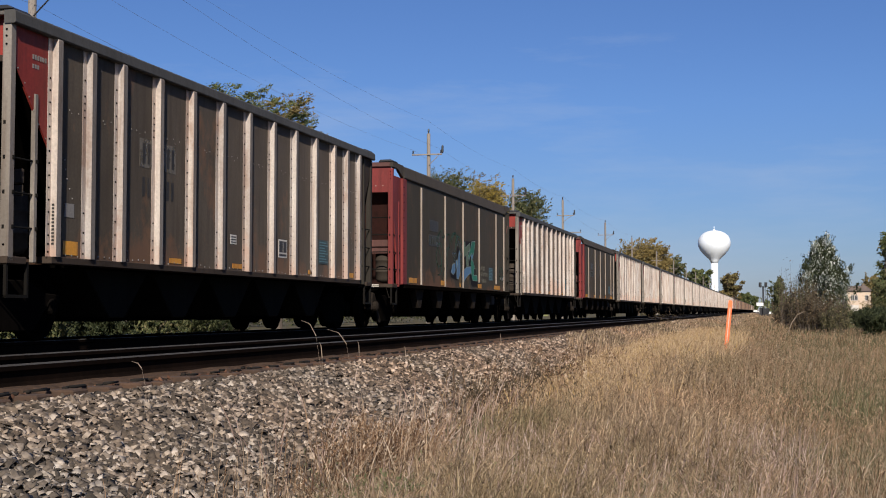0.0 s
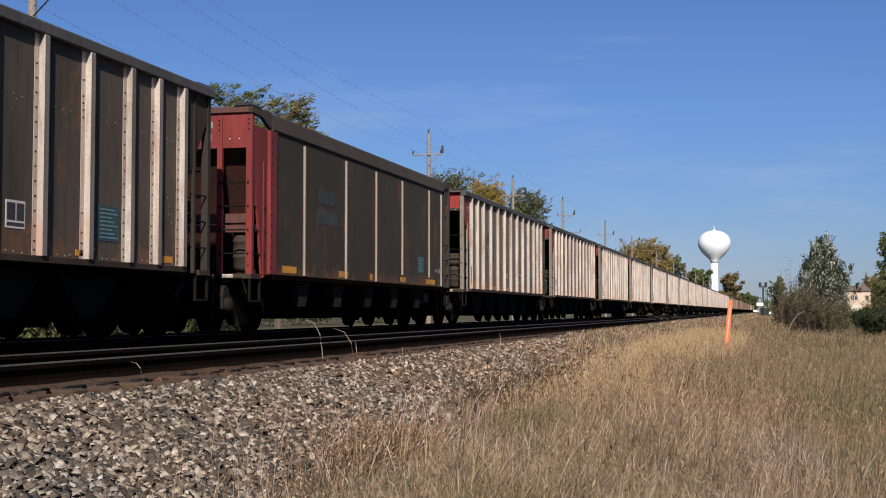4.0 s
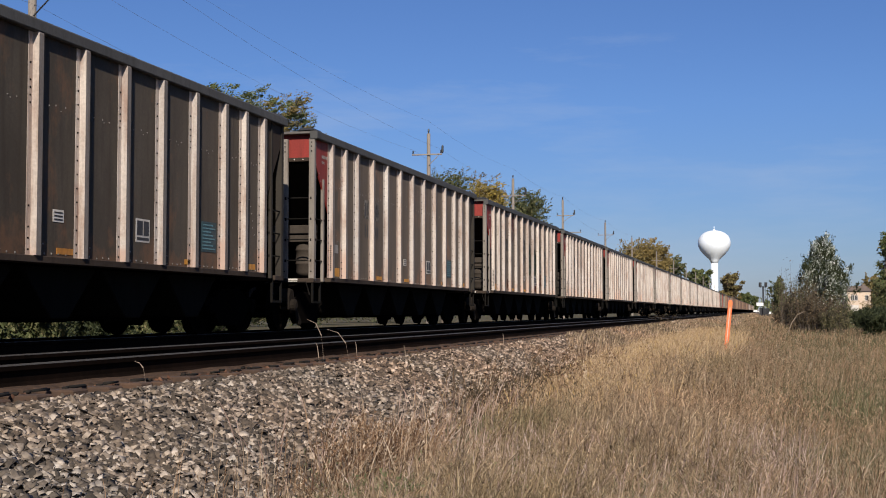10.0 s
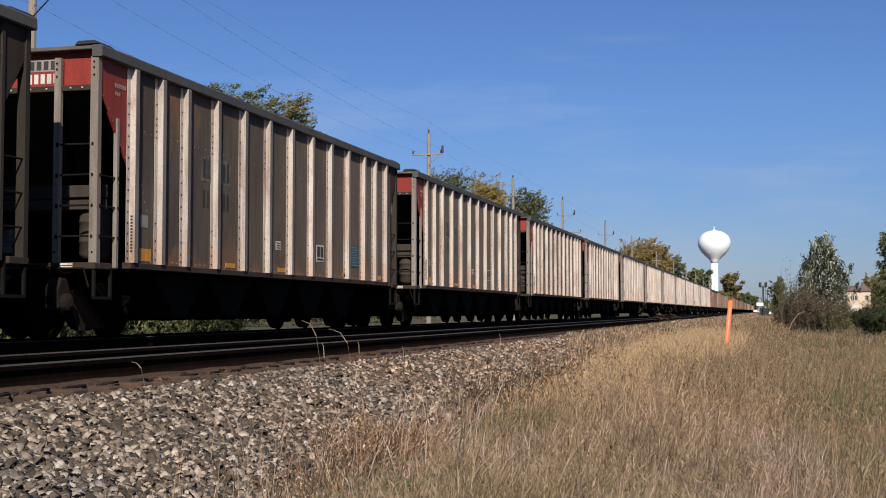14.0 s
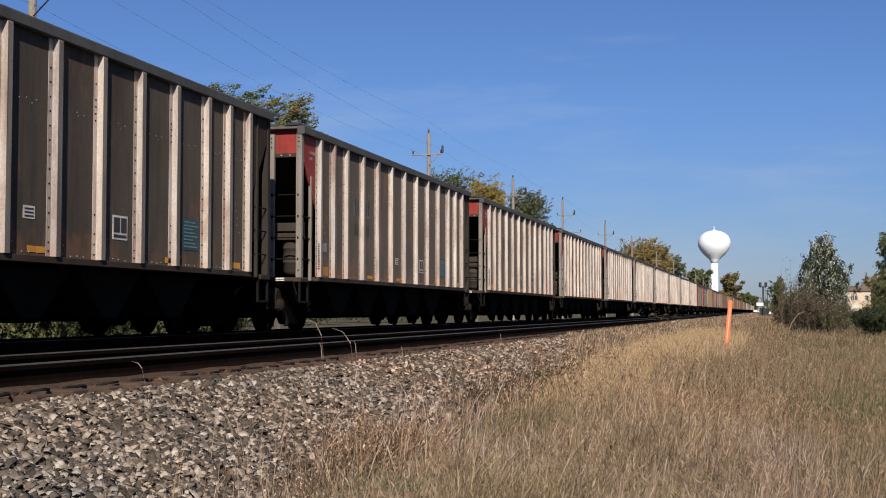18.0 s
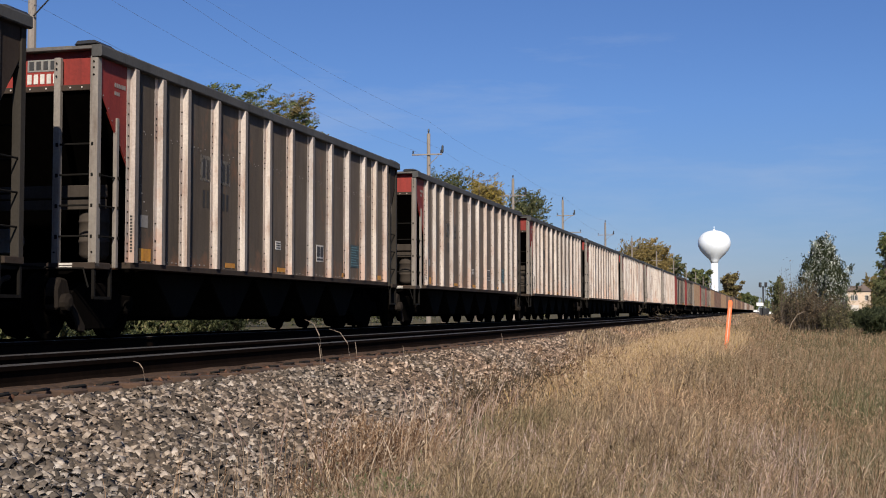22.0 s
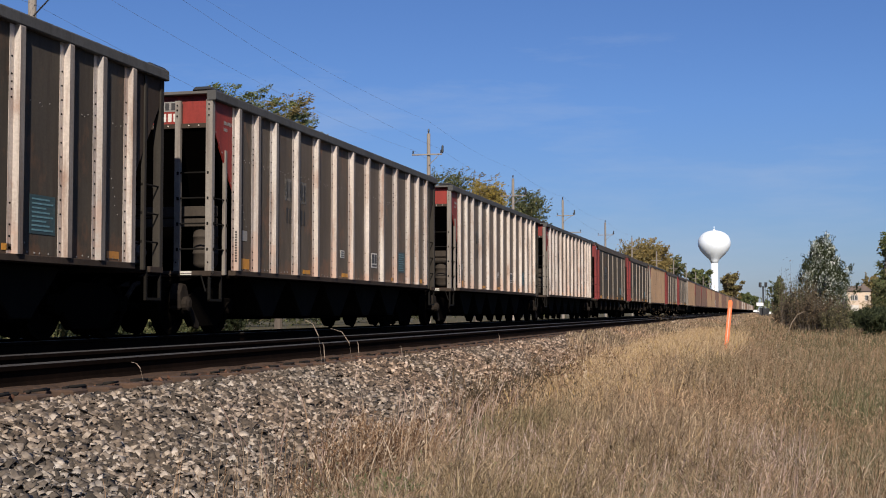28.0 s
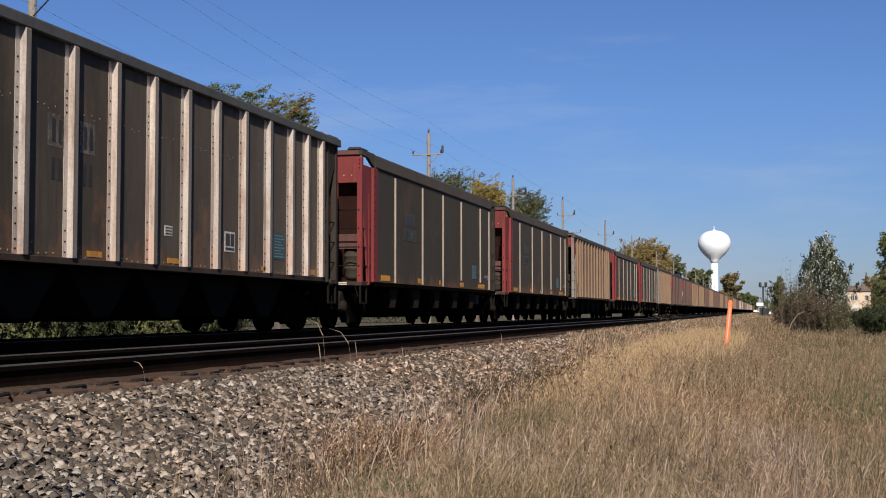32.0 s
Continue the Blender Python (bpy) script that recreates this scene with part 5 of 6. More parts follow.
rng = np.random.default_rng(7)
P, S, P4, S4 = [], [], [], []
for y0, y1, dens, size in ((4.5, 14, 1350, 0.0255), (14, 30, 800, 0.0265), (30, 60, 170, 0.045), (60, 120, 36, 0.08)):
    n = int((y1 - y0) * 2.35 * dens)
    x = rng.uniform(-4.93, -2.35, n)
    y = rng.uniform(y0, y1, n)
    sz = size * np.clip(rng.lognormal(0, 0.3, n), 0.5, 1.55)
    P.append(np.stack([x, y, bed_z(x) + sz * rng.uniform(-0.25, 0.45, n)], 1))
    S.append(sz)
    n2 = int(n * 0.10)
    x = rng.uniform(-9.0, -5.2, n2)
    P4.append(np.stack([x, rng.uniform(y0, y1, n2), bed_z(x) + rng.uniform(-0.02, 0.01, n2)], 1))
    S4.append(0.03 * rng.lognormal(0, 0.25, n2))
    n3 = int(n * 0.08)
    x = rng.uniform(-13.6, -11.6, n3)
    P.append(np.stack([x, rng.uniform(y0 + 8, y1 + 30, n3), bed_z(x) + rng.uniform(-0.01, 0.02, n3)], 1))
    S.append(0.045 * rng.lognormal(0, 0.25, n3))
x = rng.uniform(-4.93, -2.4, 4500)
P.append(np.stack([x, rng.uniform(-9, 4.5, 4500), bed_z(x) + 0.01], 1))
S.append(0.035 * rng.lognormal(0, 0.25, 4500))
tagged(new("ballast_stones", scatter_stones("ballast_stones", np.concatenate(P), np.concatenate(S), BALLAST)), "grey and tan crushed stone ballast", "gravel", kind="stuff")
NEARBLACK = islands("near_black_pieces", [(0.0, (0.006, 0.005, 0.004)), (1.0, (0.016, 0.012, 0.009))], 0.95, 0.3, 30)
tagged(new("coal_dusted_stones", scatter_stones("coal_dusted_stones", np.concatenate(P4), np.concatenate(S4), NEARBLACK, 4)), "near-black ballast stones between the rails", "gravel", kind="stuff")

# brown dirt between rail and tie ends
DIRT = mat("brown_track_dirt", (0.12, 0.075, 0.05), 0.95, 0, 0.2)
t2 = noise_node(DIRT, 14.0, 6, rnd=False)
setc(DIRT, ramp(DIRT, t2.outputs[0], [(0.3, (0.034, 0.020, 0.0125)), (0.55, (0.066, 0.038, 0.0225)), (0.8, (0.12, 0.07, 0.042))]).outputs[0])
bump(DIRT, t2.outputs[0], 0.8, 0.02)
xs = [NEAR_TRACK + d for d in (0.785, 0.84, 0.90, 0.97, 1.03, 1.09, 1.12)]
dirt_z = (-0.168, -0.168, -0.170, -0.174, -0.180, -0.190, -0.26)
ys = [2 + 0.125 * k for k in range(600)] + [80, 90, 110, 150, 250, 500, 1000]


def dirt_level(x, y):
    z = float(np.interp(x, xs, dirt_z))
    return z + 0.008 * math.sin(9 * x + 3 * y) * math.cos(2.3 * y) + (0.02 * math.sin(12.566 * y) if x > xs[4] - 0.001 else 0.0)


tagged(new("track_dirt", grid_mesh("track_dirt", xs, ys, dirt_level, DIRT)), "rust-brown dirt packed along the rail", "dirt", kind="structure")
# added near-black blocks stand for shaded gaps between the tie ends; rusty clods on them
rng2 = np.random.default_rng(17)
CLOD = islands("rusty_clods", [(0.0, (0.05, 0.022, 0.013)), (0.6, (0.11, 0.048, 0.026)), (1.0, (0.17, 0.085, 0.05))], 0.95, 0.4, 30)
P2, P3 = [], []
cube = np.array([(x, y, z) for x in (-1, 1) for y in (-1, 1) for z in (-1, 1)], dtype=float)
quads = np.array([0, 1, 3, 2, 4, 6, 7, 5, 0, 4, 5, 1, 2, 3, 7, 6, 0, 2, 6, 4, 1, 5, 7, 3]).reshape(-1, 4)
for k in range(150):
    y = 2.25 + 0.5 * k
    if rng2.uniform() < 0.85:
        for dy, hy in ((0.0, rng2.uniform(0.08, 0.12)), (rng2.choice((-0.17, 0.17)), 0.022)):
            b = cube * (1 + rng2.uniform(-0.35, 0.25, (8, 3))) * np.array([0.02, hy, 0.011])
            P2.append(b + np.array([NEAR_TRACK + 1.14, y + dy, -0.178 + rng2.uniform(-0.008, 0.008)]))
    for j in range(9):
        P3.append((NEAR_TRACK + 1.10 + rng2.normal(0, 0.05), 2.0 + 0.5 * k + rng2.uniform(-0.14, 0.14), -0.195))
tagged(new("cinders", raw_mesh("cinders", np.concatenate(P2), np.concatenate([quads + 8 * q for q in range(len(P2))]), NEARBLACK)), "near-black blocks painting the shaded gaps between tie ends", "cinders", kind="stuff")
tagged(new("rusty_clods", scatter_stones("rusty_clods", np.array(P3), rng2.uniform(0.012, 0.028, len(P3)), CLOD, 6)), "rust-red clods of dirt on the tie ends", "dirt", kind="stuff")


# ---- dry grass ----
def spot(brg, z):
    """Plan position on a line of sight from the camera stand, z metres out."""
    a = radians(14.28)
    xc = (brg - 784) / 2250 * z
    return (xc * math.cos(a) - z * math.sin(a), xc * math.sin(a) + z * math.cos(a))


def blades(name, pts, height, width, lean, material, seed=1, bow=0.35, head=0.0):
    """Bent tapering blades; with head, the top swells into a seed plume."""
    rng = np.random.default_rng(seed)
    n = len(pts)
    th = rng.uniform(0, 2 * np.pi, n)
    side = np.stack([np.cos(th), np.sin(th), np.zeros(n)], 1)
    ph = rng.uniform(0, 2 * np.pi, n)
    amt = np.abs(rng.normal(0, bow, n))
    d = np.stack([np.cos(ph) * amt + lean[0], np.sin(ph) * amt + lean[1], np.zeros(n)], 1)
    lev = np.array([0.0, 0.45, 0.78, 1.0])
    wid = np.array([1.0, 0.8, 0.6, 0.0]) if not head else np.array([0.5, 0.4, head, 0.0])
    if not head:
        lev, wid = np.array([0.0, 0.55, 1.0]), np.array([1.0, 0.75, 0.0])
    m = len(lev) - 1
    v = np.zeros((n, 2 * m + 1, 3))
    for k in range(m + 1):
        c = pts + d * (height * lev[k] ** 2)[:, None]
        c[:, 2] += height * lev[k] * np.sqrt(np.maximum(0.2, 1 - (amt * lev[k]) ** 2 * 0.6))
        if k < m:
            v[:, 2 * k] = c - side * (width * wid[k] / 2)[:, None]
            v[:, 2 * k + 1] = c + side * (width * wid[k] / 2)[:, None]
        else:
            v[:, 2 * m] = c
    tri = np.array([0, 1, 3, 0, 3, 2, 2, 3, 5, 2, 5, 4, 4, 5, 6] if head else [0, 1, 3, 0, 3, 2, 2, 3, 4]).reshape(-1, 3)
    f = (tri[None] + (2 * m + 1) * np.arange(n)[:, None, None]).reshape(-1, 3)
    return raw_mesh(name, v.reshape(-1, 3), f, material)


def gz(x, y):
    z = -0.98 + 0.04 * np.sin(x * 0.31 + 1.0) * np.cos(y * 0.13) + 0.27 * np.exp(-((x + 0.5) / 2.5) ** 2 - ((y - 24) / 9) ** 2)
    z = z - np.where((x > 1.5) & (y > 0), 0.03 * np.clip(x - 1.5, 0, 6) * np.clip(y / 30, 0, 1), 0)
    return np.maximum(z, np.where(x < FOOT_X, bed_z(x), -9))


def clumpy(x, y, s):
    return 0.5 + 0.5 * np.sin(x * s + 1.7 * np.sin(y * s * 0.7)) * np.cos(y * s * 0.9 + 1.3 * np.sin(x * s * 0.8))


rng = np.random.default_rng(21)


def field(y0, y1, n, left=-2.3, right=1.2):
    y = rng.uniform(y0, y1, n)
    x = left + rng.uniform(0, 1, n) * (right - left + 0.1 * y)
    ragged = left + 0.25 * np.exp(-((y - 12) / 6) ** 2) + 0.35 * np.sin(y * 0.9) + 0.25 * np.sin(y * 2.3)
    keep = x > ragged - 0.2
    return x[keep], y[keep]


flecks = []
sets = {"dry": [], "red": [], "green": [], "plume": [], "reed": [], "pale": [], "fresh": []}
for y0, y1, n, w in ((2.2, 7, 44000, 0.0027), (7, 13, 56000, 0.0037), (13, 24, 50000, 0.0052), (24, 45, 42000, 0.0075), (45, 120, 27000, 0.021), (120, 420, 9000, 0.10)):
    x, y = field(y0, y1, n)
    c = clumpy(x, y, 1.1)
    big = clumpy(x + 9, y, 0.35)
    h = np.clip(rng.normal(0.43, 0.065, len(x)) * (0.78 + 0.32 * big), 0.1, 0.75)
    cell = np.sin(np.floor(x * 7) * 127.1 + np.floor(y * 4) * 311.7) * 43758.5453
    h = h * (0.80 + 0.20 * (cell - np.floor(cell))) * (0.72 + 0.34 * clumpy(x, y, 4.3) + 0.22 * clumpy(x + 3, y + 5, 9.7))
    h = h * np.clip((x + 3.0) / 0.9, 0.4, 1.0)
    thin = rng.uniform(0, 1, len(x)) > 0.8 * np.clip((x + 0.07 * y) / (0.10 * y), 0, 1)
    flecks.append((x[thin], y[thin], h[thin], w, big))
    kind = rng.uniform(0, 1, len(x))
    red = (kind < 0.12 + 0.25 * (c > 0.8) + 0.16 * np.clip(-x / 2.5, 0, 1)) | ((x < -1.9) & (kind < 0.35) & (y < 20))
    right = np.clip((x + 0.07 * y) / (0.10 * y), 0, 1)
    grn = ~red & (kind > 0.92 - 0.4 * (c < 0.2) - 0.74 * right * np.clip((y - 5) / 5, 0.7, 1))
    plume = ~red & ~grn & (kind > 0.62)
    dark = ~red & ~grn & (rng.uniform(0, 1, len(x)) < 0.56 * right)
    plume &= ~dark
    for key, sel in (("red", red), ("green", grn), ("plume", plume), ("reed", dark), ("dry", ~red & ~grn & ~plume & ~dark)):
        sets[key].append((x[sel], y[sel], h[sel] * (0.92 if key == "green" else 1.13 if key == "plume" else 1.0), np.full(sel.sum(), w)))
# straggling stalks on the foot of the ballast
y = rng.uniform(4.5, 13, 700)
x = -2.4 - np.abs(rng.normal(0, 0.45, 700))
sets["red"].append((x[:400], y[:400], rng.uniform(0.2, 0.6, 400), np.full(400, 0.004)))
sets["dry"].append((x[400:], y[400:], rng.uniform(0.2, 0.5, 300), np.full(300, 0.004)))
sets["pale"].append((rng.normal(-2.85, 0.25, 150), rng.uniform(5.2, 9, 150), rng.uniform(0.15, 0.42, 150), np.full(150, 0.005)))
# pinkish plumed stalks in front of the stones
n = 210
sets["rosy"] = [(rng.normal(-2.75, 0.28, n), rng.uniform(7.2, 13.5, n), rng.uniform(0.35, 0.75, n), np.full(n, 0.0042))]
# russet stems standing against the stones
n = 1000
sets["reed"].append((rng.normal(-2.48, 0.19, n), rng.normal(8.0, 0.55, n), rng.uniform(0.25, 0.80, n), np.full(n, 0.0040)))
n = 1500
y = np.concatenate([rng.normal(m, 0.55, n // 5) for m in (13.0, 14.6, 16.4, 18.2, 20.5)])
sets["reed"].append((np.clip(rng.normal(-2.75, 0.3, n), -3.5, -1.8), y, rng.uniform(0.25, 0.6, n), np.full(n, 0.006)))
n = 500
sets["green"].append((rng.normal(-2.05, 0.22, n), rng.normal(7.6, 0.5, n), rng.uniform(0.2, 0.42, n), np.full(n, 0.004)))
for cx, cy, sx, sy, m in ((-2.05, 11.4, 0.35, 0.5, 1500), (-0.62, 7.05, 0.2, 0.3, 900), (-2.04, 6.7, 0.15, 0.3, 700), (1.0, 15.0, 0.5, 1.0, 900), (0.9, 9.5, 0.3, 0.5, 500)):
    sets["fresh"].append((rng.normal(cx, sx, m), rng.normal(cy, sy, m), rng.uniform(0.3, 0.56, m), np.full(m, 0.0032 + 0.0001 * cy)))
for cx, cy, m in ((-2.44, 12.8, 700), (-2.3, 11.2, 500), (-0.75, 6.9, 600), (0.5, 8.5, 700), (1.1, 13.0, 900)):
    sets["green"].append((rng.normal(cx, 0.2, m), rng.normal(cy, 0.5, m), rng.uniform(0.25, 0.5, m), np.full(m, 0.004)))
n = 1300
y = rng.uniform(5.5, 10.5, n)
sets["pale"].append((rng.uniform(-2.4, 1.6, n), y, rng.uniform(0.4, 0.66, n), np.full(n, 0.0042)))
# the bank farther on is grown over up to its shoulder
n = 13000
y = 19 + 78 * rng.uniform(0, 1, n) ** 1.4
x = rng.uniform(-4.75, -2.2, n)
keep = x > -2.6 - 0.17 * (y - 18)
sets["plume"].append((x[keep], y[keep], rng.uniform(0.5, 1.0, keep.sum()) * np.clip(0.5 + 0.21 * (x[keep] + 3.2), 0.12, 0.5), 0.003 + 0.00016 * y[keep]))
n = 6000
y = 70 + 380 * rng.uniform(0, 1, n) ** 1.5
x = rng.uniform(-5.0, -1.5, n)
sets["plume"].append((x, y, rng.uniform(0.25, 0.5, n) * np.clip(0.5 + 0.25 * (x + 4.2), 0.35, 1.0), 0.012 + 0.00018 * y))
# tangled bent blades low in front
n = 1500
sets["pale"].append((rng.uniform(-0.9, 2.9, n), rng.uniform(6.3, 10.5, n), rng.uniform(0.36, 0.60, n), np.full(n, 0.006)))
n = 5200
y = 5.2 + 3.6 * rng.uniform(0, 1, n) ** 1.3
sets["tangle"] = [(rng.uniform(-2.3, 1.5, n), y, rng.uniform(0.40, 0.66, n), np.full(n, 0.0052))]
n = 2400
sets["rosy"].append((rng.uniform(-2.3, 0.3, n), 5.6 + 5 * rng.uniform(0, 1, n), rng.uniform(0.38, 0.58, n), np.full(n, 0.0036)))
# lawn by the parked cars
x, y = spot(1497, 106)
n = 900
sets["fresh"].append((rng.normal(x, 1.1, n), rng.normal(y, 3.5, n), rng.uniform(0.3, 0.5, n), np.full(n, 0.03)))
# field beyond the far track, and outside the view
y = rng.uniform(12, 120, 16000)
x = -14.0 - np.abs(rng.normal(0, 4.0, 16000))
sets["dry"].append((x, y, rng.uniform(0.25, 0.75, 16000), np.full(16000, 0.03)))
y = rng.uniform(15, 120, 9000)
sets["green"].append((-13.9 - np.abs(rng.normal(0, 3.0, 9000)), y, rng.uniform(0.3, 0.7, 9000), np.full(9000, 0.04)))
for y0, y1, x0, x1, n, w in ((-6, 4, 0.5, 14, 9000, 0.012), (2, 30, 1.5, 14, 12000, 0.016), (20, 110, 6, 60, 9000, 0.06)):
    x, y = rng.uniform(x0, x1, n), rng.uniform(y0, y1, n)
    keep = x > 1.3 + 0.11 * y
    x, y = x[keep], y[keep]
    sets["dry"].append((x, y, rng.uniform(0.3, 0.6, len(x)), np.full(len(x), w)))
x = rng.uniform(-2.6, 14, 9000)
sets["dry"].append((x, rng.uniform(-12, 2.2, 9000), rng.uniform(0.3, 0.7, 9000), np.full(9000, 0.012)))
for key, mt, lab, bow, head in (("dry", GRASS, "tall dry straw-coloured grass", 0.36, 0), ("red", REDGRASS, "russet dry grass stalks", 0.22, 0), ("reed", REEDS, "dark russet reeds at the foot of the ballast", 0.42, 1.5), ("fresh", FRESHGRASS, "tufts of fresh green grass", 0.5, 0), ("pale", PALEBLADE, "pale bent blades of dead grass", 0.95, 0), ("tangle", PALEBLADE, "bent tangled blades of dead grass", 1.25, 0), ("rosy", ROSY, "pinkish plumed stalks among the stones", 0.4, 2.0), ("green", GREENGRASS, "low green grass among the straw", 0.8, 0), ("plume", GRASS, "dry grass with pale seed plumes", 0.36, 2.2)):
    x, y, h, w = (np.concatenate([q[k] for q in sets[key]]) for k in range(4))
    tagged(new("dry_grass" if key not in ("green", "fresh") else "green_grass", blades(key + "_grass", np.stack([x, y, gz(x, y) - 0.02], 1), h, w, (0.10, 0.02), mt, 3, bow, head)), lab, "grass", kind="stuff")


def seed_flecks(x, y, z, size, seed, loose=0.4):
    """Small lens-shaped seed heads and broken bits, leaning every way."""
    rng = np.random.default_rng(seed)
    n = len(x)
    c = np.stack([x, y, z], 1)
    a = rng.normal(0, loose, (n, 3))
    a[:, 2] = np.abs(rng.normal(0.9, 0.3, n))
    a /= np.linalg.norm(a, axis=1)[:, None]
    b = np.cross(a, rng.normal(0, 1, (n, 3)))
    b /= np.linalg.norm(b, axis=1)[:, None]
    s = size[:, None] * rng.uniform(0.5, 1.5, (n, 1))
    return np.stack([c - a * s, c + b * s * 0.09, c + a * s, c - b * s * 0.09], 1).reshape(-1, 3)


vs = []
for k, (x, y, h, w, big) in enumerate(flecks):
    for j in range(2 if k <= 2 else 1):
        jit = 0.05 + w * 3
        vs.append(seed_flecks(x + rng.normal(0, jit, len(x)), y + rng.normal(0, jit, len(x)), gz(x, y) + h * rng.uniform(0.7, 1.16, len(x)), np.full(len(x), 0.011 + w * 2.8), 100 + 7 * k + j, 0.3 if k > 2 else 0.75))
vs = np.concatenate(vs)
tagged(new("grass_seed_heads", raw_mesh("grass_seed_heads", vs, np.arange(len(vs)).reshape(-1, 4), SEEDS)), "pale seed heads covering the dry grass", "grass", kind="stuff")
n = 19000
y = 12.5 + 36 * rng.uniform(0, 1, n)
x = np.clip(rng.normal(-1.9 - 0.016 * (y - 13), 0.42 + 0.006 * y, n), -3.5, -0.7)
low_at = np.clip((x + 4.0) / 1.5, 0.15, 1.0)
fx, fy = np.repeat(x, 2) + rng.normal(0, 0.1, 2 * n), np.repeat(y, 2) + rng.normal(0, 0.3, 2 * n)
gv = seed_flecks(fx, fy, gz(fx, fy) + (rng.uniform(0.25, 0.62, 2 * n) + 0.005 * (fy - 13)) * np.repeat(low_at, 2), 0.012 + 0.0008 * fy, 77, 0.6)
tagged(new("golden_seed_heads", raw_mesh("golden_seed_heads", gv, np.arange(len(gv)).reshape(-1, 4), GOLDGRASS)), "golden seed heads on the tall grass", "grass", kind="stuff")
tagged(new("golden_grass", blades("golden_grass", np.stack([x, y, gz(x, y)], 1), low_at * np.minimum(rng.uniform(0.25, 0.58, n) + 0.006 * (y - 13), 0.85), 0.003 + 0.00022 * y, (0.05, 0), GOLDGRASS, 9, 0.5, 1.8)), "tall golden grass on the ballast edge", "grass", kind="stuff")

# tall single stalks with drooping plumes at the edge of the ballast
STALKS = []


def stalk(brg, z, tip_y, droop, label):
    x, y = spot(brg, z)
    top = 0.4 + (551 - tip_y) * z / 2250
    g = float(gz(np.array([x]), np.array([y]))[0])
    h = top - g
    s = thing("grass_stalk", label, "grass stalk", pose(x, y, g), group="tall grass stalks")
    part("stem", bm_tube([(0, 0, 0), (0.01, 0, h * 0.5), (-droop * 0.25, 0, h * 0.88)], 0.0011, 5, 0.0008), PALESTRAW, s)
    part("plume", bm_tube([(-droop * 0.25, 0, h * 0.88), (-droop * 0.55, 0, h * 0.97), (-droop, 0, h)], 0.004, 6, 0.0012), PALESTRAW, s, "pale drooping plume")
    STALKS.append((s, x, y, g))


for q in ((258, 9.0, 640, 0.10), (575, 10.0, 566, 0.16), (628, 10.5, 582, 0.22), (571, 9.4, 606, 0.03), (634, 11.0, 604, 0.02), (716, 11.5, 612, 0.02), (888, 15.0, 590, 0.02)):
    stalk(*q, "single tall dry grass stalk with drooping plume")

# ---- poles and wires ----
POLE_X = -16.8


def pole(y, x=POLE_X, top=9.9, arms=((8.45, -0.85, 0.75),)):
    p = thing("utility_pole", "weathered grey wooden utility pole with crossarm", "utility pole", pose(x, y, -1.1), group="line of utility poles")
    part("pole_shaft", bm_tube([(0, 0, 0), (0.01, 0, 4.5), (0, 0, top + 1.1)], 0.14, 10, 0.09), POLEWOOD, p)
    part("top_pin", bm_lathe([(0.03, top + 1.08), (0.03, top + 1.2), (0.06, top + 1.22), (0.04, top + 1.34)], 8), BLACKIRON, p)
    for k, (z, a, b) in enumerate(arms):
        z += 1.1
        arm = part("crossarm", bm_box(a, b, -0.16, -0.10, z - 0.035, z + 0.035, 0.008), POLEWOOD, p)
        for xx in (a + 0.06, b - 0.06):
            part("insulator", bm_lathe([(0.025, z + 0.05), (0.05, z + 0.09), (0.03, z + 0.13), (0.05, z + 0.17), (0.02, z + 0.22)], 8), BLACKIRON, arm, at=pose(xx, -0.13, 0))
        part("brace", bm_tube([(0.05, -0.14, z - 0.55), (b * 0.75, -0.14, z - 0.06)], 0.02, 5), POLEWOOD, p)
    part("cutout", bm_lathe([(0.03, arms[0][0] + 1.15), (0.06, arms[0][0] + 1.2), (0.06, arms[0][0] + 1.5), (0.03, arms[0][0] + 1.56)], 8), BLACKIRON, p, "dark insulated cutout", at=pose(arms[0][2] + 0.02, -0.13, 0))
    return p


POLE_Y = [26.5, 63.0, 85.5, 107.5, 137.0]
ARMS = [((8.45, -0.85, 0.75),), ((8.45, -0.85, 0.75),), ((8.3, -0.8, 0.9),), ((8.55, -0.5, 1.0), (7.1, -0.3, 1.6)), ((8.6, -0.8, 0.9), (6.9, -0.9, 1.2))]
for y, a, tp in zip(POLE_Y, ARMS, (9.9, 9.55, 9.5, 9.9, 9.95)):
    pole(y, top=tp, arms=a)
for k in range(8):
    pole(165.0 + 38 * k, top=9.9, arms=((8.4, -0.85, 0.85),))


def wire(a, b, sag):
    pts = []
    for k in range(17):
        u = k / 16
        p = Vector(a).lerp(Vector(b), u)
        pts.append((p.x, p.y, p.z - sag * 4 * u * (1 - u)))
    return bm_tube(pts, 0.0036, 4)


ends = [-10.0] + POLE_Y + [165.0 + 38 * k for k in range(8)]
for off, z, z0, sag in ((0.0, 10.2, 10.5, 0.012), (-0.79, 8.7, 9.4, 0.0137), (0.69, 8.7, 9.8, 0.0137), (0.1, 6.9, 7.65, 0.012)):
    w = thing("overhead_wire", "thin dark overhead wire strung between poles", "wire", group="overhead wires")
    for k, (a, b) in enumerate(zip(ends[:9], ends[1:10])):
        part("wire_span", wire((POLE_X + off, a, z0 if k < 2 else z), (POLE_X + off, b, z0 if k < 1 else z), sag * (b - a)), WIRE, w)
w = thing("guy_wire", "dark diagonal brace wire at a pole", "wire")
part("wire_span", bm_tube([(POLE_X + 0.1, 26.4, 7.36), (POLE_X + 0.9, 26.4, 8.1)], 0.02, 5), BLACKIRON, w)

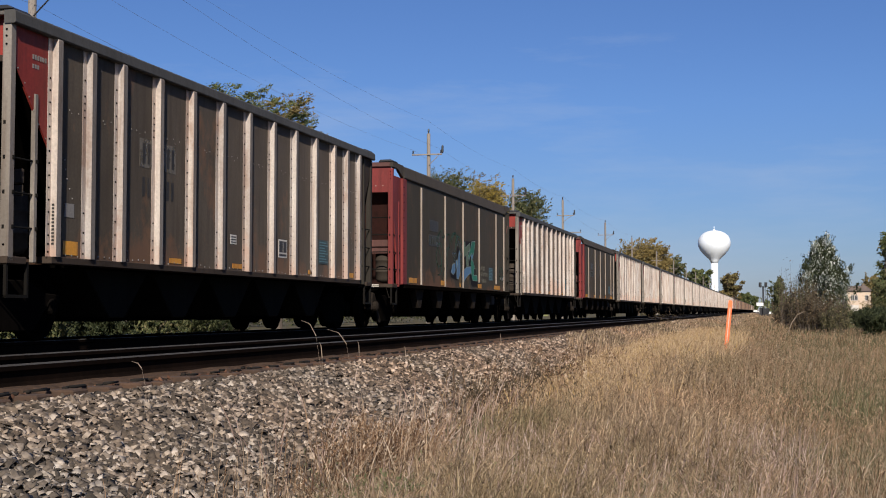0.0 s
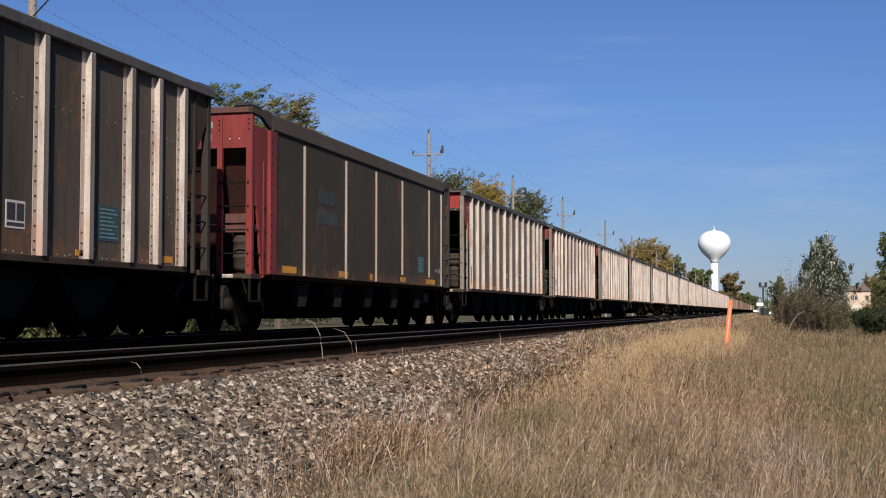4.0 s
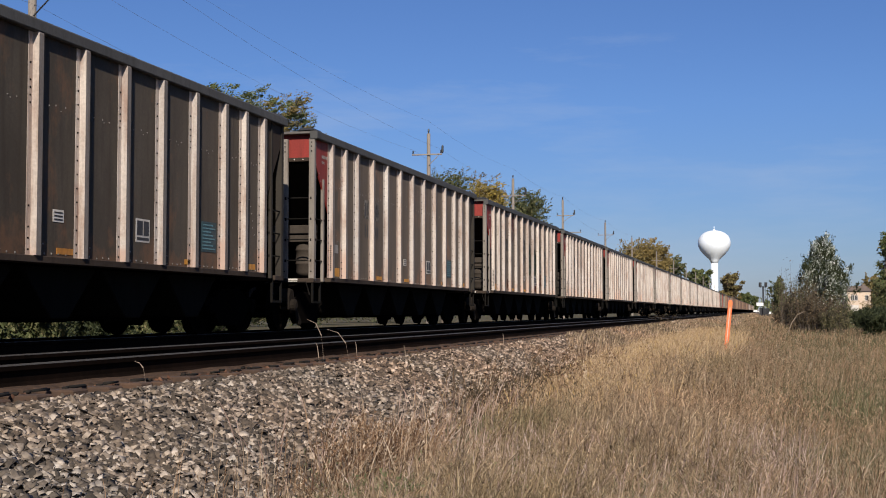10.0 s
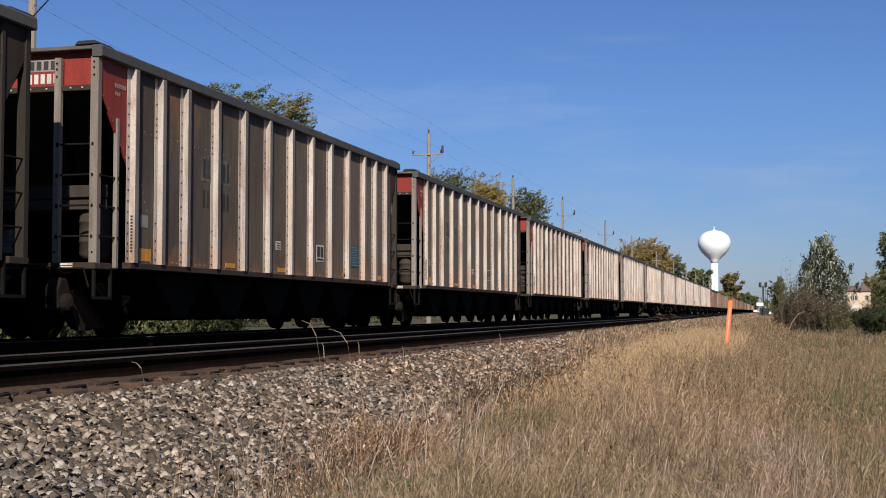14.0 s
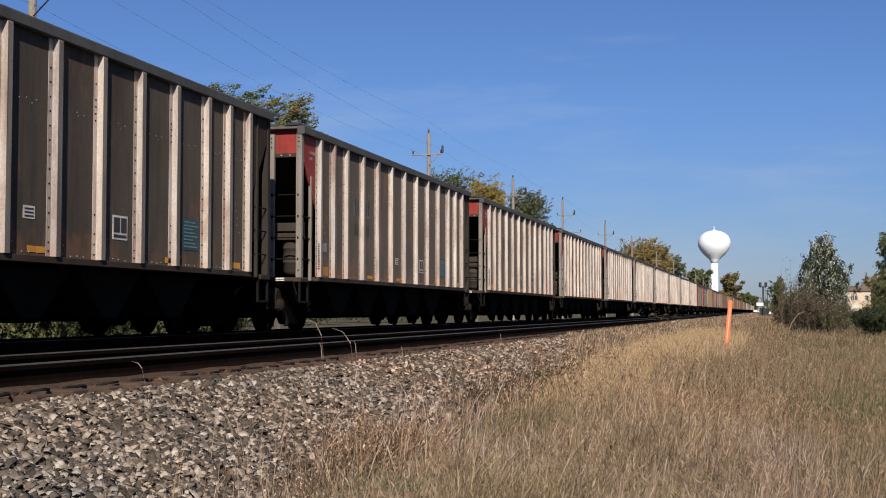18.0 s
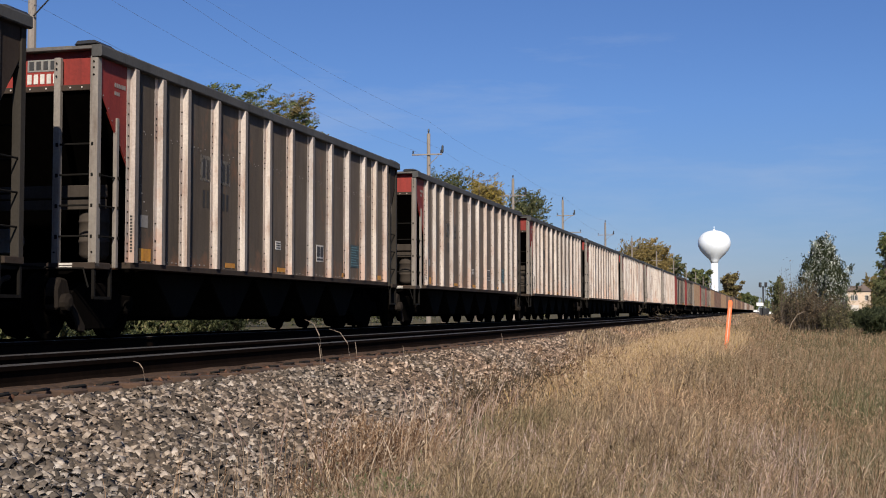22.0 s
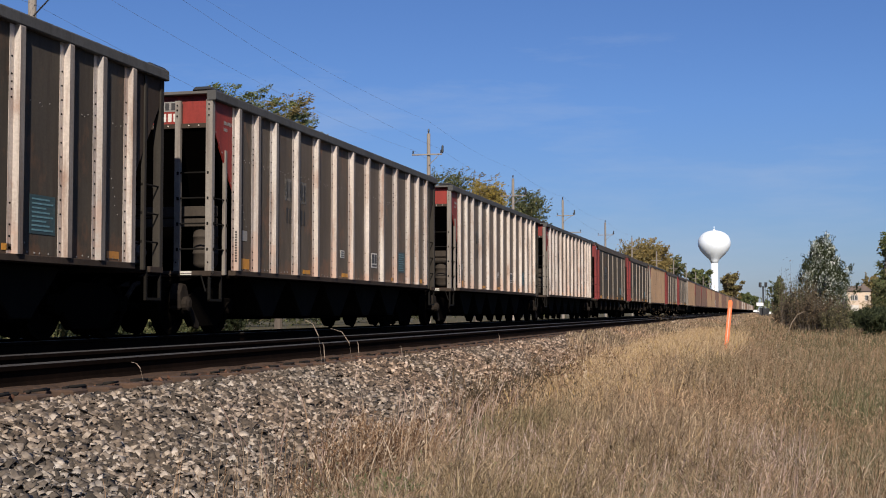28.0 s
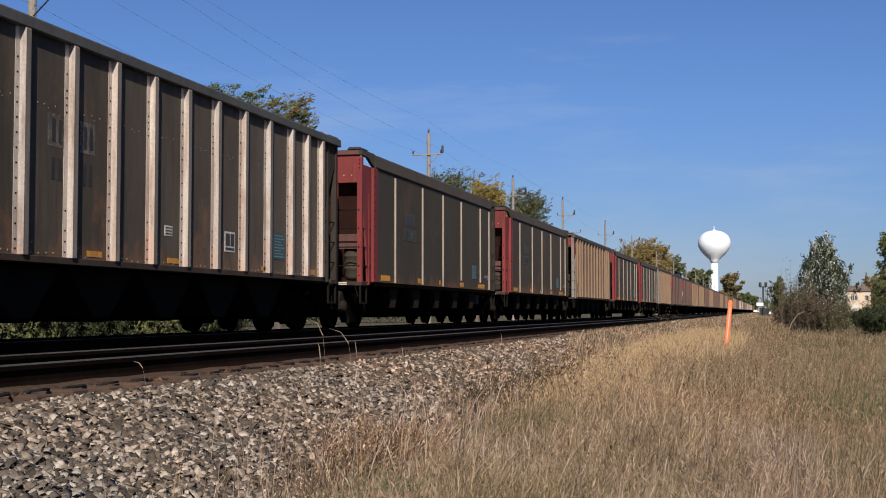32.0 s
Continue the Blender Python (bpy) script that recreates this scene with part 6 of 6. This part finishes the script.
# ---- water tower ----
wt = thing("water_tower", "white spheroid water tower on a slender column", "water tower", pose(-22.9, 592, -2.0))
prof = [(1.6, 24.2), (1.9, 25.3), (3.0, 26.5), (4.6, 28.0), (6.3, 30.0), (7.2, 32.0), (7.4, 33.6), (7.1, 35.2), (6.2, 36.8), (4.8, 38.0), (3.2, 38.75), (1.5, 39.15), (0.3, 39.2)]
part("tank", bm_lathe(prof, 40), TOWER, wt, smooth=True)
part("column", bm_lathe([(2.8, 0), (2.0, 2.5), (1.65, 5), (1.59, 24.3)], 28), TOWER, wt, smooth=True)
part("vent", bm_lathe([(0.5, 39.1), (0.5, 39.7), (0.15, 39.8), (0.12, 41.2)], 10), TOWER, wt)


# ---- trees ----
SWAY = []


def sprays(name, centres, radii, n, size, material, seed, sweep, spread=0.35):
    """Leafy shoots that all sweep one way in the wind; narrow leaves lie along them."""
    rng = np.random.default_rng(seed)
    m = len(centres)
    per = 5
    d = np.array(sweep)[None] + rng.normal(0, spread, (m * per, 3))
    d /= np.linalg.norm(d, axis=1)[:, None]
    root = np.repeat(centres, per, 0) + rng.normal(0, 0.45, (m * per, 3)) * np.repeat(radii, per)[:, None]
    ln = np.repeat(radii, per) * rng.uniform(1.1, 2.6, m * per)
    k = rng.integers(0, m * per, n)
    u = rng.uniform(0, 1, n) ** 0.85
    wob = rng.normal(0, 1, (n, 3)) * (ln[k] * (0.16 * (1 - u) + 0.035))[:, None]
    c = root[k] + d[k] * (ln[k] * u)[:, None] + wob
    c[:, 2] -= 0.12 * ln[k] * u * u
    a = d[k] + rng.normal(0, 0.45, (n, 3))
    a /= np.linalg.norm(a, axis=1)[:, None]
    b = np.cross(a, rng.normal(0, 1, (n, 3)))
    b /= np.linalg.norm(b, axis=1)[:, None]
    s = (size * rng.uniform(0.6, 1.5, n))[:, None]
    v = np.stack([c - a * s, c + b * s * 0.36, c + a * s, c - b * s * 0.36], 1).reshape(-1, 3)
    return raw_mesh(name, v, np.arange(4 * n).reshape(-1, 4), material)


def leaf_cloud(name, centres, radii, n, size, material, seed, lean=(0, 0)):
    rng = np.random.default_rng(seed)
    k = rng.integers(0, len(centres), n)
    u = rng.normal(0, 1, (n, 3))
    u /= np.linalg.norm(u, axis=1)[:, None]
    u *= np.array([1.35, 1.0, 0.8])
    r = np.abs(rng.normal(0, 0.75, n)) ** 0.8
    c = centres[k] + u * (radii[k] * r)[:, None]
    c[:, 0] += lean[0] * (c[:, 2] - centres[:, 2].min())
    a = rng.normal(0, 1, (n, 3))
    a /= np.linalg.norm(a, axis=1)[:, None]
    b = np.cross(a, rng.normal(0, 1, (n, 3)))
    b /= np.linalg.norm(b, axis=1)[:, None]
    s = (size * rng.uniform(0.6, 1.4, n))[:, None]
    v = np.stack([c - a * s, c + b * s * 0.55, c + a * s, c - b * s * 0.55], 1).reshape(-1, 3)
    return raw_mesh(name, v, np.arange(4 * n).reshape(-1, 4), material)


def tree(x, y, h, w, material, label, seed, crown0=0.25, n=5000, size=0.16, name="tree", narrow=0.0, trunk_r=0.14, base=-1.05, two=None, clumps=26, sweep=None, spread=0.35, fat=1.0, dome=False):
    """Tapered trunk, forked limbs, and a ragged crown of leaf clumps."""
    rnd = random.Random(seed)
    t = thing(name, label, "tree" if name == "tree" else "shrub", pose(x, y, base))
    part("trunk", bm_tube([(0, 0, 0), (rnd.uniform(-0.1, 0.1), 0, h * 0.3), (rnd.uniform(-0.2, 0.2), 0, h * 0.6), (0, 0, h * 0.9)], trunk_r * h / 8, 8, 0.02), BARK, t)
    cs, rs = [], []
    limbs = clumps // 2 + 4
    for k in range(limbs):
        u = (k + 0.5) / limbs
        z0 = h * (crown0 + (0.86 - crown0) * u)
        prof = math.sqrt(max(0.0, 1 - 0.8 * u * u)) if dome else max(0.5, math.sin(math.pi * min(1, 0.25 + 0.5 * u))) if not narrow else (1 - u) ** 0.85 * 0.95 + 0.05
        ang = k * 2.4 + rnd.uniform(-0.6, 0.6)
        rad = w / 2 * prof * rnd.uniform(0.6, 1.05)
        rise = min(rad * rnd.uniform(0.5, 1.1) + 0.03 * h, h * 0.99 - z0)
        tip = Vector((rad * math.cos(ang) + 0.06 * w, rad * math.sin(ang), z0 + rise))
        root = Vector((0, 0, z0 - 0.05 * h))
        if k % 2 == 0:
            part("limb", bm_tube([root, root.lerp(tip, 0.5) + Vector((0, 0, -0.04 * rad)), tip], trunk_r * 0.35 * h / 8, 5, 0.012), BARK, t)
        for j in range(4):
            f = 0.35 + 0.2 * j + rnd.uniform(-0.06, 0.06)
            c = root.lerp(tip, f)
            cs.append((c.x + rnd.uniform(-1, 1) * 0.06 * w, c.y + rnd.uniform(-1, 1) * 0.06 * w, c.z + rnd.uniform(-0.02, 0.03) * h))
            rs.append(fat * w * rnd.uniform(0.09, 0.16) * (1.15 - 0.5 * f))
    cs, rs = np.array(cs), np.array(rs)
    if sweep:
        for q, mt in enumerate((material, two) if two else (material,)):
            k = 2 if two else 1
            part("crown", sprays("crown", cs[q::k], rs[q::k], n // k, size, mt, seed + q, sweep, spread), mt, t)
    elif two:
        part("crown", leaf_cloud("crown", cs[::2], rs[::2], n // 2, size, material, seed), material, t)
        part("crown", leaf_cloud("crown", cs[1::2], rs[1::2], n // 2, size, two, seed + 1), two, t)
    else:
        part("crown", leaf_cloud("crown", cs, rs, n, size, material, seed), material, t)
    if name == "tree" and y < 320:
        SWAY.extend((c, seed, 0.55 if sweep else 0.3) for c in t.children if c.name.split(".")[0] == "crown")
    return t


def brush(brg, z, top, width, material, label, seed, stems=46, n=3600, size=0.06, leafy=(0.25, 1.0)):
    """Thicket of thin bare stems fanning up, with small leaves strung along them."""
    x, y = spot(brg, z)
    rnd = random.Random(seed)
    rng = np.random.default_rng(seed)
    h, w = 0.4 + (551 - top) * z / 2250 + 1.05, width * z / 2250
    t = thing("shrub", label, "shrub", pose(x, y, -1.05))
    tubes, pts = [], []
    for k in range(stems):
        a, r = rnd.uniform(0, 2 * math.pi), w / 2 * math.sqrt(rnd.random())
        foot = Vector((0.75 * r * math.cos(a), 0.75 * r * math.sin(a), 0))
        hh = h * rnd.uniform(0.5, 1.0) * (1 - 0.35 * (2 * r / w) ** 2)
        tip = Vector((1.15 * r * math.cos(a) + rnd.uniform(-0.1, 0.2) * hh, 1.15 * r * math.sin(a), hh))
        mid = foot.lerp(tip, 0.5) + Vector((rnd.uniform(-0.06, 0.06) * hh, 0, 0.05 * hh))
        tubes.append(bm_tube([foot, mid, tip], 0.022, 4, 0.006))
        for u in rng.uniform(leafy[0], leafy[1], max(1, n // (12 * stems))):
            c = foot.lerp(mid, u * 2) if u < 0.5 else mid.lerp(tip, u * 2 - 1)
            pts.append((c.x, c.y, c.z))
    tagged(part("twiggery", join(*tubes), BARK, t, "thin bare brown stems"), kind="stuff")
    c = np.repeat(np.array(pts), 12, 0)
    m = len(c)
    c = c + rng.normal(0, 1, (m, 3)) * 0.035 * h
    c[:, 2] = np.abs(c[:, 2])
    d = rng.normal(0, 1, (m, 3)) + np.array([0.2, 0, 0.5])
    d /= np.linalg.norm(d, axis=1)[:, None]
    b = np.cross(d, rng.normal(0, 1, (m, 3)))
    b /= np.linalg.norm(b, axis=1)[:, None]
    q = (size * rng.uniform(0.6, 1.4, m))[:, None]
    v = np.stack([c - d * q, c + b * q * 0.45, c + d * q, c - b * q * 0.45], 1).reshape(-1, 3)
    part("foliage", raw_mesh("foliage", v, np.arange(4 * m).reshape(-1, 4), material), material, t)
    return t


def tree_at(brg, z, top, width, *args, **kw):
    x, y = spot(brg, z)
    h = 0.4 + (551 - top) * z / 2250 + 1.05
    return tree(x, y, h, width * z / 2250, *args, **kw)


WIND = (0.95, 0.25, 0.42)
rng = np.random.default_rng(31)
for lab, mt, m, cx, sx, y0, y1, h0, h1, n, sz in (
        ("russet weeds with curled dry leaves", REEDS, 70, -2.47, 0.17, 7.3, 9.0, 0.08, 0.50, 7000, 0.0125),
        ("curled brown weeds at the ballast foot", REEDS, 36, -2.55, 0.16, 5.6, 7.2, 0.04, 0.30, 2600, 0.010),
        ("olive brown weeds over the stones", LEAF_BROWN, 70, -2.95, 0.28, 12.5, 19.0, 0.08, 0.42, 5000, 0.017),
        ("dry brown weeds at the grass edge", REEDS, 60, -2.6, 0.3, 14.0, 23.0, 0.1, 0.5, 5000, 0.02),
        ("low green weeds under the grass", FRESHGRASS, 50, -1.95, 0.3, 6.2, 8.2, 0.05, 0.30, 4000, 0.013),
        ("bent grey weeds by the rails", LEAF_BROWN, 15, -3.1, 0.22, 37.0, 43.0, 0.5, 0.95, 420, 0.022)):
    wx, wy = rng.normal(cx, sx, m), rng.uniform(y0, y1, m)
    cs = np.stack([wx, wy, gz(wx, wy) + rng.uniform(h0, h1, m)], 1)
    tagged(new("dry_weeds", sprays("dry_weeds", cs, np.full(m, 0.11 if y1 < 25 else 0.2), n, sz, mt, int(n + m), (0.25, 0.0, 0.8), 0.55)), lab, "weeds", kind="stuff")
UP = (0.12, 0.0, 1.0)
tree_at(400, 64, 138, 128, LEAF_OLIVE, "green autumn tree bending in the wind", 1, n=42000, size=0.062, two=LEAF_GREEN, clumps=64, sweep=WIND, spread=0.24, fat=1.15)
tree_at(492, 60, 152, 116, LEAF_GREEN, "green tree tinged with yellow leaves", 2, n=42000, size=0.06, two=LEAF_OCHRE, clumps=64, sweep=WIND, spread=0.24, fat=1.15)
tree_at(784, 118, 298, 112, LEAF_OLIVE, "dense dark green tree", 3, n=24000, size=0.11, clumps=56, sweep=WIND, spread=0.45, fat=1.3, dome=True)
tree_at(844, 114, 313, 104, LEAF_YELLOW, "golden yellow autumn tree", 4, n=26000, size=0.11, two=LEAF_OCHRE, clumps=56, sweep=WIND, spread=0.5, fat=1.35, dome=True)
tree_at(916, 140, 338, 104, LEAF_OLIVE, "dark green tree behind the train", 5, n=24000, size=0.12, clumps=56, sweep=WIND, spread=0.4, fat=1.3, dome=True)
tree_at(1130, 280, 440, 100, LEAF_OCHRE, "broad ochre autumn tree", 6, n=52000, size=0.22, crown0=0.12, clumps=80, two=LEAF_RUST, sweep=(0.6, 0.1, 0.3), spread=0.5, fat=1.25, dome=True)
tree_at(1185, 290, 455, 50, LEAF_OLIVE, "green tree behind the train", 7, n=7000, size=0.3, sweep=WIND, spread=0.5)
tree_at(1232, 480, 478, 50, LEAF_GREEN, "distant rounded green tree", 8, n=4000, size=0.55)
tree_at(1291, 660, 485, 42, LEAF_BROWN, "distant brownish tree near the water tower", 9, n=5000, size=0.65, two=LEAF_OCHRE)
tree_at(1317, 760, 520, 24, LEAF_GREEN, "distant small dark green tree", 10, n=1200, size=1.3)
tree_at(1334, 900, 526, 14, LEAF_GREEN, "distant small dark green tree", 11, n=1000, size=1.5)
tree_at(1378, 150, 496, 36, LEAF_OLIVE, "dark green tree at the field edge", 12, n=9000, size=0.12, crown0=0.1, sweep=UP, spread=0.6, fat=1.3, dome=True)
brush(1391, 104, 438, 26, LEAF_BROWN, "nearly bare thin tree with upright twigs", 13, 26, 260, 0.06)
tree_at(1452, 100, 428, 112, LEAF_SILVER, "poplar with silvery green leaves fluttering in wind", 14, n=44000, size=0.072, crown0=0.15, narrow=1, clumps=84, two=LEAF_DARK, sweep=UP, spread=0.26, fat=1.0)
tree_at(1572, 88, 402, 62, LEAF_OLIVE, "tall olive green tree at the field edge", 15, n=11000, size=0.10, two=LEAF_GREEN, crown0=0.06, clumps=50, sweep=WIND, spread=0.6)
tree_at(1600, 92, 410, 80, LEAF_GREEN, "tall green tree at the field edge", 16, n=8000, size=0.11)
tree_at(1545, 300, 494, 70, LEAF_OCHRE, "ochre tree behind the house", 17, n=8000, size=0.28, crown0=0.1, sweep=WIND, spread=0.6)
for k, (brg, z, top, w, mt, n) in enumerate(((1404, 92, 488, 44, LEAF_BROWN, 3400), (1422, 88, 478, 46, LEAF_HEDGE, 4600), (1446, 84, 496, 60, LEAF_BROWN, 4800), (1476, 86, 516, 48, LEAF_HEDGE, 4600), (1488, 90, 520, 34, LEAF_GREEN, 2600), (1430, 78, 506, 80, LEAF_BROWN, 5200), (1476, 76, 530, 50, LEAF_HEDGE, 3600), (1384, 120, 520, 34, LEAF_BROWN, 3000), (1410, 110, 500, 40, LEAF_HEDGE, 3000), (1543, 88, 516, 34, LEAF_OCHRE, 3000), (1549, 120, 500, 22, LEAF_BROWN, 3600))):
    brush(brg, z, top, w, mt, "tangled brown brush at the field edge" if mt is LEAF_BROWN else "olive brush with bare stems at the field edge" if mt is LEAF_HEDGE else "green sapling thicket at the field edge" if mt is LEAF_GREEN else "ochre weeds at the field edge", 30 + k, n=n)
for k, (brg, z, top, w, mt, n) in enumerate(((1532, 78, 556, 62, LEAF_DARK, 8500), (1560, 84, 500, 40, LEAF_OLIVE, 8000), (1562, 74, 556, 60, LEAF_DARK, 8500), (1500, 140, 558, 40, LEAF_DARK, 8500), (1545, 66, 564, 70, LEAF_DARK, 8500))):
    tree_at(brg, z, top, w, mt, "dark green shrub at the field edge", 130 + k, name="shrub", crown0=0.08, n=n, size=0.065, trunk_r=0.06, clumps=36, sweep=UP, spread=0.55)
for k, (brg, z) in enumerate(((130, 38), (210, 40), (290, 42), (40, 26), (360, 46), (75, 34), (0, 34), (250, 34), (170, 33), (330, 40), (390, 48))):
    tree_at(brg, z, 552, 110, LEAF_OLIVE if k % 2 else LEAF_DARK, "low brush beyond the tracks", 50 + k, name="shrub", crown0=0.05, n=5000, size=0.06, trunk_r=0.05, base=-1.05, sweep=UP, spread=0.6)
for k, (brg, z, top) in enumerate(((500, 120, 551), (560, 130, 548), (620, 150, 546), (680, 150, 548), (740, 170, 546), (440, 110, 553))):
    tree_at(brg, z, top, 120, LEAF_OLIVE, "far hedge beyond the tracks", 70 + k, name="shrub", crown0=0.05, n=4000, size=0.14, trunk_r=0.05, base=-1.05, sweep=UP, spread=0.6)

# distant woods along the horizon
rng = np.random.default_rng(77)
for nm, x0, x1, y0, y1, h in (("far_woods", -900, -30, 800, 1000, 13), ("far_woods", -10, 500, 900, 1100, 15), ("far_woods", -700, -60, 300, 420, 10)):
    n = 90
    cx = rng.uniform(x0, x1, n)
    cs = np.stack([cx, rng.uniform(y0, y1, n), rng.uniform(1, h * 0.75, n)], 1)
    tagged(new(nm, leaf_cloud("far_woods", cs, rng.uniform(0.25, 0.5, n) * h, 9000, 1.6, LEAF_GREEN, 5)), "distant low line of dark green woods", "woods", kind="stuff")


# ---- house, vehicles, signal, stake ----
def house():
    x, y = spot(1502, 250)
    h = thing("house", "tan two-storey house with brown roof", "house", pose(x, y, -2.7, 0, 0, 12))
    part("wall", bm_box(-0.3, 4.3, 0, 8, 0, 7.1, 0.02), TANWALL, h)
    part("roof", bm_prism([(-0.6, 7.05), (4.6, 7.05), (3.3, 8.05), (0.7, 8.05)], "y", -0.4, 8.4), ROOF, h)
    part("chimney", bm_box(3.4, 4.1, 3, 3.7, 7.5, 8.4, 0.02), ROOF, h)
    for wx, wz in ((0.42, 5.25), (1.12, 5.25), (3.2, 5.25)):
        f = part("window", bm_box(wx - 0.07, wx + 0.63, -0.06, 0.02, wz - 0.07, wz + 1.0, 0.01), WHITE, h)
        part("pane", bm_box(wx, wx + 0.25, -0.075, -0.061, wz, wz + 0.93), GLASS, f)
        part("pane", bm_box(wx + 0.31, wx + 0.56, -0.075, -0.061, wz, wz + 0.93), GLASS, f)
    g = part("garage_door", bm_box(0.2, 1.9, -0.07, 0.02, 2.3, 4.3, 0.01), WHITE, h, "white panelled garage door")
    for k in range(4):
        part("panel", bm_box(0.3, 1.8, -0.1, -0.071, 2.38 + 0.48 * k, 2.76 + 0.48 * k, 0.01), WHITE, g)


house()


def vehicle(brg, z, base, mt, label, yaw, van=False):
    x, y = spot(brg, z)
    c = thing("parked_car" if not van else "white_van", label, "car" if not van else "van", pose(x, y, base, 0, 0, yaw))
    body = [(-2.2, 0.35), (2.2, 0.35), (2.2, 0.85), (1.5, 0.95), (0.8, 1.45), (-1.3, 1.45), (-2.0, 0.95), (-2.2, 0.9)] if not van else [(-2.6, 0.4), (2.6, 0.4), (2.6, 1.1), (1.9, 1.3), (1.4, 2.3), (-2.6, 2.35)]
    part("body", bm_prism(body, "y", -0.85, 0.85, 0.06), mt, c)
    win = [(-1.2, 0.98), (1.2, 0.98), (0.7, 1.38), (-1.1, 1.38)] if not van else [(0.2, 1.3), (1.6, 1.35), (1.2, 2.1), (0.2, 2.1)]
    for s in (-1, 1):
        part("side_window", bm_prism(win, "y", s * 0.84, s * 0.862), GLASS, c)
        for wx in (-1.35, 1.4):
            part("wheel", moved(bm_lathe([(0.1, -0.1), (0.32, -0.1), (0.34, 0), (0.32, 0.1), (0.1, 0.1)], 16), pose(0, 0, 0, 90)), BLACKIRON, c, at=pose(wx, s * 0.8, 0.34))


vehicle(1500, 165, -1.75, CARWHITE, "white parked car by the house", 10)
vehicle(1339, 900, -1.0, CARWHITE, "white van at a distant road crossing", 5, True)
vehicle(1358, 560, -1.1, CARWHITE, "small white car beyond the field", 40)

x, y = spot(1350.5, 300)
sg = thing("signal_mast", "black railway signal mast with two heads", "railway signal", pose(x, y, -0.9))
part("mast", bm_tube([(0, 0, 0), (0, 0, 7.2)], 0.17, 8), BLACKIRON, sg)
part("bracket", bm_box(-0.75, 0.75, -0.06, 0.06, 6.9, 7.02, 0.01), BLACKIRON, sg)
for s in (-0.65, 0.65):
    hd = part("signal_head", bm_box(s - 0.33, s + 0.33, -0.12, 0.12, 7.0, 8.1, 0.05), BLACKIRON, sg)
    for zz in (7.25, 7.55, 7.85):
        part("hood", moved(bm_lathe([(0.11, 0), (0.13, 0.25), (0.10, 0.26)], 10), pose(s, -0.12, zz, 90)), BLACKIRON, hd)
part("ladder", join(*[bm_box(0.2 + d, 0.24 + d, -0.02, 0.02, 0, 6.9) for d in (0, 0.35)], *[bm_box(0.2, 0.59, -0.015, 0.015, 0.3 * k + 0.3, 0.3 * k + 0.33) for k in range(21)]), BLACKIRON, sg)
part("relay_cabinet", bm_box(-0.9, 1.3, 0.6, 1.4, 0, 2.0, 0.03), BLACKIRON, sg, "black relay cabinet")
part("white_box", bm_box(-1.55, 0.05, -0.3, 0.3, 2.55, 3.3, 0.03), CARWHITE, sg, "white equipment box")
part("side_post", bm_tube([(0.95, 0.2, 0), (0.95, 0.2, 6.4)], 0.07, 6), BLACKIRON, sg)

x, y = spot(1397, 70)
bs = thing("dead_branch", "pale bent dead branch leaning from the brush", "branch", pose(x, y, -1.0))
part("limb", bm_tube([(-0.1, 0, 0.2), (0.1, 0, 0.75), (0.4, 0, 1.2), (0.78, 0, 1.38)], 0.035, 6, 0.015), PALESTRAW, bs)

x, y = spot(1281, 32)
st = thing("marker_post", "leaning orange flat plastic marker post in grass", "marker post", pose(x, y, -0.92, 0, 6, 0))
part("blade", bm_prism([(-0.045, 0.0), (0.045, 0.0), (0.05, 0.6), (0.05, 1.56), (0.03, 1.60), (-0.04, 1.60), (-0.05, 1.57), (-0.05, 0.6)], "y", -0.006, 0.006, 0.002), STAKE, st)
part("pale_stripe", bm_box(-0.008, 0.010, -0.011, -0.0062, 0.55, 1.42), PINK, st, "pale reflective stripe")


# ---- what moves ----
def motions():
    for ob, y0 in CARS:
        walk(ob, [(t, pose(FAR_TRACK, y0 - travel(t), 0)) for t in TRAVEL_T])
    # tall stalks nod in the wind
    for k, (ob, x, y, g) in enumerate(STALKS):
        rows = []
        for i in range(41):
            t = 0.8 * i
            rows.append((t, pose(x, y, g, 1.0 * math.sin(1.7 * t + 2 * k), -1.2 * math.sin(0.5 * t + k) - 0.7 * math.sin(2.3 * t + 1.3 * k), 0)))
        walk(ob, rows)
    # crowns sway a little in the wind
    for ob, seed, amp in SWAY:
        walk(ob, [(0.8 * i, pose(0, 0, 0, 0.3 * amp * math.sin(1.9 * 0.8 * i + seed), amp * (0.6 * math.sin(1.35 * 0.8 * i + 1.7 * seed) + 0.4 * math.sin(2.9 * 0.8 * i + seed)), 0)) for i in range(41)])
    # every wheelset rolls with the train; those at the same place on their car share one set of keys
    keyed = {}
    for ob, y0 in CARS:
        for w in ob.children:
            if w.name.split(".")[0] != "wheelset":
                continue
            at = w.location.copy()
            key = round(at.y, 3)
            if key not in keyed:
                rows = []
                for k in range(481):
                    t = k / 15
                    rows.append((t, Matrix.Translation(at) @ Matrix.Rotation(travel(t) / 0.457, 4, "X")))
                walk(w, rows)
                keyed[key] = w.animation_data
            else:
                w.rotation_mode = "QUATERNION"
                w.animation_data_create()
                w.animation_data.action = keyed[key].action
                w.animation_data.action_slot = keyed[key].action_slot


motions()
